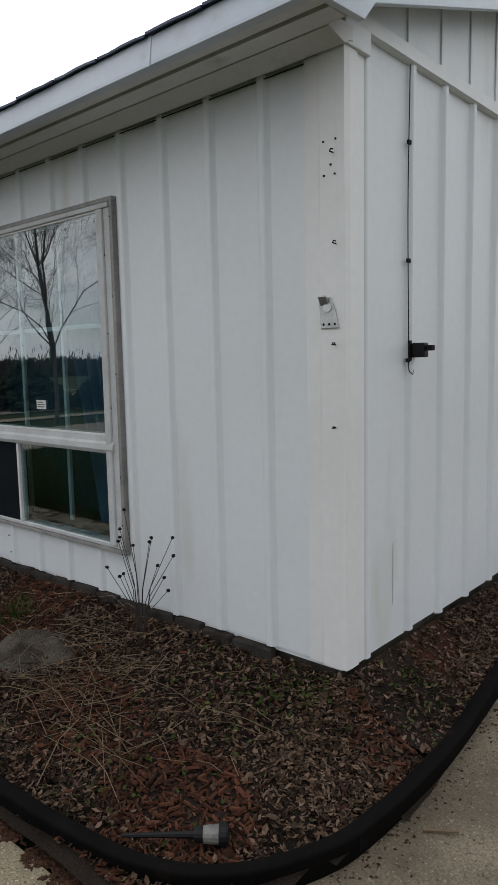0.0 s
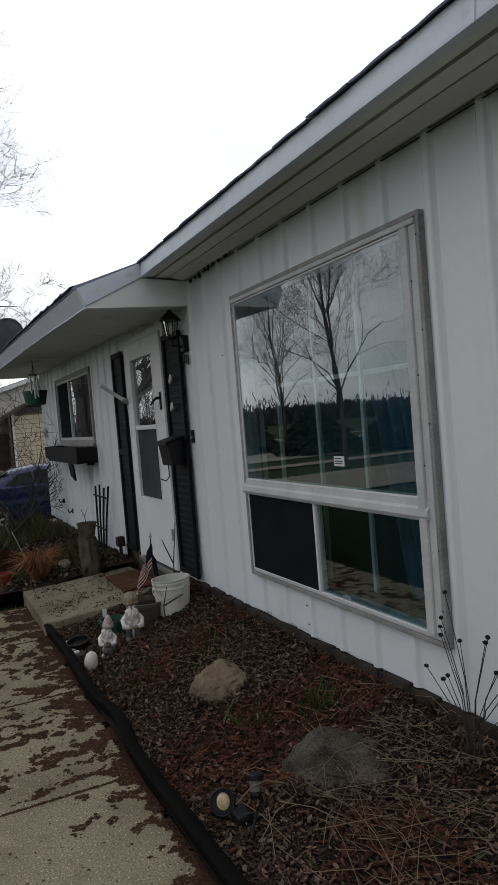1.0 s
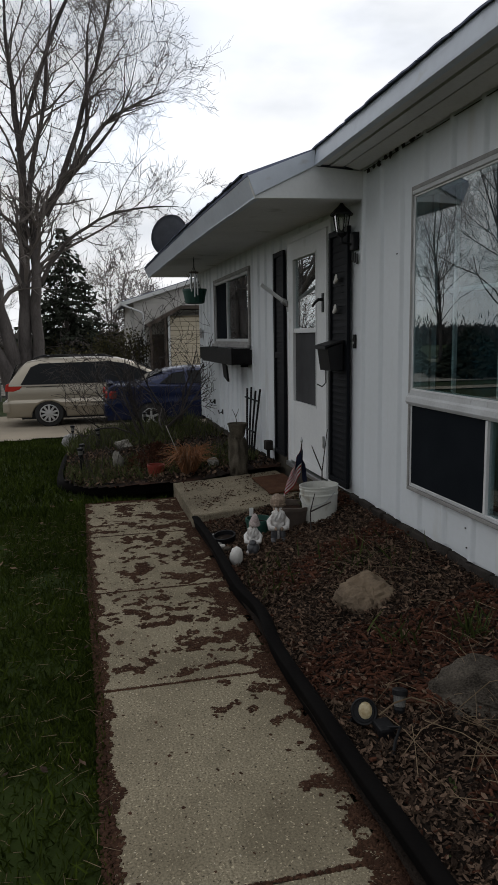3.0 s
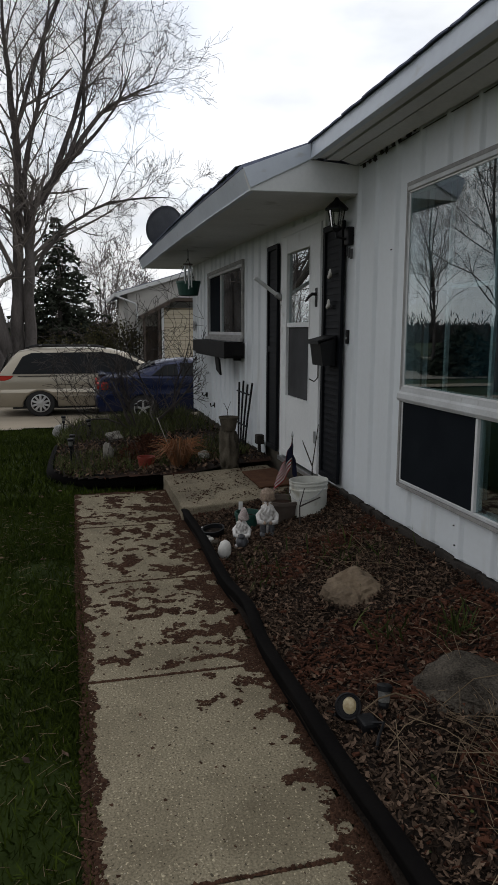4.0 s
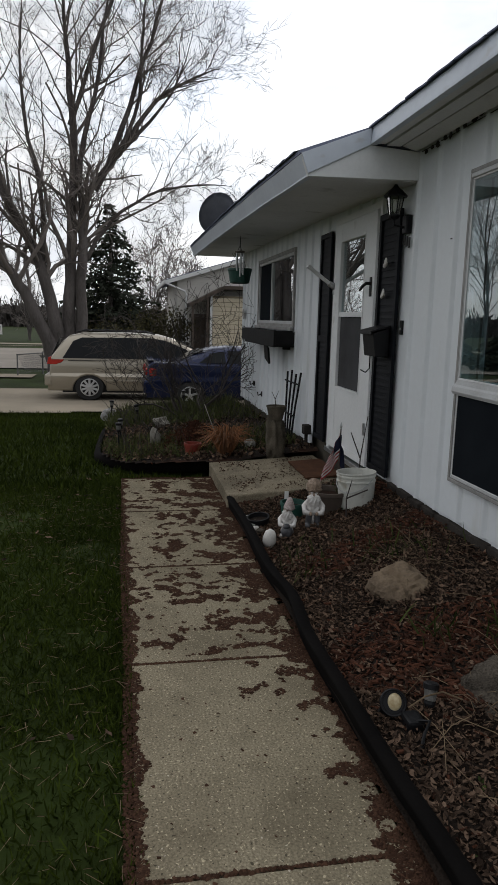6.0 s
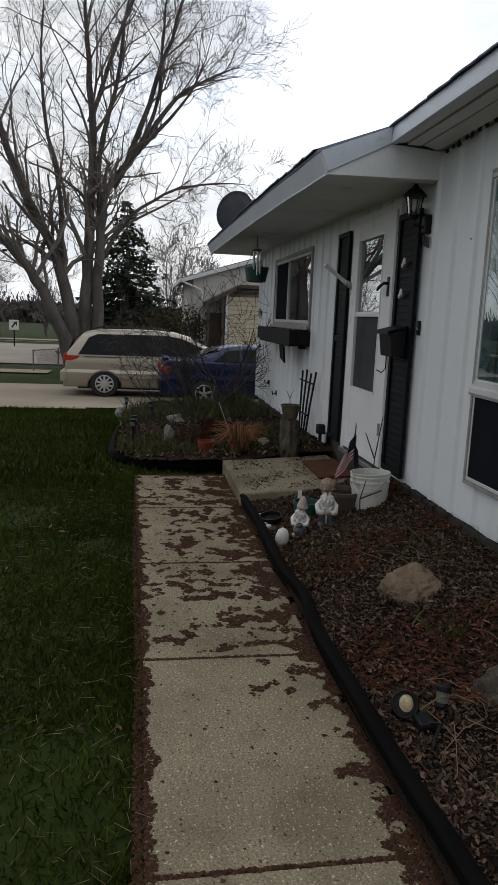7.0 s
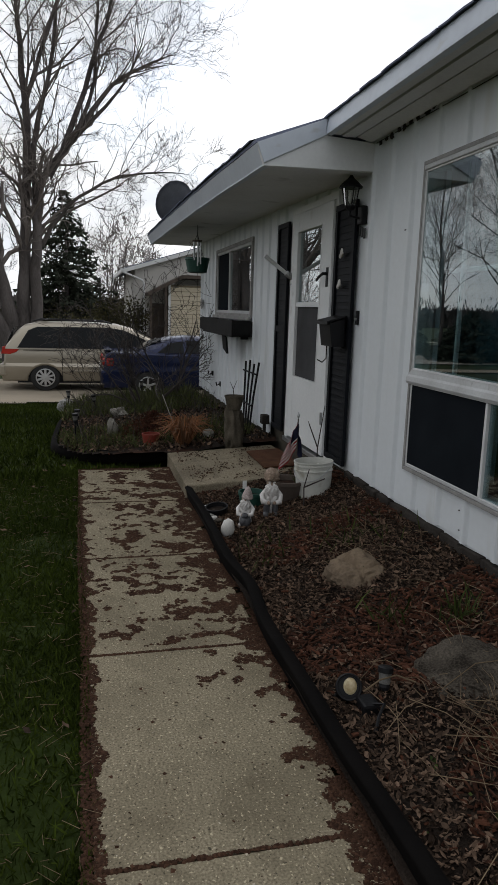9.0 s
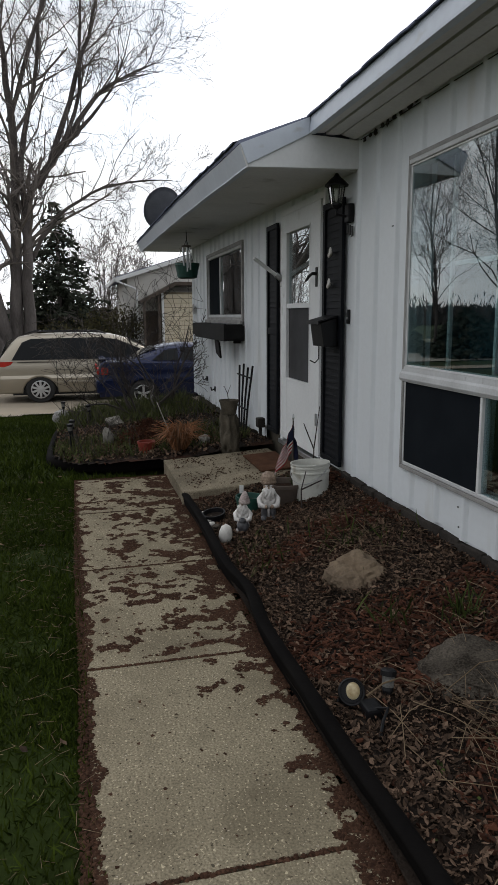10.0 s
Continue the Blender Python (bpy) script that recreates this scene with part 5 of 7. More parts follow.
def gnome(x, y, size, turn_z, tall):
    return statue("garden_gnome", "tall garden gnome with a white beard and woven tan hat" if tall else "glazed garden gnome with a white beard and mottled pale cap",
                  figure_parts(tall), Matrix.Translation((x, y, bed_z(x, y) - 0.006)) @ pose(0, 0, 0, 0, 0, turn_z) @ Matrix.Diagonal((size * 0.80, size * 0.86, size, 1)))


gnome(-3.70, -0.85, 0.90, 72, False)
gnome(-3.77, -0.65, 1.12, 78, True)


def plain_pot(name, x, y, z, r, hgt, material, label, rx=0, ry=0):
    t = thing(name, label, "flower pot", m=pose(x, y, z, rx, ry))
    part("pot_body", L([(r * 0.72, 0), (r * 0.95, hgt * 0.86), (r, hgt * 0.86), (r, hgt), (r * 0.88, hgt), (r * 0.84, hgt * 0.8), (0.01, hgt * 0.76)], 24), material, t)
    part("pot_soil", L([(r * 0.83, hgt * 0.765), (r * 0.80, hgt * 0.80), (0.02, hgt * 0.82)], 20), M_SOIL, t)
    return t


plain_pot("flower_pot", -4.06, -0.72, bed_z(-4.06, -0.72) - 0.07, 0.10, 0.18, M_POTGREEN, "green plastic pot behind the gnomes")
plain_pot("flower_pot", -4.02, -0.47, bed_z(-4.02, -0.47) - 0.03, 0.15, 0.18, M_BROWN, "brown pot beside the bucket")
plain_pot("flower_pot", -4.0, -0.98, bed_z(-4.0, -0.98) - 0.08, 0.085, 0.15, M_BLACK, "black nursery pot at the bed corner", 8, 6)
plain_pot("flower_pot", -6.45, -1.24, far_bed_z(-6.45, -1.24) - 0.05, 0.095, 0.17, M_POTRED, "bright red pot in the dry bed")
tagged(part("white_stone", blob((0.049, 0.045, 0.072), 21, pose(-3.52, -1.01, bed_z(-3.52, -1.01) + 0.06, 0, 16), sub=3, rough=0.12, freq=3), M_WHITESTONE, smooth=True), "white egg-shaped stone beside the edging", "stone")
rngp = random.Random(11)
for k in range(6):
    x, y = -3.78 - 0.07 * k + rngp.uniform(-0.02, 0.02), -1.03 + rngp.uniform(-0.025, 0.03)
    tagged(part("stone_chip", blob((0.03, 0.022, 0.016), 30 + k, pose(x, y, bed_z(x, y) + 0.028, rngp.uniform(-20, 20), rngp.uniform(-30, 30), rngp.uniform(0, 180)), sub=2, rough=0.4), M_WHITESTONE if k % 3 else M_FLATROCK), "small pale chip of stone by the edging", "stone", "stone chips")
tagged(part("plant_tag", B(-4.02, -4.017, -0.80, -0.77, bed_z(-4.0, -0.8) + 0.16, bed_z(-4.0, -0.8) + 0.22), M_LABEL), "white plant tag standing in the pot", "plant tag")

# rocks
bm = blob((0.16, 0.145, 0.125), 7.3, pose(0, 0, 0, 0, 0, 65), sub=4, rough=0.42, freq=1.3)
boulder = tagged(part("boulder", bm, M_ROCK), "rough pinkish granite boulder half sunk in the bed", "boulder")
boulder.location = (-2.50, -0.50, bed_z(-2.5, -0.5) - 0.02)
bm = blob((0.30, 0.21, 0.065), 4.1, pose(0, 0, 0, 8, 0, 18), sub=5, rough=0.32, freq=1.3)
flatrock = tagged(part("flat_stone", bm, M_FLATROCK), "flat grey stone sunk in the leaf litter", "stone")
flatrock.location = (-1.40, -0.42, bed_z(-1.40, -0.42) - 0.026)

# floodlight, solar lamps
sx_l, sy_l = -1.49, -0.955
fl = thing("garden_spotlight", "black garden spotlight with a yellowed round lens, lying tilted", "garden light", m=pose(sx_l, sy_l, bed_z(sx_l, sy_l) + 0.065) @ Matrix.Scale(0.86, 4))
face = Vector((0.90, -0.30, 0.42)).to_track_quat("Z", "Y").to_matrix().to_4x4()
part("lamp_housing", L([(0.018, -0.085), (0.040, -0.075), (0.052, -0.045), (0.058, -0.005), (0.060, 0.010), (0.056, 0.016), (0.049, 0.014), (0.047, 0.004)], 28, face), M_BLACK, fl)
part("lens", L([(0.0465, 0.004), (0.044, 0.010), (0.030, 0.016), (0.012, 0.019), (0.003, 0.0195)], 28, face @ pose(0.006, 0.004, 0) @ Matrix.Diagonal((0.66, 0.80, 1, 1))), M_LENS, fl, "yellowed plastic lens")
part("bracket", T([(-0.02, 0.062, 0.0), (-0.03, 0.050, -0.05), (-0.03, 0.0, -0.075), (-0.03, -0.050, -0.05)], 0.009, 6), M_BLACK, fl)
part("stake", T([(-0.03, 0.0, -0.07), (0.02, 0.02, -0.12)], [0.020, 0.012], 8), M_BLACK, fl)
part("junction_box", B(0.03, 0.13, 0.02, 0.10, -0.085, -0.02, bev=0.014), M_BLACK, fl)
part("cable", T([(0.05, 0.05, 0.0), (0.06, 0.12, 0.055), (0.02, 0.22, 0.045), (0.05, 0.30, 0.02)], 0.004, 6), M_STRAW, fl, "pale stiff wire")
part("cable", T([(0.10, 0.06, -0.03), (0.16, 0.10, 0.0), (0.20, 0.06, -0.03), (0.26, 0.02, -0.06)], 0.007, 6), M_BLACK, fl)


def solar_light(x, y, z, m2, label):
    t = thing("solar_light", label, "garden light", "solar path lights", m=Matrix.Translation((x, y, z)) @ m2)
    part("spike", T([(0, 0, -0.06), (0, 0, 0.18)], [0.006, 0.012], 8), M_BLACK, t)
    part("collar", L([(0.022, 0.17), (0.026, 0.185), (0.022, 0.20)], 14), M_BLACK, t)
    part("clear_lens", L([(0.026, 0.20), (0.030, 0.25)], 14), M_CLOUDY, t, "clouded ribbed lens")
    part("cap", L([(0.036, 0.25), (0.036, 0.272), (0.028, 0.278), (0.004, 0.279)], 16), M_BLACK, t)


solar_light(-0.03, -0.93, bed_z(-0.03, -0.93) + 0.058, pose(0, 0, 0, 0, 88, 38), "fallen black solar path light lying on the mulch")
solar_light(-1.45, -0.83, bed_z(-1.45, -0.83) - 0.12, pose(0, 0, 0, -8, -14, 0) @ Matrix.Scale(0.85, 4), "broken black solar path light lying in the bed")
for x, y in ((-7.30, -2.02), (-7.62, -2.0), (-10.1, -2.15), (-9.3, -1.75), (-10.9, -0.95)):
    solar_light(x, y, far_bed_z(x, y) + 0.03, pose(0, 0, 0, rngp.uniform(-8, 8), rngp.uniform(-8, 8), 0), "black solar path light standing in the bed")
tagged(part("pale_rock", blob((0.15, 0.12, 0.08), 12, pose(-8.85, -1.45, far_bed_z(-8.85, -1.45) + 0.05), sub=3, rough=0.4), M_PALEROCK), "pale rock among the dry perennials", "stone")
tagged(part("pale_rock", blob((0.13, 0.12, 0.11), 14, pose(-10.3, -2.2, far_bed_z(-10.3, -2.2) + 0.05), sub=3, rough=0.4), M_GREYTRIM), "grey rock at the tip of the bed", "stone")
tagged(part("pale_rock", blob((0.08, 0.06, 0.05), 17, pose(-6.45, -0.62, far_bed_z(-6.45, -0.62) + 0.05), sub=3, rough=0.4), M_PALEROCK), "small pale rock beside the stump", "stone")
tagged(part("garden_figure", blob((0.05, 0.06, 0.12), 18, pose(-7.15, -1.6, far_bed_z(-7.15, -1.6) + 0.10, 10, 8), sub=3, rough=0.4, freq=2), M_PALEROCK, smooth=True), "small weathered white figure in the bed", "garden figure", "garden figures")
tagged(part("white_stake", T([(-6.62, -1.1, 0.60), (-6.25, -0.98, 0.22)], 0.0045, 6), M_PALEROCK), "thin pale stake leaning in the bed", "stake")

# small fittings at the house corner
latch = thing("wall_bracket", "galvanised steel bracket screwed to the corner post", "bracket", m=pose(0, -0.0115, 0))
bm = P([(0.045, 1.685), (0.125, 1.685), (0.11, 1.75), (0.085, 1.80), (0.035, 1.80)], -0.030, -0.0245, axis="y", bev=0.002)
part("plate", bm, M_STEEL, latch)
part("tongue", P([(-0.031, 1.77), (-0.050, 1.80), (-0.047, 1.805), (-0.031, 1.79)], 0.045, 0.08), M_STEEL, latch)
part("hole", L([(0.018, 0), (0.018, 0.002)], 16, pose(0.075, -0.031, 1.762, 90)), M_WINMETAL, latch)
for x, z in ((0.058, 1.70), (0.083, 1.70), (0.108, 1.70)):
    part("screw", L([(0.005, 0), (0.003, 0.004)], 8, pose(x, -0.0305, z, 90)), M_DARKGREY, latch)
for x, z, ln in ((-3.255, 2.03, 0.045), (-2.386, 0.514, 0.008), (-2.371, 0.41, 0.007)):
    t = thing("wall_nail", "small dark nail in the siding", "nail", "nails in the siding")
    part("shank", B(x - ln / 2, x + ln / 2, -0.009, -0.0025, z - 0.003, z + 0.003, bev=0.0008), M_DARKGREY, t)
leaf_orn = thing("leaf_ornament", "weathered leaf-shaped ornament hanging on the siding", "ornament")
part("leaf_plate", blob((0.10, 0.012, 0.075), 61, pose(-10.49, -0.045, 1.60, 0, 40), sub=2, rough=0.3), M_GREYTRIM, leaf_orn)
for x, z in ((-9.547, 0.565), (-8.91, 0.471)):
    t = thing("hose_hook", "small black hook fixed low on the siding", "hook", "hooks on the siding")
    part("hook_plate", B(x - 0.03, x + 0.03, -0.028, -0.0055, z - 0.035, z + 0.035, bev=0.006), M_BLACK, t)
    part("hook_arm", T([(x, -0.03, z), (x, -0.07, z - 0.02), (x, -0.08, z + 0.03)], 0.010, 6), M_BLACK, t)
rngn = random.Random(8)
for x, z in ((0.11, 1.99), (0.105, 1.625), (0.105, 1.315), (0.10, 2.31), (0.09, 2.27), (0.06, 2.235), (0.112, 2.355), (0.058, 2.355), (0.108, 2.235)):
    big = z in (1.99, 1.625, 1.315, 2.31)
    t = thing("wall_hook" if big else "nail", "bent rusty hook in the corner post" if big else "rusty nail in the corner post", "hook" if big else "nail", "hooks and nails in the corner post")
    y0 = -0.0345
    if big:
        part("hook_wire", T([(x, y0, z), (x, y0 - 0.022, z), (x + 0.008, y0 - 0.028, z + 0.006), (x + 0.016, y0 - 0.024, z + 0.004)], 0.0028, 6), M_DARKGREY, t)
    else:
        part("nail_head", L([(0.004, 0), (0.004, 0.004)], 8, pose(x, y0, z, 90)), M_DARKGREY, t)
holder = thing("flag_holder", "black hinged bracket on the gable wall", "bracket", m=pose(X1 + 0.02, 0.47, 1.60) @ Matrix.Scale(0.72, 4))
part("plate", B(-0.006, 0.006, -0.01, 0.05, -0.06, 0.06, bev=0.003), M_BLACK, holder)
part("socket", box(bmesh.new(), 0.007, 0.09, 0.0, 0.06, -0.04, 0.045, bev=0.01), M_BLACK, holder)
part("lip", box(bmesh.new(), 0.091, 0.135, 0.01, 0.05, -0.002, 0.03, bev=0.006), M_DARKGREY, holder)
wire = thing("cable", "thin dark cable stapled down the gable wall", "cable")
part("run", T([(X1 + 0.02, 0.452 + 0.006 * math.sin(z * 5), z) for z in [2.74 - 1.2 * i / 16 for i in range(17)]] + [(X1 + 0.022, 0.46, 1.515), (X1 + 0.026, 0.485, 1.50), (X1 + 0.022, 0.50, 1.53)], 0.0022, 6), M_DARKGREY, wire)
for z in (2.44, 1.97, 1.56):
    part("staple", B(X1 + 0.016, X1 + 0.026, 0.44, 0.462, z - 0.008, z + 0.008), M_DARKGREY, wire)
patch = thing("wall_patch", "raised rectangular outline painted over on the siding", "patch")
part("patch_plate", B(X1 + 0.0045, X1 + 0.0065, 0.36, 0.45, 0.52, 0.79, bev=0.0008), M_SIDING, patch)

# dead coneflower against the wall
def coneflower(seed, x, y, n, label):
    rng = random.Random(seed)
    t = thing("dead_coneflower", label, "dead plant", m=pose(x, y, bed_z(x, y) - 0.02))
    for i in range(n):
        a, lean, h = rng.uniform(0, 6.28), rng.uniform(0.04, 0.30), rng.uniform(0.3, 0.62)
        pts = [Vector((0.02 * math.cos(a), 0.015 * math.sin(a), 0)), Vector((lean * 0.3 * math.cos(a), lean * 0.15 * math.sin(a), h * 0.5)), Vector((lean * math.cos(a), lean * 0.4 * math.sin(a) - 0.02, h))]
        stem = tubes("stem", [(pts, [0.0026, 0.0021, 0.0015], 5)], M_TWIG, t)
        part("seed_head", blob((0.010, 0.010, 0.009), i, Matrix.Translation(pts[-1]), sub=1, rough=0.3, freq=4), M_DARKGREY, stem)
    return t


coneflower(2, -0.98, -0.13, 15, "dead coneflower stems with black seed heads against the siding")


# ---- edging ----
def edging(name, path, height, label):
    """A black plastic strip with a rounded top bead along a path of (x, y, z)."""
    pts = [Vector(p) for p in path]
    dense = []
    for i in range(len(pts) - 1):
        p0, p1, p2, p3 = pts[max(i - 1, 0)], pts[i], pts[i + 1], pts[min(i + 2, len(pts) - 1)]
        for k in range(8):
            s = k / 8
            dense.append(0.5 * ((2 * p1) + (p2 - p0) * s + (2 * p0 - 5 * p1 + 4 * p2 - p3) * s * s + (3 * p1 - p0 - 3 * p2 + p3) * s ** 3))
    dense.append(pts[-1])
    prof = [(-0.004, -0.06), (-0.004, height - 0.03), (-0.009, height - 0.014), (-0.007, height - 0.004), (0.0, height), (0.020, height + 0.002), (0.042, height - 0.004), (0.054, height - 0.018), (0.057, height - 0.05), (0.052, -0.06)]
    bm = bmesh.new()
    rows = []
    for i, p in enumerate(dense):
        d = (dense[min(i + 1, len(dense) - 1)] - dense[max(i - 1, 0)])
        nrm = Vector((d.y, -d.x, 0)).normalized()
        lift = 0.007 * noise.noise(p * 2.3)
        lean = -0.30 + 0.3 * noise.noise(p * 1.1 + Vector((4, 4, 0)))
        rows.append([p - nrm * u * 1.0 - nrm * lean * max(0, v) + Vector((0, 0, v + lift)) for u, v in prof])
    bm.free()
    t = thing(name, label, "garden edging")
    n = len(rows)
    cuts = [0, n // 3, 2 * n // 3, n - 1]
    for s0, s1 in zip(cuts, cuts[1:]):
        bm = bmesh.new()
        rr_ = [[bm.verts.new(q) for q in row] for row in rows[s0:s1 + 1]]
        for a, b in zip(rr_, rr_[1:]):
            for k in range(len(prof)):
                bm.faces.new((a[k], a[(k + 1) % len(prof)], b[(k + 1) % len(prof)], b[k]))
        part("edging_strip", bm, M_EDGING, t, smooth=True)
    return t


EDGE = [(-4.62, -1.10, 0), (-4.0, -1.09, 0), (-3.5, -1.105, 0), (-3.0, -1.11, 0), (-2.6, -1.07, 0), (-2.2, -1.10, 0), (-1.7, -1.10, 0), (-1.2, -1.085, 0), (-0.66, -1.07, 0), (-0.25, -1.04, 0), (0.08, -0.97, 0), (0.30, -0.82, 0), (0.44, -0.60, 0.01), (0.49, -0.38, 0.035),
        (0.51, -0.05, 0.07), (0.505, 0.35, 0.11), (0.49, 0.75, 0.15), (0.48, 1.4, 0.21), (0.47, 3.0, 0.37)]
edging("garden_edging", EDGE, 0.105, "black plastic edging strip winding round the planting bed")
edging("garden_edging", [(-6.20, -0.98, 0.05), (-6.22, -1.42, 0.02), (-6.42, -1.82, -0.01), (-6.85, -2.10, -0.06), (-7.2, -2.24, -0.1), (-8.2, -2.26, -0.15), (-9.4, -2.25, -0.2), (-10.4, -2.2, -0.26)], 0.065, "black plastic edging strip round the far bed")
bm = bmesh.new()
box(bm, 0.47, 0.50, -0.5, -0.44, 0.05, 0.115, bev=0.004)
tagged(part("edging_clip", bm, M_EDGING), "black plastic joint clip of the edging strip", "clip")
cig = tagged(part("wood_splinter", T([(0.60, -0.28, 0.052), (0.70, -0.23, 0.062)], [0.006, 0.005], 6), M_STRAW), "pale splinter of wood on the concrete", "splinter")


# ---- litter, mulch, weeds ----
def in_near_bed(x, y):
    if y > -0.005 and x < X1 + 0.02:
        return False
    if x < -4.60 or y < -1.07 or x > 0.49 or y > 3:
        return False
    if x > -0.1 and y < -0.3:
        return (x + 0.1) ** 2 * 1.9 + (y + 0.3) ** 2 * 1.0 < 0.60
    return True


def bed_top(x, y):
    return bed_z(x, y) if y < 0 else max(bed_z(x, 0), pad_z(x, y) + 0.05) + 0.01


LEAF = np.array([(-0.5, 0, 0.05), (-0.15, 0.24, 0.10), (-0.15, -0.24, 0.12), (0.2, 0.20, 0.02), (0.2, -0.20, 0.05), (0.5, 0, 0.14), (0.0, 0, -0.03)])
LEAF_F = [(0, 2, 6), (0, 6, 1), (2, 4, 6), (6, 3, 1), (4, 5, 6), (6, 5, 3)]
rng = random.Random(21)


def patchy(x, y, s=1.6, o=0.0):
    return noise.noise(Vector((x * s + o, y * s, 2.5)))


places, red, chips = [], [], []
tries = 0
while len(places) < 44000 and tries < 140000:
    tries += 1
    x, y = (rng.uniform(-4.6, 0.5), rng.uniform(-1.07, 0.0)) if rng.random() < 0.74 else (rng.uniform(0.10, 0.5), rng.uniform(-0.5, 1.9))
    if not in_near_bed(x, y):
        continue
    if (x + 0.10) ** 2 * 0.8 + (y + 0.72) ** 2 * 2.2 < 0.085 and rng.random() < 0.90:
        continue
    if patchy(x, y, 1.5, 8) > 0.30 and rng.random() < 0.7:
        continue
    size = 0.015 + 0.029 * rng.random() ** 1.6
    places.append((spin(rng, 0.42, size, 1, rng.uniform(0.45, 1.0), rng.uniform(0.6, 2.0)), np.array((x, y, bed_top(x, y) + rng.uniform(0.0, 0.022)))))
tagged(scatter("leaf_litter", LEAF, LEAF_F, places, M_LEAF), "thick layer of curled grey-brown dead leaves", "leaf litter", kind="stuff")

CHIP = np.array([(-0.5, -0.12, 0), (0.5, -0.10, 0), (0.45, 0.12, 0), (-0.48, 0.10, 0), (-0.4, -0.06, 0.16), (0.42, -0.05, 0.14), (0.38, 0.07, 0.15), (-0.42, 0.06, 0.16)])
CHIP_F = [(4, 5, 6, 7), (0, 1, 5, 4), (1, 2, 6, 5), (2, 3, 7, 6), (3, 0, 4, 7)]
while len(red) < 6200:
    x, y = rng.uniform(-4.6, 0.5), rng.uniform(-1.07, 0.0)
    if not in_near_bed(x, y) or (patchy(x, y, 1.5, 8) < 0.26 and (x + 0.10) ** 2 * 0.8 + (y + 0.72) ** 2 * 2.2 > 0.10 and rng.random() < 0.95):
        continue
    red.append((spin(rng, 0.25, rng.uniform(0.018, 0.055), 1, rng.uniform(0.5, 1.6), 1), np.array((x, y, bed_top(x, y) + rng.uniform(-0.002, 0.016)))))
tagged(scatter("wood_mulch", CHIP, CHIP_F, red, M_MULCH), "reddish shredded wood mulch", "mulch", kind="stuff")

# crumbs of mulch spilt on the walk, in drifts, and along both edges
crumbs = []
CRUMB = np.array([(-0.5, -0.3, 0), (0.5, -0.25, 0), (0.4, 0.3, 0), (-0.4, 0.35, 0), (0.05, 0.0, 0.45)])
CRUMB_F = [(0, 1, 4), (1, 2, 4), (2, 3, 4), (3, 0, 4)]
tries = 0
while len(crumbs) < 95000 and tries < 520000:
    tries += 1
    x, y = rng.uniform(-5.75, 1.4), rng.uniform(WALK_Y0 - 0.04, WALK_Y1 + 0.06)
    v = (y - walk_edge(x)) / (WALK_Y1 - walk_edge(x))
    if v < -0.045 or (v < 0 and rng.random() < 0.5):
        continue
    far = 1 if x < -2.16 else 0
    drift = 0.9 * noise.noise(Vector((x * 6.2, y * 5.2, 7))) + 0.75 * noise.noise(Vector((x * 15, y * 14, 1))) + 0.35 * noise.noise(Vector((x * 40, y * 40, 3)))
    edge_r = (0.925 if x < -0.7 else 0.965) - (0.10 if x < -0.7 else 0.05) * noise.noise(Vector((x * 2.1, 3, 3))) - (0.03 if far else 0)
    rag = 0.13 * noise.noise(Vector((x * 9, y * 9, 0))) + 0.07 * noise.noise(Vector((x * 24, y * 24, 5)))
    if v > edge_r + rag:
        p = 0.9 if noise.noise(Vector((x * 9, y * 9, 4))) > -0.22 else 0.05
    elif v < 0.03 + 0.05 * noise.noise(Vector((x * 6, 0, 0))) + 0.3 * rag:
        p = 0.9
    elif far and drift > 0.41 - 0.36 * v - 0.10 * min(1, (-2.16 - x) / 3):
        p = 0.95
    elif not far and v > 0.55 and x < -1.6 and drift > 0.35:
        p = 0.7
    else:
        p = 0.008 if far else 0.002
    if min(abs(x - j) for j in joints) < 0.007:
        p = 0.9
    if rng.random() > p:
        continue
    crumbs.append((spin(rng, 0.2, 0.005 + 0.015 * rng.random() ** 1.6, 1, rng.uniform(0.5, 1.6), rng.uniform(0.3, 0.7)), np.array((x, y, -0.006 if v < 0 else -0.0003 if v < 1 else 0.004))))
for _ in range(2600):
    x, y = rng.uniform(0.46, 0.75), rng.uniform(-0.8, 1.6)
    if rng.random() < math.exp(-(x - 0.5) * 22):
        crumbs.append((spin(rng, 0.2, rng.uniform(0.006, 0.016), 1, 1, 0.8), np.array((x, y, pad_z(x, y) - 0.004))))
on_step = 0
while on_step < 600:
    x, y = rng.uniform(-5.85, -4.68), rng.uniform(-1.08, -0.12)
    if noise.noise(Vector((x * 4, y * 4, 2))) + 0.5 * rng.random() > 0.22:
        on_step += 1
        crumbs.append((spin(rng, 0.25, rng.uniform(0.008, 0.022), 1, 1, 0.8), np.array((x, y, 0.108 + (y + 1.13) * 0.068 + 0.004))))
tagged(scatter("mulch_crumbs", CRUMB, CRUMB_F, crumbs, M_CRUMB), "dark crumbs of mulch and leaf scattered over the walk", "mulch", kind="stuff")
pebbles = []
for _ in range(7000):
    x, y = rng.uniform(-5.6, 2), rng.uniform(WALK_Y0 + 0.03, WALK_Y1 - 0.03)
    pebbles.append((spin(rng, 0.3, 0.002 + 0.007 * rng.random() ** 3, 1, rng.uniform(2, 4), 0.8), np.array((x, y, -0.0004))))
tagged(scatter("pale_grit", CHIP, CHIP_F, pebbles, M_GRIT), "pale grit showing in the worn concrete", "grit", kind="stuff")

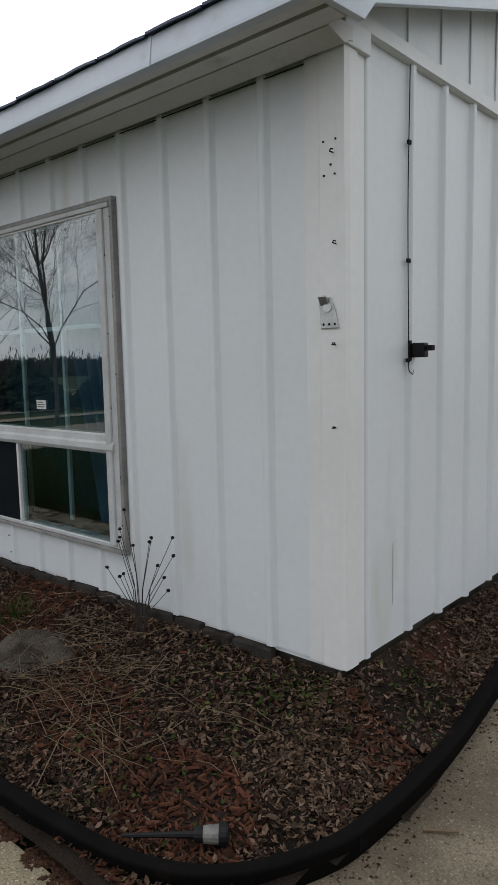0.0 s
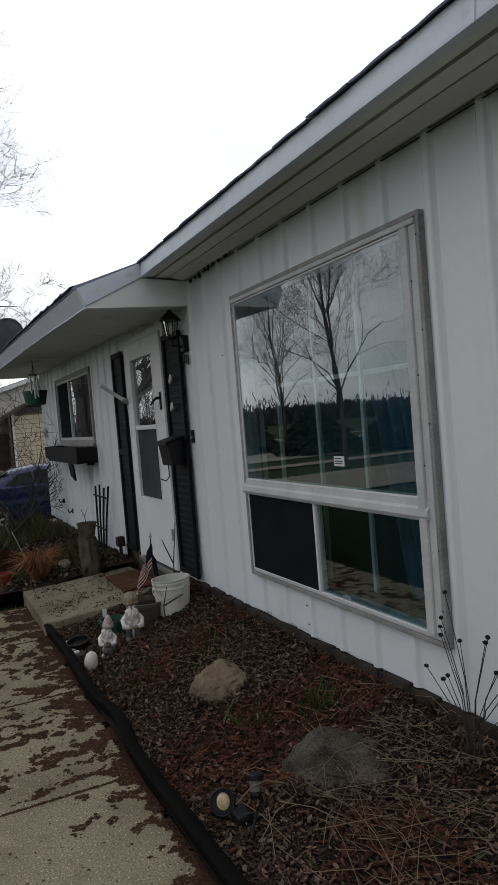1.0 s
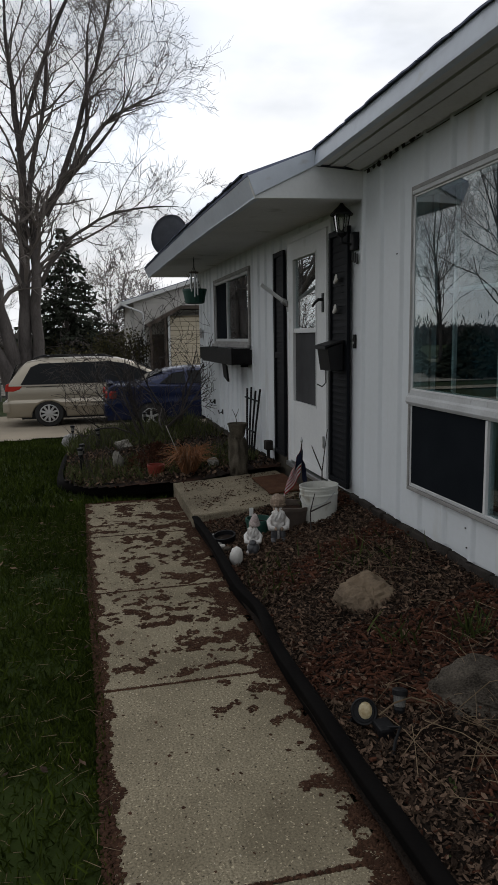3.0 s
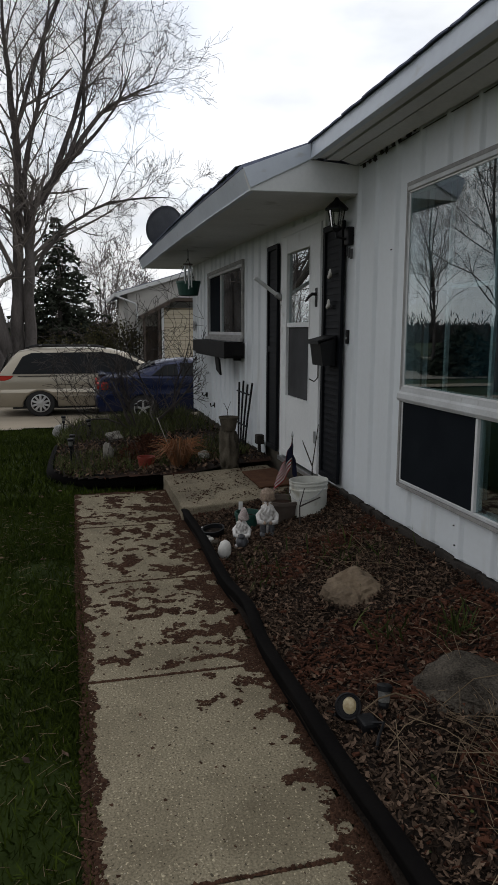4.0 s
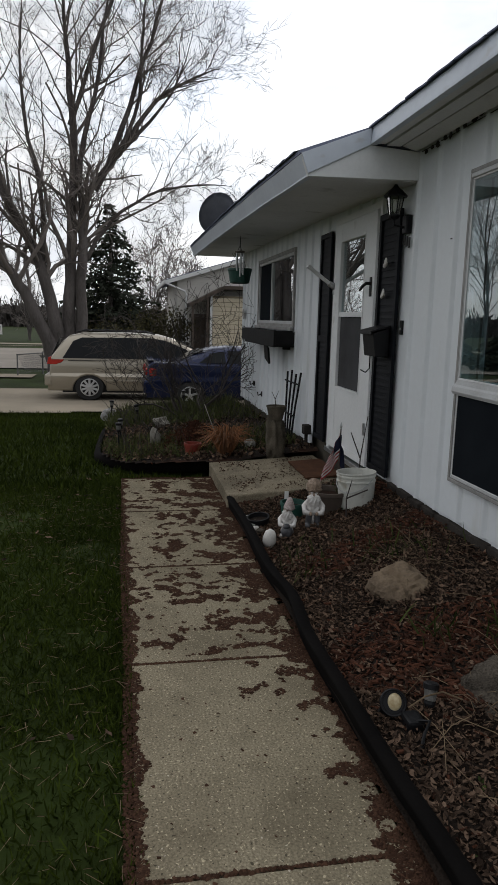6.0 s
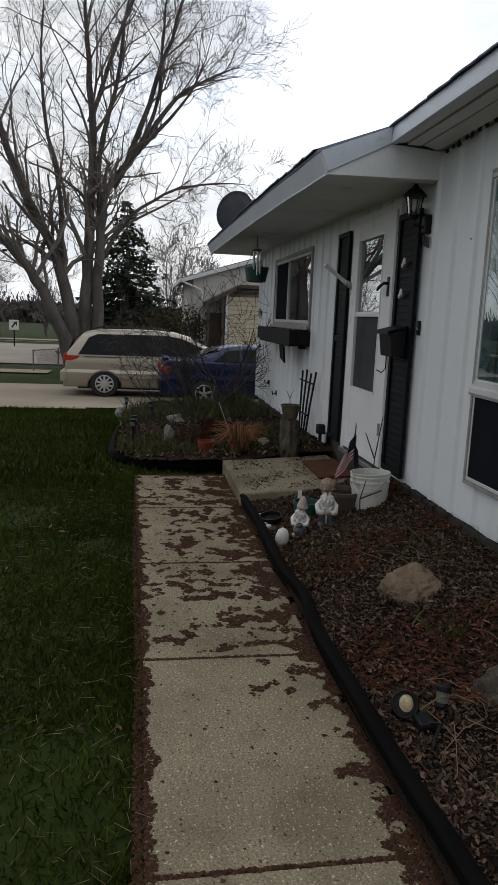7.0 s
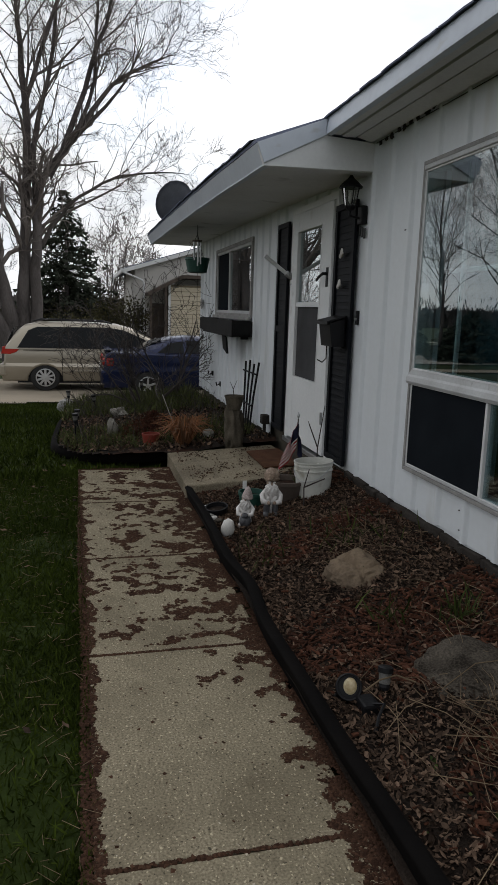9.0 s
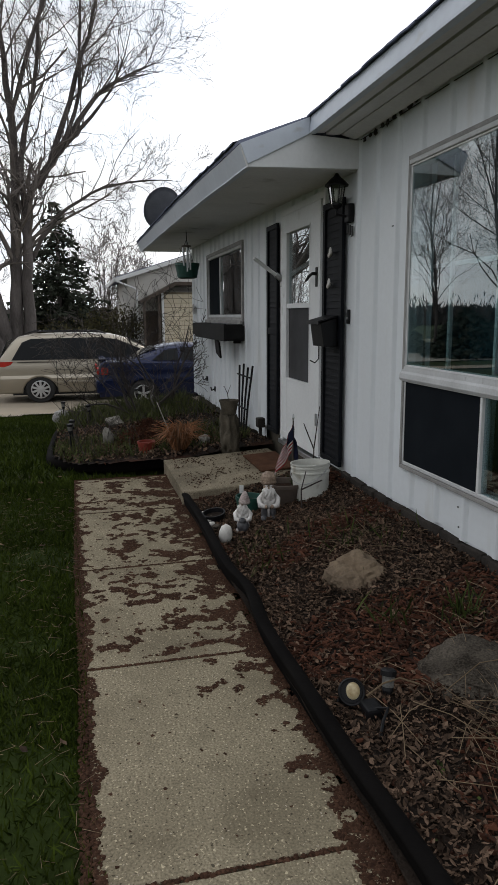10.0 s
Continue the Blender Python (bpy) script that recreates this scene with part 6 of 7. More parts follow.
# straw and dead stalks lying in the bed
straws = []
for _ in range(250):
    cx, cy = rng.choice(((-1.05, -0.62), (-1.05, -0.62), (-1.4, -0.3), (-2.9, -0.4), (-0.75, -0.55)))
    x, y = cx + rng.gauss(0, 0.28), cy + rng.gauss(0, 0.13)
    if not in_near_bed(x, y):
        continue
    a, ln = rng.gauss(0.4, 0.7), rng.uniform(0.08, 0.42)
    z = bed_top(x, y) + rng.uniform(0.015, 0.045)
    d = Vector((math.cos(a), math.sin(a), 0)) * ln
    p = Vector((x, y, z))
    q = p + d
    q.y = min(q.y, -0.03)
    mid = (p + q) / 2 + Vector((0, 0, rng.uniform(-0.005, 0.03)))
    q.z = bed_top(q.x, q.y) + rng.uniform(0.01, 0.04) if in_near_bed(q.x, q.y) else z
    straws.append(([p, mid, q], [rng.uniform(0.0007, 0.0018)] * 3, 4))
tagged(tubes("dead_stalks", straws, M_STRAW), "pale dead grass stalks lying over the leaves", "dead stalks", kind="stuff")

# green weeds
BLADE = np.array([(-0.05, 0, 0), (0.05, 0, 0), (-0.04, 0.10, 0.5), (0.04, 0.10, 0.5), (0, 0.32, 1.0)])
BLADE_F = [(0, 1, 3, 2), (2, 3, 4)]


def upright(rng, size, tilt=0.35, wide=1.0):
    e = Euler((rng.gauss(0, tilt), rng.gauss(0, tilt), rng.uniform(0, 6.283)))
    return np.array(e.to_matrix()) @ np.diag((size * wide, size, size))


weeds = []
for cx, cy, n, r in ((-0.15, -0.28, 200, 0.22), (0.0, -0.1, 150, 0.12), (-1.98, -0.55, 36, 0.08), (-1.80, -0.30, 60, 0.06), (-3.0, -0.35, 70, 0.2), (-0.6, -0.55, 80, 0.25), (-3.1, -0.9, 60, 0.15), (-4.1, -0.33, 200, 0.09), (0.3, 0.25, 120, 0.15), (-0.4, -0.8, 80, 0.2)):
    for _ in range(n):
        x, y = cx + rng.gauss(0, r), cy + rng.gauss(0, r * 0.7)
        if in_near_bed(x, y):
            weeds.append((spin(rng, 0.5, rng.uniform(0.014, 0.034), 1, 1.3, 1) if cx > -1.0 and cx != -4.1 else upright(rng, rng.uniform(0.05, 0.14), 0.5, 0.7), np.array((x, y, bed_top(x, y) + 0.015))))
leafy = [w for w in weeds if abs(np.linalg.norm(w[0][:, 0]) - np.linalg.norm(w[0][:, 2])) < 1e-6]
spiky = [w for w in weeds if abs(np.linalg.norm(w[0][:, 0]) - np.linalg.norm(w[0][:, 2])) >= 1e-6]
tagged(scatter("weeds", LEAF, LEAF_F, leafy, M_GREEN), "low green weeds among the dead leaves", "weeds", kind="stuff")
tagged(scatter("weed_tufts", BLADE, BLADE_F, spiky, M_GREEN), "thin green tufts sprouting in the bed", "weeds", kind="stuff")

# far bed planting
fl_, fg, fs_, fo = [], [], [], []
spill = []
while len(spill) < 1500:
    x, y = rng.uniform(-6.5, -5.70), rng.uniform(-2.0, -1.05)
    if not in_far_bed(x, y) and y > -1.95 + 0.5 * max(0.0, -5.9 - x):
        spill.append((spin(rng, 0.4, rng.uniform(0.015, 0.045), 1, 1, 1.2), np.array((x, y, lawn_z(x, y) - 0.026 + rng.uniform(0.0, 0.012)))))
tagged(scatter("leaf_litter", LEAF, LEAF_F, spill, M_CRUMB), "dark leaf crumbs between the walk and the far bed", "leaf litter", kind="stuff")
while len(fl_) < 5200:
    x, y = rng.uniform(-11.5, -5.7), rng.uniform(-2.25, -0.02)
    if in_far_bed(x, y):
        fl_.append((spin(rng, 0.6, rng.uniform(0.03, 0.075), 1, 1, 1.6), np.array((x, y, far_bed_z(x, y) + rng.uniform(0, 0.04)))))
tagged(scatter("leaf_litter", LEAF, LEAF_F, fl_, M_LEAF), "dead leaves covering the far bed", "leaf litter", kind="stuff")
while len(fg) < 8000:
    x, y = rng.uniform(-11.5, -6.3), rng.uniform(-2.2, -0.1)
    if not in_far_bed(x, y) or patchy(x, y, 1.1, 3) < 0.12 - 0.6 * max(0, (-7.9 - x) / 2.0):
        continue
    fg.append((upright(rng, rng.uniform(0.07, 0.15 if x > -8.6 else 0.24), 0.4, 0.6), np.array((x, y, far_bed_z(x, y)))))
tagged(scatter("daylily_shoots", BLADE, BLADE_F, fg, M_SHOOT), "green spring shoots in the far bed", "shoots", kind="stuff")
runs = []
for _ in range(300):
    x, y = rng.uniform(-11.3, -6.4), rng.uniform(-2.1, -0.15)
    if not in_far_bed(x, y):
        continue
    p = Vector((x, y, far_bed_z(x, y)))
    q = p + Vector((rng.gauss(0, 0.14), rng.gauss(0, 0.14), rng.uniform(0.08, 0.40)))
    runs.append(([p, (p + q) / 2 + Vector((rng.gauss(0, 0.02), rng.gauss(0, 0.02), 0.02)), q], [0.004, 0.003, 0.0015], 4))
tagged(tubes("dry_perennials", runs, M_TWIG), "dry brown perennial stems in the far bed", "dead plants", kind="stuff")
mound = []
for _ in range(1500):
    a, r = rng.uniform(0, 6.28), abs(rng.gauss(0, 0.22))
    x, y = -7.0 + r * math.cos(a) * 1.5, -1.2 + r * math.sin(a)
    mound.append((spin(rng, 1.0, rng.uniform(0.03, 0.06), 1, 0.6, 1.5), np.array((x, y, far_bed_z(x, y) + rng.uniform(0, 0.28) * math.exp(-r * r * 9)))))
tagged(scatter("rusty_sedum", LEAF, LEAF_F, mound, M_MULCH), "mound of rust-brown dead sedum", "dead plant", kind="stuff")


def fan_grass(x, y, n, hgt, label):
    t = []
    z = far_bed_z(x, y)
    for _ in range(n):
        a, ln = rng.uniform(0, 6.28), rng.uniform(0.6, 1.1) * hgt
        out = rng.uniform(0.2, 0.9) * hgt
        p = Vector((x + 0.05 * math.cos(a), y + 0.05 * math.sin(a), z))
        m1 = p + Vector((out * 0.4 * math.cos(a), out * 0.4 * math.sin(a), ln * 0.75))
        q = p + Vector((out * math.cos(a), out * math.sin(a), ln * rng.uniform(0.35, 0.95)))
        t.append(([p, m1, q], [0.004, 0.0035, 0.001], 3))
    return tagged(tubes("ornamental_grass", t, M_ORANGE), label, "ornamental grass")


fan_grass(-6.25, -0.92, 210, 0.36, "orange-brown dry ornamental grass clump beside the step")
fan_grass(-6.75, -0.78, 120, 0.26, "small orange-brown dry grass clump")

# ---- lawn grass ----
blades = []
def lawn_spot(x, y):
    return not in_far_bed(x, y) and not (walk_edge(x) + 0.004 < y < WALK_Y1 + 0.05 and x > -5.72) and x > -13.3 and (y < walk_edge(x) + 0.004 or x < -5.74)


while len(blades) < 68000:
    x = 1.2 - 7.2 * rng.random() ** 1.15
    y = WALK_Y0 + 0.030 - 2.6 * rng.random() ** 1.4
    edge = min((1.25 - x) / 0.9, (y - WALK_Y0 + 2.6) / 1.0)
    if lawn_spot(x, y) and rng.random() < edge + 0.25 * patchy(x, y, 2.0, 41):
        near = max(0.0, min(1.0, (x + 6) / 7))
        if patchy(x, y, 1.3, 40) > 0.28 and rng.random() < 0.6:
            continue
        blades.append((upright(rng, rng.uniform(0.028, 0.066), 0.6, 1.15), np.array((x, y, lawn_z(x, y) - 0.036))))
tagged(scatter("grass", BLADE, BLADE_F, blades, M_GRASS), "short dark green lawn grass", "grass", kind="stuff")
blades = []
while len(blades) < 34000:
    x, y = rng.uniform(-13.3, -5.4), rng.uniform(-9.0, -1.2)
    if lawn_spot(x, y) and y > -2.4 - 0.34 * (1.5 - x):
        blades.append((upright(rng, rng.uniform(0.05, 0.10), 0.5, 1.6), np.array((x, y, lawn_z(x, y) - 0.036))))
tagged(scatter("grass", BLADE, BLADE_F, blades, M_GRASS), "dark green lawn grass farther off", "grass", kind="stuff")
dry = []
for _ in range(1700):
    x, y = 1.0 - 6.5 * rng.random(), WALK_Y0 - 2.4 * rng.random() ** 1.3
    p = Vector((x, y, lawn_z(x, y) - 0.005 + rng.uniform(0, 0.02)))
    a, ln = rng.uniform(0, 6.28), rng.uniform(0.02, 0.075)
    dry.append(([p, p + Vector((ln * math.cos(a), ln * math.sin(a), rng.uniform(-0.008, 0.012)))], [0.0012, 0.0008], 3))
tagged(tubes("dry_thatch", dry, M_STRAW), "pale dry thatch lying in the lawn", "thatch", kind="stuff")
lw = []
for _ in range(130):
    x, y = 0.8 - 7 * rng.random(), WALK_Y0 - 0.05 - 2.2 * rng.random()
    lw.append((spin(rng, 0.3, rng.uniform(0.03, 0.055), 1, 1, 1.3), np.array((x, y, lawn_z(x, y) + 0.012))))
tagged(scatter("fallen_leaves", LEAF, LEAF_F, lw, M_LEAF), "scattered dead leaves on the lawn", "leaf litter", kind="stuff")


# ---- bare woody plants ----
def grow(rng, start, way, length, radius, depth, out, spread=0.6, lift=0.15, kids=(3, 5), shrink=0.62, wig=0.16, thin=0.0):
    """Adds a branch and its side branches to out as (points, radii, sides, depth)."""
    n = 4 if depth > 1 else 3
    pts, p, d = [start], start.copy(), way.normalized()
    for i in range(n):
        d = (d + Vector((rng.gauss(0, wig), rng.gauss(0, wig), rng.gauss(0, wig) + lift * 0.3))).normalized()
        p = p + d * (length / n)
        pts.append(p.copy())
    end = max(thin, radius * (0.45 if depth > 0 else 0.3))
    rad = [radius + (end - radius) * i / n for i in range(n + 1)]
    out.append((pts, rad, 6 if depth > 2 else 4 if depth > 1 else 3, depth))
    if depth <= 0:
        return
    for _ in range(rng.randint(*kids)):
        s = rng.uniform(0.25, 1.0)
        i = min(n - 1, int(s * n))
        f = s * n - i
        q = pts[i].lerp(pts[i + 1], f)
        a = Vector((rng.gauss(0, 1), rng.gauss(0, 1), rng.gauss(0, 1)))
        side = (a - d * a.dot(d)).normalized()
        w = (d + side * spread * rng.uniform(0.7, 1.5) + Vector((0, 0, lift))).normalized()
        grow(rng, q, w, length * shrink * rng.uniform(0.7, 1.2), max(thin, rad[i] * rng.uniform(0.42, 0.62)), depth - 1, out, spread, lift, kids, shrink, wig, thin)


def limb(rng, pts, r0, r1, depth, out, kid_len, kids, spread=0.7, lift=0.2, thin=0.0042, kk=(3, 5)):
    """A big limb along given points, with branches growing from it."""
    dense = []
    pts = [Vector(p) for p in pts]
    for i in range(len(pts) - 1):
        p0, p1, p2, p3 = pts[max(i - 1, 0)], pts[i], pts[i + 1], pts[min(i + 2, len(pts) - 1)]
        for k in range(4):
            s = k / 4
            dense.append(0.5 * ((2 * p1) + (p2 - p0) * s + (2 * p0 - 5 * p1 + 4 * p2 - p3) * s * s + (3 * p1 - p0 - 3 * p2 + p3) * s ** 3) + Vector((rng.gauss(0, 0.03), rng.gauss(0, 0.03), 0)))
    dense.append(pts[-1])
    n = len(dense) - 1
    r0, r1 = r0 * 0.82, r1 * 0.8
    rad = [(r0 + (r1 - r0) * (i / n) ** 0.7) * (1 - 0.8 * max(0.0, i / n - 0.7) / 0.3) for i in range(n + 1)]
    out.append((dense, rad, 8, 9))
    for _ in range(kids):
        s = rng.uniform(0.3, 1.0)
        i = min(n - 1, int(s * n))
        d = (dense[i + 1] - dense[i]).normalized()
        a = Vector((rng.gauss(0, 1), rng.gauss(0, 1), rng.gauss(0, 0.7)))
        w = (d * 0.9 + (a - d * a.dot(d)).normalized() * spread + Vector((0, 0, lift))).normalized()
        grow(rng, dense[i].copy(), w, kid_len * rng.uniform(0.6, 1.15), max(thin, rad[i] * rng.uniform(0.3, 0.5)), depth, out, 0.85, 0.12, kk, 0.62, 0.20, thin)


def bare_tree(name, runs, label):
    t = thing(name, label, "tree")
    tubes("trunk", [r[:3] for r in runs if r[3] == 9], M_BARK, t)
    tubes("crown", [r[:3] for r in runs if r[3] != 9], M_TREETWIG, t)
    return t


r1 = random.Random(77)
runs = []
X = -24.0
limb(r1, [(X, -3.95, -0.75), (X, -3.85, 1.0), (X, -3.74, 3.2), (X - 0.1, -3.66, 5.0), (X, -3.58, 8.0), (X + 0.2, -3.8, 11.0), (X, -3.7, 15.5)], 0.38, 0.06, 3, runs, 3.3, 30, kk=(3, 4))
limb(r1, [(X + 0.15, -3.45, -0.7), (X + 0.1, -3.42, 1.5), (X + 0.1, -3.32, 3.6), (X, -3.25, 4.9), (X, -2.9, 5.9), (X, -1.85, 7.1), (X + 0.3, -0.4, 8.7), (X + 0.3, 0.3, 10.6)], 0.30, 0.05, 3, runs, 2.1, 34, kk=(3, 4))
limb(r1, [(X, -3.28, 4.4), (X + 0.2, -3.35, 6.5), (X + 0.3, -2.7, 9.4), (X, -2.2, 13.5)], 0.17, 0.04, 3, runs, 2.2, 26, kk=(3, 4))
limb(r1, [(X, -3.2, 3.4), (X + 0.4, -2.3, 4.7), (X + 0.6, -0.8, 5.6), (X + 0.6, 0.8, 5.9), (X + 0.5, 1.8, 5.9)], 0.10, 0.02, 3, runs, 1.2, 18, lift=0.0)
limb(r1, [(X + 0.2, -4.2, -0.7), (X + 0.4, -4.5, 0.6), (X + 0.5, -5.2, 2.2), (X + 0.6, -5.9, 3.2), (X + 0.6, -7.4, 4.8), (X + 0.6, -9.0, 7.5)], 0.38, 0.08, 3, runs, 2.8, 20, kk=(3, 4))
limb(r1, [(X, -4.1, -0.7), (X + 0.2, -4.3, 1.6), (X + 0.2, -4.9, 3.6), (X + 0.2, -6.0, 5.9), (X, -6.9, 9.0), (X, -7.4, 13.0)], 0.36, 0.06, 3, runs, 2.9, 24, kk=(3, 4))
limb(r1, [(X, -3.6, 7.6), (X + 0.6, -2.2, 11.5), (X + 1.0, -0.4, 13.7), (X + 1.2, 0.6, 12.6), (X + 1.2, 0.9, 10.9)], 0.10, 0.02, 2, runs, 1.2, 16, lift=-0.25)
limb(r1, [(X, -4.6, 3.0), (X + 0.6, -4.6, 5.5), (X + 0.8, -5.1, 8.5), (X + 0.5, -4.9, 12.0)], 0.14, 0.03, 3, runs, 2.4, 20, kk=(3, 4))
limb(r1, [(X, -1.95, 7.0), (X + 0.2, -0.9, 8.5), (X + 0.3, 0.4, 9.3), (X + 0.3, 1.3, 9.7)], 0.13, 0.025, 3, runs, 1.5, 24, lift=0.35, kk=(3, 4))
limb(r1, [(X, -2.5, 6.3), (X + 0.2, -1.5, 9.0), (X + 0.3, -0.7, 11.5), (X + 0.2, 0.1, 14.0)], 0.14, 0.03, 3, runs, 1.9, 28, lift=0.25, kk=(3, 4))
limb(r1, [(X, -2.9, 5.6), (X + 0.2, -1.6, 8.0), (X + 0.3, -1.3, 10.5), (X + 0.2, -1.0, 13.0)], 0.12, 0.025, 3, runs, 1.7, 22, lift=0.25, kk=(3, 4))
bare_tree("maple_tree", runs, "large bare many-stemmed maple behind the driveway")

# trees that stand in the view mirrored by the window
for seed, x, y, h in ((5, -21.0, -12.5, 11.5), (6, -9.5, -19.0, 12.0), (9, -31.0, -15.5, 11.0)):
    rr, runs = random.Random(seed), []
    z = lawn_z(x, y) - 0.1
    limb(rr, [(x, y, z), (x + 0.1, y, z + h * 0.25), (x - 0.2, y + 0.3, z + h * 0.6), (x, y, z + h)], 0.13, 0.03, 3, runs, h * 0.28, 22)
    limb(rr, [(x, y, z + h * 0.2), (x + 1.0, y + 0.8, z + h * 0.5), (x + 2.2, y + 1.0, z + h * 0.85)], 0.08, 0.02, 3, runs, h * 0.24, 14)
    limb(rr, [(x, y, z + h * 0.25), (x - 1.3, y - 0.5, z + h * 0.5), (x - 2.6, y, z + h * 0.8)], 0.08, 0.02, 3, runs, h * 0.24, 14)
    bare_tree("bare_tree", runs, "bare spring tree standing across the lawn")

# small bare trees behind the spruce
for seed, x, y, h in ((31, -43.0, -0.2, 6.5), (32, -41.0, 1.2, 5.6), (33, -47, -2.5, 6.0), (34, -60, -14, 7), (35, -62, -18, 8), (36, -58, -9.5, 6)):
    rr, runs = random.Random(seed), []
    z = -0.75
    for k in range(4):
        a = rr.uniform(0, 6.28)
        limb(rr, [(x, y, z), (x + 0.4 * math.cos(a), y + 0.4 * math.sin(a), z + h * 0.4), (x + 1.3 * math.cos(a), y + 1.3 * math.sin(a), z + h)], 0.09, 0.02, 2, runs, h * 0.32, 13, thin=0.012)
    bare_tree("bare_tree", runs, "slender bare tree in the distance")


def spruce(x, y, z, h, w, seed, label):
    rr = random.Random(seed)
    t = thing("spruce_tree", label, "tree")
    tubes("trunk", [([Vector((x, y, z)), Vector((x, y, z + h))], [0.16, 0.02], 7)], M_BARK, t)
    vs, fs = [], []
    levels = 24
    for i in range(levels):
        f = i / (levels - 1)
        zz = z + 0.5 + (h - 0.55) * f
        reach = w * (1 - f) ** 0.85 + 0.10
        for k in range(int(16 - 8 * f)):
            a = rr.uniform(0, 6.283)
            ln = reach * rr.uniform(0.65, 1.12)
            droop = -0.22 * ln + 0.10 * ln
            for s in range(int(5 + 9 * ln)):
                u = rr.uniform(0.12, 1.0)
                p = Vector((x + ln * u * math.cos(a), y + ln * u * math.sin(a), zz + droop * u * 1.2 + rr.gauss(0, 0.06)))
                sz_ = rr.uniform(0.18, 0.42) * (1.1 - 0.4 * f)
                b = a + rr.gauss(0, 0.9)
                q = p + Vector((sz_ * math.cos(b), sz_ * math.sin(b), rr.uniform(-0.16, 0.05)))
                n = Vector((-math.sin(b), math.cos(b), rr.gauss(0, 0.4))) * sz_ * 0.30
                o = len(vs)
                hang = Vector((0, 0, -rr.uniform(0.04, 0.14)))
                vs += [tuple(p), tuple(p.lerp(q, 0.6) + n + hang), tuple(q), tuple(p.lerp(q, 0.6) - n + hang)]
                fs += [(o, o + 1, o + 2), (o, o + 2, o + 3)]
    raw("crown", vs, fs, M_SPRUCE, t)
    return t


spruce(-34.0, -2.6, -0.7, 7.4, 3.1, 4, "dark green spruce behind the maple")
spruce(-32.0, -29.0, -0.7, 5.0, 2.4, 6, "dark spruce across the lawn")
spruce(-24.0, -25.0, -0.7, 3.6, 2.2, 7, "dark spruce across the lawn")
spruce(-14.0, -27.0, -0.7, 3.2, 2.4, 8, "dark spruce across the lawn")
for sx_, sy_, sh_, k_ in ((-36.0, -14.5, 5.2, 41), (-41.0, -17.5, 6.3, 42), (-33.0, -18.5, 5.0, 43), (-46.0, -15.0, 6.6, 44), (-28.0, -20.5, 4.6, 45), (-38.5, -15.8, 5.8, 46), (-30.0, -17.0, 4.4, 47)):
    spruce(sx_, sy_, -0.7, sh_ * 0.5, 2.6, k_, "dark spruce in a row across the lawn")



def budding_shrub(x, y, z, h, w, seed):
    """Arching bare stems set with many small buds and leaves."""
    rr, runs, vs, fs = random.Random(seed), [], [], []
    t = thing("budding_shrub", "dense olive-brown shrub just coming into leaf", "shrub", "shrubs behind the driveway")
    for k in range(26):
        a, r = rr.uniform(0, 6.283), w * math.sqrt(rr.random())
        hh = h * rr.uniform(0.65, 1.05) * (1 - 0.35 * (r / w) ** 2)
        p = [Vector((x + 0.3 * r * math.cos(a), y + 0.3 * r * math.sin(a), z)), Vector((x + 0.7 * r * math.cos(a), y + 0.7 * r * math.sin(a), z + 0.6 * hh)), Vector((x + r * math.cos(a), y + r * math.sin(a), z + hh))]
        runs.append((p, [0.02, 0.012, 0.005], 4))
        for _ in range(95):
            f = rr.uniform(0.15, 1.05)
            c = p[0].lerp(p[1], f * 2) if f < 0.5 else p[1].lerp(p[2], f * 2 - 1)
            c = c + Vector((rr.gauss(0, 0.22), rr.gauss(0, 0.22), rr.gauss(0, 0.16)))
            u = Vector((rr.gauss(0, 1), rr.gauss(0, 1), rr.gauss(0, 1))).normalized() * rr.uniform(0.03, 0.075)
            v = u.orthogonal() * rr.uniform(0.4, 0.8)
            o = len(vs)
            vs += [tuple(c - u), tuple(c + v), tuple(c + u), tuple(c - v)]
            fs.append((o, o + 1, o + 2, o + 3))
    tubes("stems", runs, M_TWIG, t)
    raw("foliage", vs, fs, M_BUDS, t)


for x_, y_, h_, w_, k_ in ((-31.5, -1.0, 2.7, 1.3, 3), (-32.5, 0.1, 2.9, 1.2, 4), (-33.0, -3.6, 2.2, 1.4, 5), (-30.5, -2.4, 2.0, 1.1, 6)):
    budding_shrub(x_, y_, -0.72, h_, w_, k_)

# far wood edge, all along the horizon
vs, fs = [], []
rr = random.Random(90)
for _ in range(30000):
    ring_ = rr.random()
    if ring_ < 0.62:
        x, y = -122 + rr.gauss(0, 4), rr.uniform(-110, 70)
    else:
        x, y = rr.uniform(-115, 60), -96 + rr.gauss(0, 4)
    top = 4.6 + 2.6 * noise.noise(Vector((x * 0.06, y * 0.06, 0))) + 1.5 * noise.noise(Vector((x * 0.3, y * 0.3, 0)))
    z = -0.9 + abs(rr.gauss(0, 0.42)) * top
    s = rr.uniform(0.35, 0.95) * (0.45 if z > 2.2 else 1.0)
    a = rr.uniform(0, 6.28)
    c = Vector((x, y, z))
    u = Vector((math.cos(a), math.sin(a), rr.gauss(0, 0.5))) * s * (0.3 if z > 1.8 else 0.7)
    v = Vector((rr.gauss(0, 0.3), rr.gauss(0, 0.3), 1.0)) * s * rr.uniform(0.8, 2.0)
    o = len(vs)
    vs += [tuple(c - u - v * 0.6), tuple(c + u * 0.7 - v), tuple(c + u + v * 0.5), tuple(c - u * 0.4 + v)]
    fs += [(o, o + 1, o + 2), (o, o + 2, o + 3)]
tagged(raw("far_woods", vs, fs, M_WOODS), "brown leafless wood edge in the distance", "woods", kind="stuff")

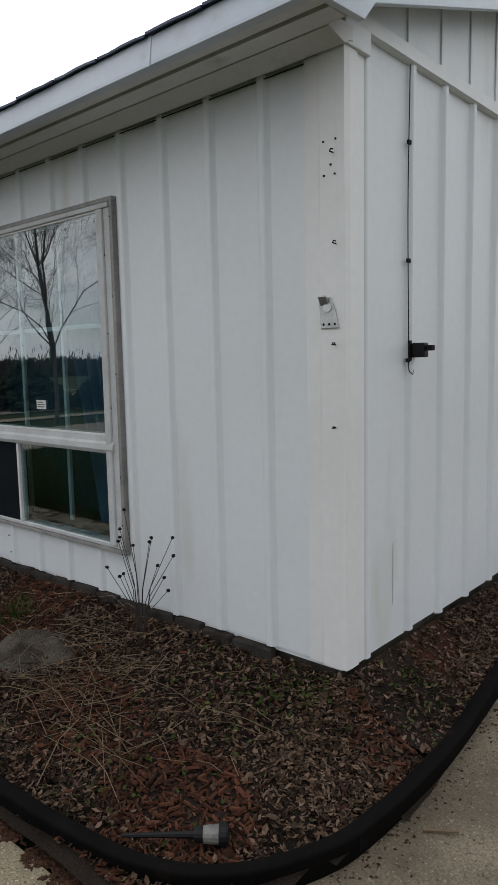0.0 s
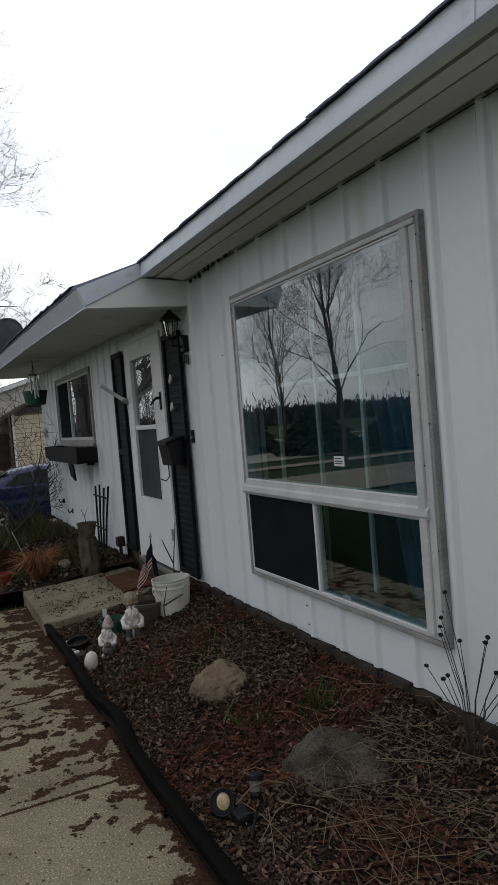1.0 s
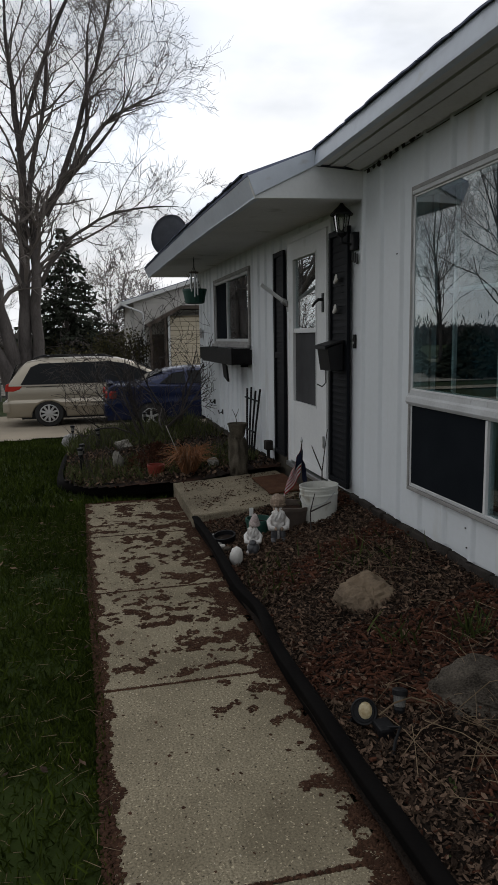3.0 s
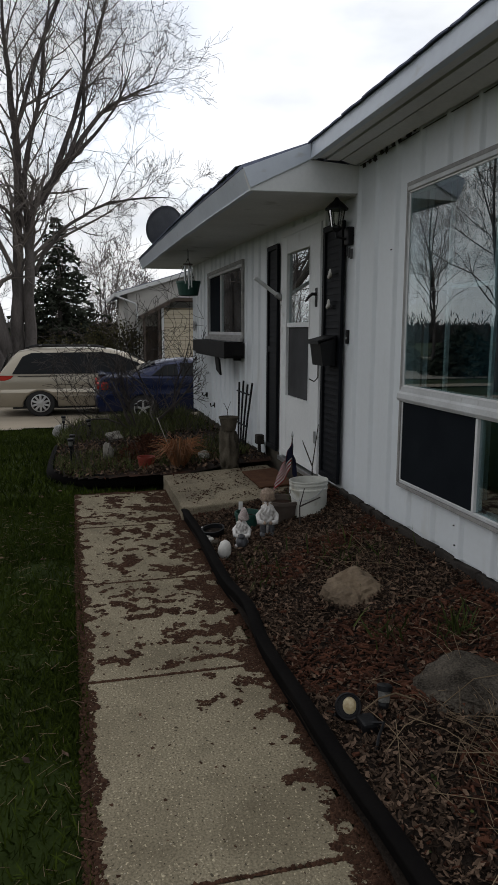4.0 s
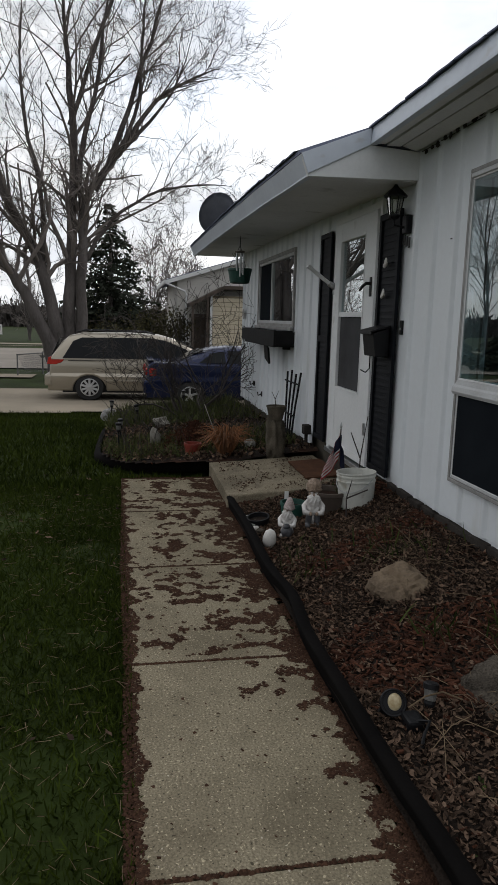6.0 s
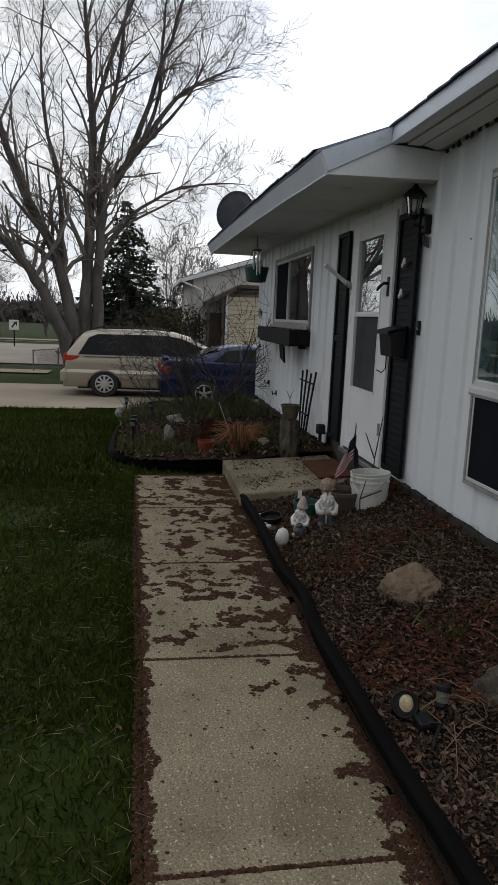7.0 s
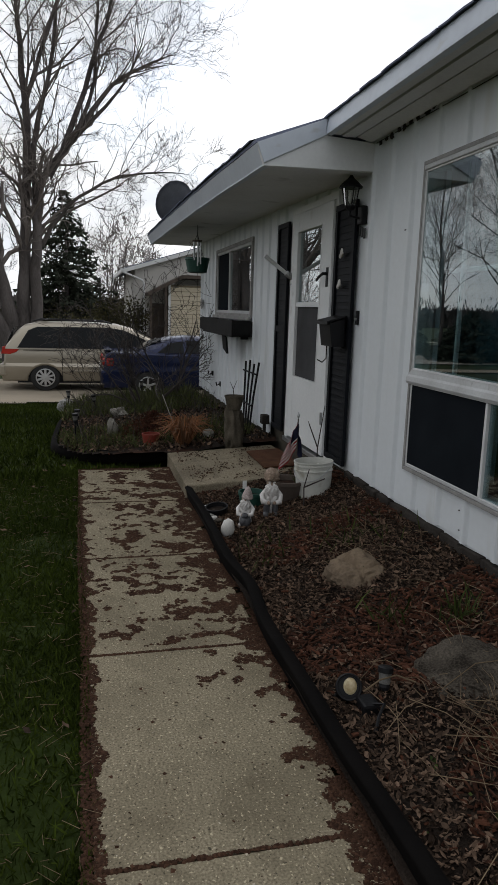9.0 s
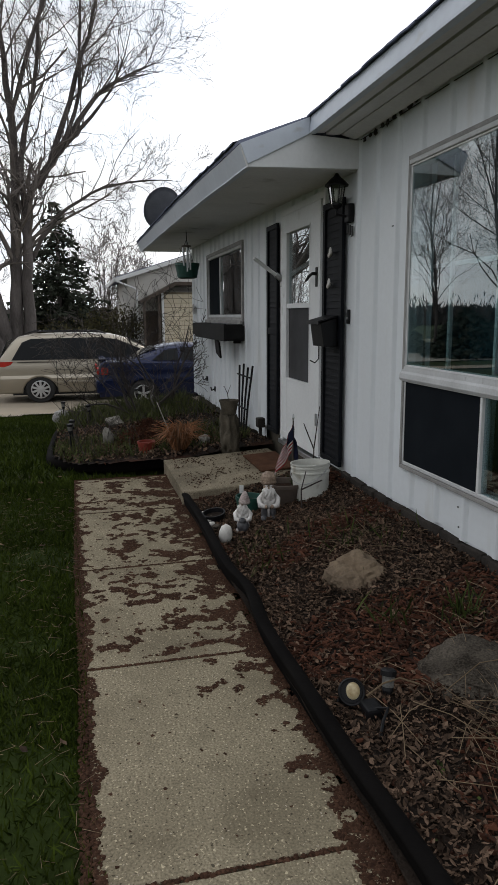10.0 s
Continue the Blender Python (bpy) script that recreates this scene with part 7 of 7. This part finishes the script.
# bare shrub in the far bed and thin saplings
def shrub(x, y, h, n, seed, label, w=0.5):
    rr, runs = random.Random(seed), []
    z = far_bed_z(x, y) - 0.05
    t = thing("bare_shrub", label, "shrub")
    for k in range(n):
        runs = []
        a = rr.uniform(0, 6.283)
        way = Vector((math.cos(a) * w, math.sin(a) * w, 1))
        grow(rr, Vector((x + 0.08 * math.cos(a), y + 0.08 * math.sin(a), z)), way, h * rr.uniform(0.55, 0.9), 0.017, 3, runs, 0.75, 0.12, (3, 5), 0.58, 0.22, 0.0033)
        tubes("stem", [r[:3] for r in runs], M_TWIG, t)
    return t


shrub(-9.6, -1.0, 1.55, 9, 3, "leafless twiggy shrub in the far bed", 0.55)
shrub(-10.4, -0.55, 2.1, 5, 4, "tall thin leafless shrub at the house corner", 0.28)


# ---- vehicles ----
def arch(yc, r, z0, n=9):
    """Points of a wheel arch from the front side over the top to the rear, for a profile walked from front to rear along the sill."""
    return [(yc + r * math.cos(math.pi * k / n), z0 + r * math.sin(math.pi * k / n)) for k in range(n + 1)]


def wheel(parent, x, y, r, width, side, spokes):
    w = part("wheel", L([(r * 0.66, -width / 2), (r * 0.93, -width / 2), (r, -width / 2 + 0.03), (r, width / 2 - 0.03), (r * 0.93, width / 2), (r * 0.66, width / 2)], 32, pose(x, y, r, 0, 90)), M_TYRE, parent, "black tyre")
    face = side * (width / 2 + 0.012)
    part("rim_barrel", L([(r * 0.64, -0.01), (r * 0.66, 0.01), (r * 0.60, 0.012), (r * 0.57, -0.008)], 32, pose(x + face, y, r, 0, 90)), M_RIM, w)
    part("rim_dish", L([(r * 0.58, -0.004), (r * 0.57, 0.0)], 24, pose(x + face + side * 0.012, y, r, 0, 90)), M_DARKGREY, w)
    part("hub", L([(r * 0.17, -0.01), (r * 0.15, 0.015), (r * 0.05, 0.018)], 16, pose(x + face + side * 0.02, y, r, 0, 90 * side)), M_RIM, w)
    for k in range(spokes):
        part("spoke", box(bmesh.new(), -0.008, 0.008, -r * 0.075, r * 0.075, r * 0.12, r * 0.62, bev=0.004, m=pose(x + face + side * 0.018, y, r, 360 / spokes * k)), M_RIM, w)
    return w


def shell(bm, sections):
    """Joins cross sections (lists of points of one count) into a skin with closed ends."""
    rows = [[bm.verts.new(p) for p in s] for s in sections]
    for a, b in zip(rows, rows[1:]):
        for k in range(len(a) - 1):
            bm.faces.new((a[k], a[k + 1], b[k + 1], b[k]))
    bm.faces.new(rows[0])
    bm.faces.new(rows[-1][::-1])
    return bm


def side_panel(bm, pts, w_of, out, t=0.006):
    """A thin glass panel on the flank: pts in (y, z), w_of gives the half width at a height."""
    a = [bm.verts.new((w_of(z) + out, y, z)) for y, z in pts]
    b = [bm.verts.new((w_of(z) + out - t, y, z)) for y, z in pts]
    bm.faces.new(a)
    bm.faces.new(b[::-1])
    for i in range(len(pts)):
        j = (i + 1) % len(pts)
        bm.faces.new((a[j], a[i], b[i], b[j]))
    return bm


def vehicle(name, label, category, m, paint, length, half, belt, roof, prof, cabin, inset, wheels, r, spokes):
    """prof: the lower body's outline in (y, z), rear to front over the top, ending on the sill; cabin: (y, z) of the roofline."""
    t = thing(name, label, category, m=m)
    sill = 0.24
    pts = list(prof)
    for yc in sorted(wheels, reverse=True):
        pts += arch(yc, r * 1.2, sill)
    pts.append((prof[0][0], sill))
    bm = P(pts, -half, half, bev=0.05)
    for zc in (0.30, 0.38, 0.46, 0.54, 0.62, 0.70, 0.78, 0.86, 0.94, 1.02):
        bmesh.ops.bisect_plane(bm, geom=bm.verts[:] + bm.edges[:] + bm.faces[:], plane_co=(0, 0, zc), plane_no=(0, 0, 1))
    for v in bm.verts:
        end = max(0.0, 0.9 - v.co.y) ** 2 * 0.05 + max(0.0, v.co.y - length + 1.1) ** 2 * 0.10
        v.co.x *= 1 - 0.10 * abs((v.co.z - 0.72) / 0.5) ** 2.2 - end
    body = part("body", bm, paint, t, smooth=True)
    body.data.set_sharp_from_angle(angle=radians(35))
    part("underbody", B(-half + 0.12, half - 0.12, 0.35, length - 0.35, 0.2, 0.5), M_BLACK, t)
    def w_of(z):
        return half - 0.03 - inset * max(0, (z - belt)) / (roof - belt)
    bm = bmesh.new()
    secs = []
    for y, z in cabin:
        w = w_of(z)
        wb = w_of(belt)
        secs.append([(-wb, y, belt - 0.03), (-(wb + w) / 2 - 0.01, y, (belt + z) / 2), (-w, y, z - 0.06), (-w + 0.10, y, z - 0.005), (0, y, z + 0.012), (w - 0.10, y, z - 0.005), (w, y, z - 0.06), ((wb + w) / 2 + 0.01, y, (belt + z) / 2), (wb, y, belt - 0.03)])
    shell(bm, secs)
    part("cabin", bm, paint, t, smooth=True)
    for yc in wheels:
        for s in (-1, 1):
            wheel(t, s * (half - 0.13), yc, r, 0.21, s, spokes)
    return t, w_of


VAN_Z, CAR_Z = lawn_z(-17.58, 0) + 0.012, lawn_z(-15.36, 0) + 0.012
van, van_w = vehicle("minivan", "gold minivan with dark tinted glass parked on the driveway", "minivan", pose(-17.56, -3.80, VAN_Z) @ Matrix.Diagonal((1, 1, 0.955, 1)), M_VAN, 5.08, 0.96, 1.08, 1.73,
                     [(0.0, 0.36), (-0.02, 0.62), (0.05, 0.66), (0.07, 0.98), (0.16, 1.10), (3.7, 1.08), (4.25, 1.0), (4.85, 0.84), (5.04, 0.66), (5.08, 0.36)],
                     [(0.10, 1.12), (0.34, 1.48), (0.50, 1.63), (0.85, 1.71), (1.9, 1.735), (2.7, 1.70), (3.15, 1.58), (3.7, 1.28), (4.0, 1.09)], 0.20, (1.0, 4.02), 0.345, 10)
for s in (1, -1):
    for pts in ([(0.40, 1.10), (0.64, 1.50), (0.84, 1.59), (1.385, 1.61), (1.39, 1.10)], [(1.40, 1.10), (1.395, 1.61), (2.46, 1.61), (2.49, 1.10)], [(2.50, 1.10), (2.47, 1.61), (2.85, 1.55), (3.35, 1.34), (3.66, 1.11)]):
        bm = side_panel(bmesh.new(), pts, van_w, 0.014)
        if s < 0:
            bmesh.ops.scale(bm, vec=(-1, 1, 1), verts=bm.verts)
        part("side_window", bm, M_CARGLASS, van)
    part("tail_light", P([(0.0, 0.93), (0.03, 1.10), (0.12, 1.13), (0.42, 1.06), (0.34, 0.97), (0.20, 0.92)], s * 0.80, s * 0.925, bev=0.015), M_RED, van, "red tail light")
    bm = side_panel(bmesh.new(), [(0.37, 1.085), (0.62, 1.515), (0.83, 1.605), (2.48, 1.625), (2.87, 1.565), (3.37, 1.35), (3.70, 1.085)], van_w, 0.0105, 0.02)
    if s < 0:
        bmesh.ops.scale(bm, vec=(-1, 1, 1), verts=bm.verts)
    part("window_surround", bm, M_BLACK, van, "black window surround")
    part("side_moulding", B(s * 0.955, s * 0.975, 1.40, 3.60, 0.50, 0.545, bev=0.006), M_VAN, van)
    part("door_handle", B(s * 0.955, s * 0.985, 2.20, 2.42, 0.985, 1.015, bev=0.008), M_VAN, van)
    for y in (1.40, 2.47):
        part("door_seam", B(s * 0.9595, s * 0.9625, y - 0.006, y + 0.006, 0.32, 1.06), M_BLACK, van)
    part("slide_rail", B(s * 0.9595, s * 0.964, 0.50, 1.40, 1.02, 1.035), M_BLACK, van)
    part("roof_rail", T([(s * 0.64, 0.7, 1.735), (s * 0.66, 0.85, 1.775), (s * 0.66, 2.4, 1.77), (s * 0.64, 2.6, 1.715)], 0.016, 6), M_BLACK, van)
    part("mirror", blob((0.10, 0.06, 0.08), 2, pose(s * 1.05, 3.25, 1.13), sub=2, rough=0.1), M_VAN, van)
for y in (1.0, 2.2):
    part("roof_bar", B(-0.66, 0.66, y - 0.02, y + 0.02, 1.765, 1.785, bev=0.005), M_BLACK, van)
part("rear_bumper", B(-0.94, 0.94, -0.07, 0.10, 0.38, 0.66, bev=0.05), M_VAN, van)
part("rear_window", box(bmesh.new(), -0.70, 0.70, -0.008, 0.008, -0.22, 0.22, bev=0.004, m=pose(0, 0.20, 1.37, -24)), M_CARGLASS, van)
part("windscreen", box(bmesh.new(), -0.72, 0.72, -0.008, 0.008, -0.40, 0.36, bev=0.004, m=pose(0, 3.46, 1.44, 60)), M_CARGLASS, van)

car, car_w = vehicle("coupe", "dark blue coupe parked on the driveway", "car", pose(-15.36, -1.47, CAR_Z), M_CAR, 4.55, 0.86, 0.98, 1.39,
                     [(0.0, 0.34), (-0.02, 0.62), (0.04, 0.98), (0.12, 1.03), (0.75, 1.02), (3.0, 0.97), (3.8, 0.86), (4.35, 0.72), (4.55, 0.56), (4.55, 0.34)],
                     [(0.55, 1.0), (0.95, 1.16), (1.45, 1.34), (1.9, 1.39), (2.4, 1.375), (2.75, 1.28), (3.3, 0.99)], 0.22, (0.94, 3.56), 0.31, 5)
for s in (1, -1):
    for pts in ([(1.15, 1.04), (1.45, 1.25), (1.72, 1.29), (1.74, 1.03)], [(1.80, 1.03), (1.79, 1.30), (2.35, 1.30), (2.95, 1.05)]):
        bm = side_panel(bmesh.new(), pts, car_w, 0.014)
        if s < 0:
            bmesh.ops.scale(bm, vec=(-1, 1, 1), verts=bm.verts)
        part("side_window", bm, M_CARGLASS, car)
    part("tail_light", L([(0.085, -0.02), (0.08, 0.02), (0.03, 0.035)], 18, pose(s * 0.70, -0.01, 0.82, 90)), M_RED, car, "round red tail light")
    part("corner_light", box(bmesh.new(), s * 0.80, s * 0.868, 0.05, 0.20, 0.74, 0.90, bev=0.03), M_RED, car)
    part("door_seam", B(s * 0.8595, s * 0.8625, 1.74, 1.752, 0.32, 0.98), M_BLACK, car)
    part("door_handle", B(s * 0.855, s * 0.88, 1.86, 2.0, 0.85, 0.88, bev=0.008), M_CAR, car)
part("rear_bumper", B(-0.84, 0.84, -0.07, 0.12, 0.34, 0.64, bev=0.05), M_CAR, car)
part("rear_window", box(bmesh.new(), -0.58, 0.58, -0.008, 0.008, -0.30, 0.26, bev=0.004, m=pose(0, 1.02, 1.20, -66)), M_CARGLASS, car)
part("deck_spoiler", box(bmesh.new(), -0.70, 0.70, 0.02, 0.16, 1.05, 1.075, bev=0.008), M_CAR, car)
part("number_plate", B(-0.16, 0.16, -0.085, -0.071, 0.62, 0.76), M_LABEL, car, "plain white plate")

# ---- chain-link fence beyond the driveway ----
fence = thing("chain_link_fence", "low grey chain-link fence by the road", "fence", m=pose(0, 0, 0))
fx, fy, fdx, fdy, fz = -24.0, -5.56, -0.9, 0.42, lawn_z(-24, 0)
for k in range(8):
    part("post", T([(fx + fdx * 1.6 * k, fy + fdy * 1.6 * k, fz - 0.05), (fx + fdx * 1.6 * k, fy + fdy * 1.6 * k, fz + 0.74)], 0.026, 7), M_FENCE, fence)
part("top_rail", T([(fx, fy, fz + 0.72), (fx + fdx * 11.2, fy + fdy * 11.2, fz + 0.72)], 0.018, 6), M_FENCE, fence)
mesh_runs = []
for k in range(180):
    s = k * 0.07
    for sg in (-1, 1):
        a, b = s, s + sg * 0.62
        if 0 <= b <= 12.4:
            u0, u1 = a * 0.9, b * 0.9
            mesh_runs.append(([Vector((fx + fdx * u0, fy + fdy * u0, fz + 0.05)), Vector((fx + fdx * u1, fy + fdy * u1, fz + 0.70))], [0.004, 0.004], 3))
tubes("wire_mesh", mesh_runs, M_FENCE, fence)

# ---- road sign and lamp post ----
sign = thing("road_sign", "small white road sign with an arrow shape on a dark post", "road sign", m=pose(-40, -8.9, -0.63))
part("post", T([(0, 0, 0), (0, 0, 1.5)], 0.04, 7), M_BLACK, sign)
part("sign_plate", B(0.045, 0.06, -0.26, 0.26, 0.95, 1.5, bev=0.005), M_LABEL, sign)
part("sign_mark", P([(-0.15, 1.1), (0.02, 1.36), (-0.12, 1.38), (0.18, 1.42), (0.16, 1.14), (0.08, 1.28), (-0.08, 1.06)], 0.0605, 0.064), M_BAR, sign)
lamp = thing("street_lamp", "dark thin street lamp post beyond the road", "street lamp", m=pose(-50, -11.6, -0.6))
part("pole", T([(0, 0, 0), (0, 0, 5.6)], [0.07, 0.05], 7), M_BLACK, lamp)
part("arm", T([(0, 0, 5.6), (0.2, 0.2, 5.9), (0.6, 0.6, 5.95)], 0.035, 6), M_BLACK, lamp)
part("head", B(0.45, 0.9, 0.45, 0.75, 5.85, 6.0, bev=0.03), M_BLACK, lamp)

# ---- neighbour's house ----
nb = thing("neighbour_house", "pale lap-sided house with a buff block front next door", "house")
nz = -0.65


def laps(parent, x, y0, y1, z0, z1, material, cut=None):
    z = z0
    while z < z1 - 0.02:
        a = y0 if cut is None else max(y0, cut(z))
        if y1 - a > 0.1:
            bm = bmesh.new()
            prism(bm, [(x, z), (x + 0.02, z + 0.003), (x + 0.006, z + 0.128), (x, z + 0.128)], a, y1, axis="y")
            part("siding_board", bm, material, parent)
        z += 0.13


main_wall = part("main_wall", P([(0.55, nz), (0.55, 3.27), (6.0, 4.97), (11.4, 3.27), (11.4, nz)], -42.0, -33.3), M_GREYSIDE, nb, "pale lap siding")
laps(main_wall, -33.299, 0.6, 9.0, nz + 0.1, 4.6, M_GREYSIDE, lambda z: 0.6 if z < 3.14 else 0.6 + (z - 3.14) / 0.312)
part("roof", P([(0.0, 3.13), (6.0, 5.0), (12.0, 3.13), (12.0, 3.28), (6.0, 5.16), (0.0, 3.28)], -42.6, -33.06), M_SHINGLE, nb)
part("rake_board", P([(0.0, 3.06), (6.0, 4.94), (12.0, 3.06), (12.0, 3.24), (6.0, 5.12), (0.0, 3.24)], -33.05, -32.96), M_TRIM, nb)
part("gutter", B(-42.6, -33.06, -0.08, 0.0, 3.08, 3.26), M_TRIM, nb)
wing = part("front_wing", P([(2.05, nz), (2.05, 2.55), (9.0, 2.55), (9.0, nz)], -33.25, -32.02), M_STEP, nb, "buff block wall")
for row in range(15):
    for k in range(4):
        y, z = 2.13 + 0.84 * k - 0.42 * (row % 2), nz + 0.05 + 0.205 * row
        part("wall_block", B(-32.019, -31.985, max(2.115, y), y + 0.832, z, z + 0.186, bev=0.010), M_TAN, wing)
part("corner_board", B(-32.03, -31.98, 2.0, 2.11, nz, 2.6), M_TRIM, nb)
part("wing_roof", P([(1.0, 2.16), (2.6, 3.0), (9.4, 3.0), (9.4, 2.85), (2.65, 2.85), (1.05, 2.02)], -33.2, -31.6), M_BROWN, nb, "dark porch roof edge")
part("porch_post", B(-31.75, -31.65, 1.12, 1.22, nz, 2.12), M_BROWN, nb)
part("porch_post", B(-31.75, -31.65, 1.80, 1.90, nz, 2.45), M_BROWN, nb)
part("porch_door", B(-33.29, -33.22, 1.25, 1.95, nz + 0.15, 1.7), M_BROWN, nb)
pw = part("window", B(-33.27, -33.2, 0.62, 1.12, 0.35, 1.5), M_TRIM, nb)
for k in range(3):
    for j in range(4):
        part("pane", B(-33.199, -33.19, 0.66 + 0.15 * k, 0.78 + 0.15 * k, 0.40 + 0.27 * j, 0.62 + 0.27 * j), M_CARGLASS, pw)
part("downspout", T([(-33.0, 0.0, 3.1), (-33.05, 0.9, 2.75), (-33.1, 0.98, 2.6), (-33.1, 0.98, nz)], 0.05, 6), M_TRIM, nb)
part("porch_rail", B(-31.75, -31.70, 0.2, 1.12, 0.15, 0.22), M_TRIM, nb)
for k in range(7):
    part("baluster", B(-31.74, -31.71, 0.22 + 0.13 * k, 0.25 + 0.13 * k, nz, 0.15), M_TRIM, nb)
# plain house across the lawn, seen only mirrored in the window
oh = thing("opposite_house", "plain pale house across the lawn", "house")
part("wall", B(-16, -4, -44, -36, -0.7, 2.2), M_TAN, oh)
part("roof", P([(-45, 2.2), (-40, 4.0), (-35, 2.2)], -17, -3), M_SHINGLE, oh)
for x in (-14, -11, -7):
    part("window", B(x, x + 1.3, -36.0, -35.94, 0.3, 1.5), M_CARGLASS, oh)


# ---- siding panels and shingles ----
clad(wall_south, X0, X1 - 0.155, [WIN, DOOR, SWIN], EAVE_LOW - 0.016)
turn = Matrix.Translation((X1, 0, 0)) @ Matrix.Rotation(radians(90), 4, "Z")
for i in range(24):
    a = 0.105 if i == 0 else 0.46 + 0.297 * (i - 1)
    b = 0.46 if i == 0 else a + 0.297
    siding_panel(wall_east, a, min(b, DEPTH), SIDE_BOT + (0.008 if i % 3 == 1 else 0), band_z + 0.01, turn)
shingles(roof_a, PORCH_X, 0.27, EAVE_Y - 0.008, 0.0, 1, lambda x: EAVE_TOP + 0.0015 + 0.0062 * min(0.0, x))
shingles(roof_c, ROOF_END, PORCH_X - 0.05, PORCH_Y - 0.072, 0.0, 2, lambda x: sag(x) + 0.159)
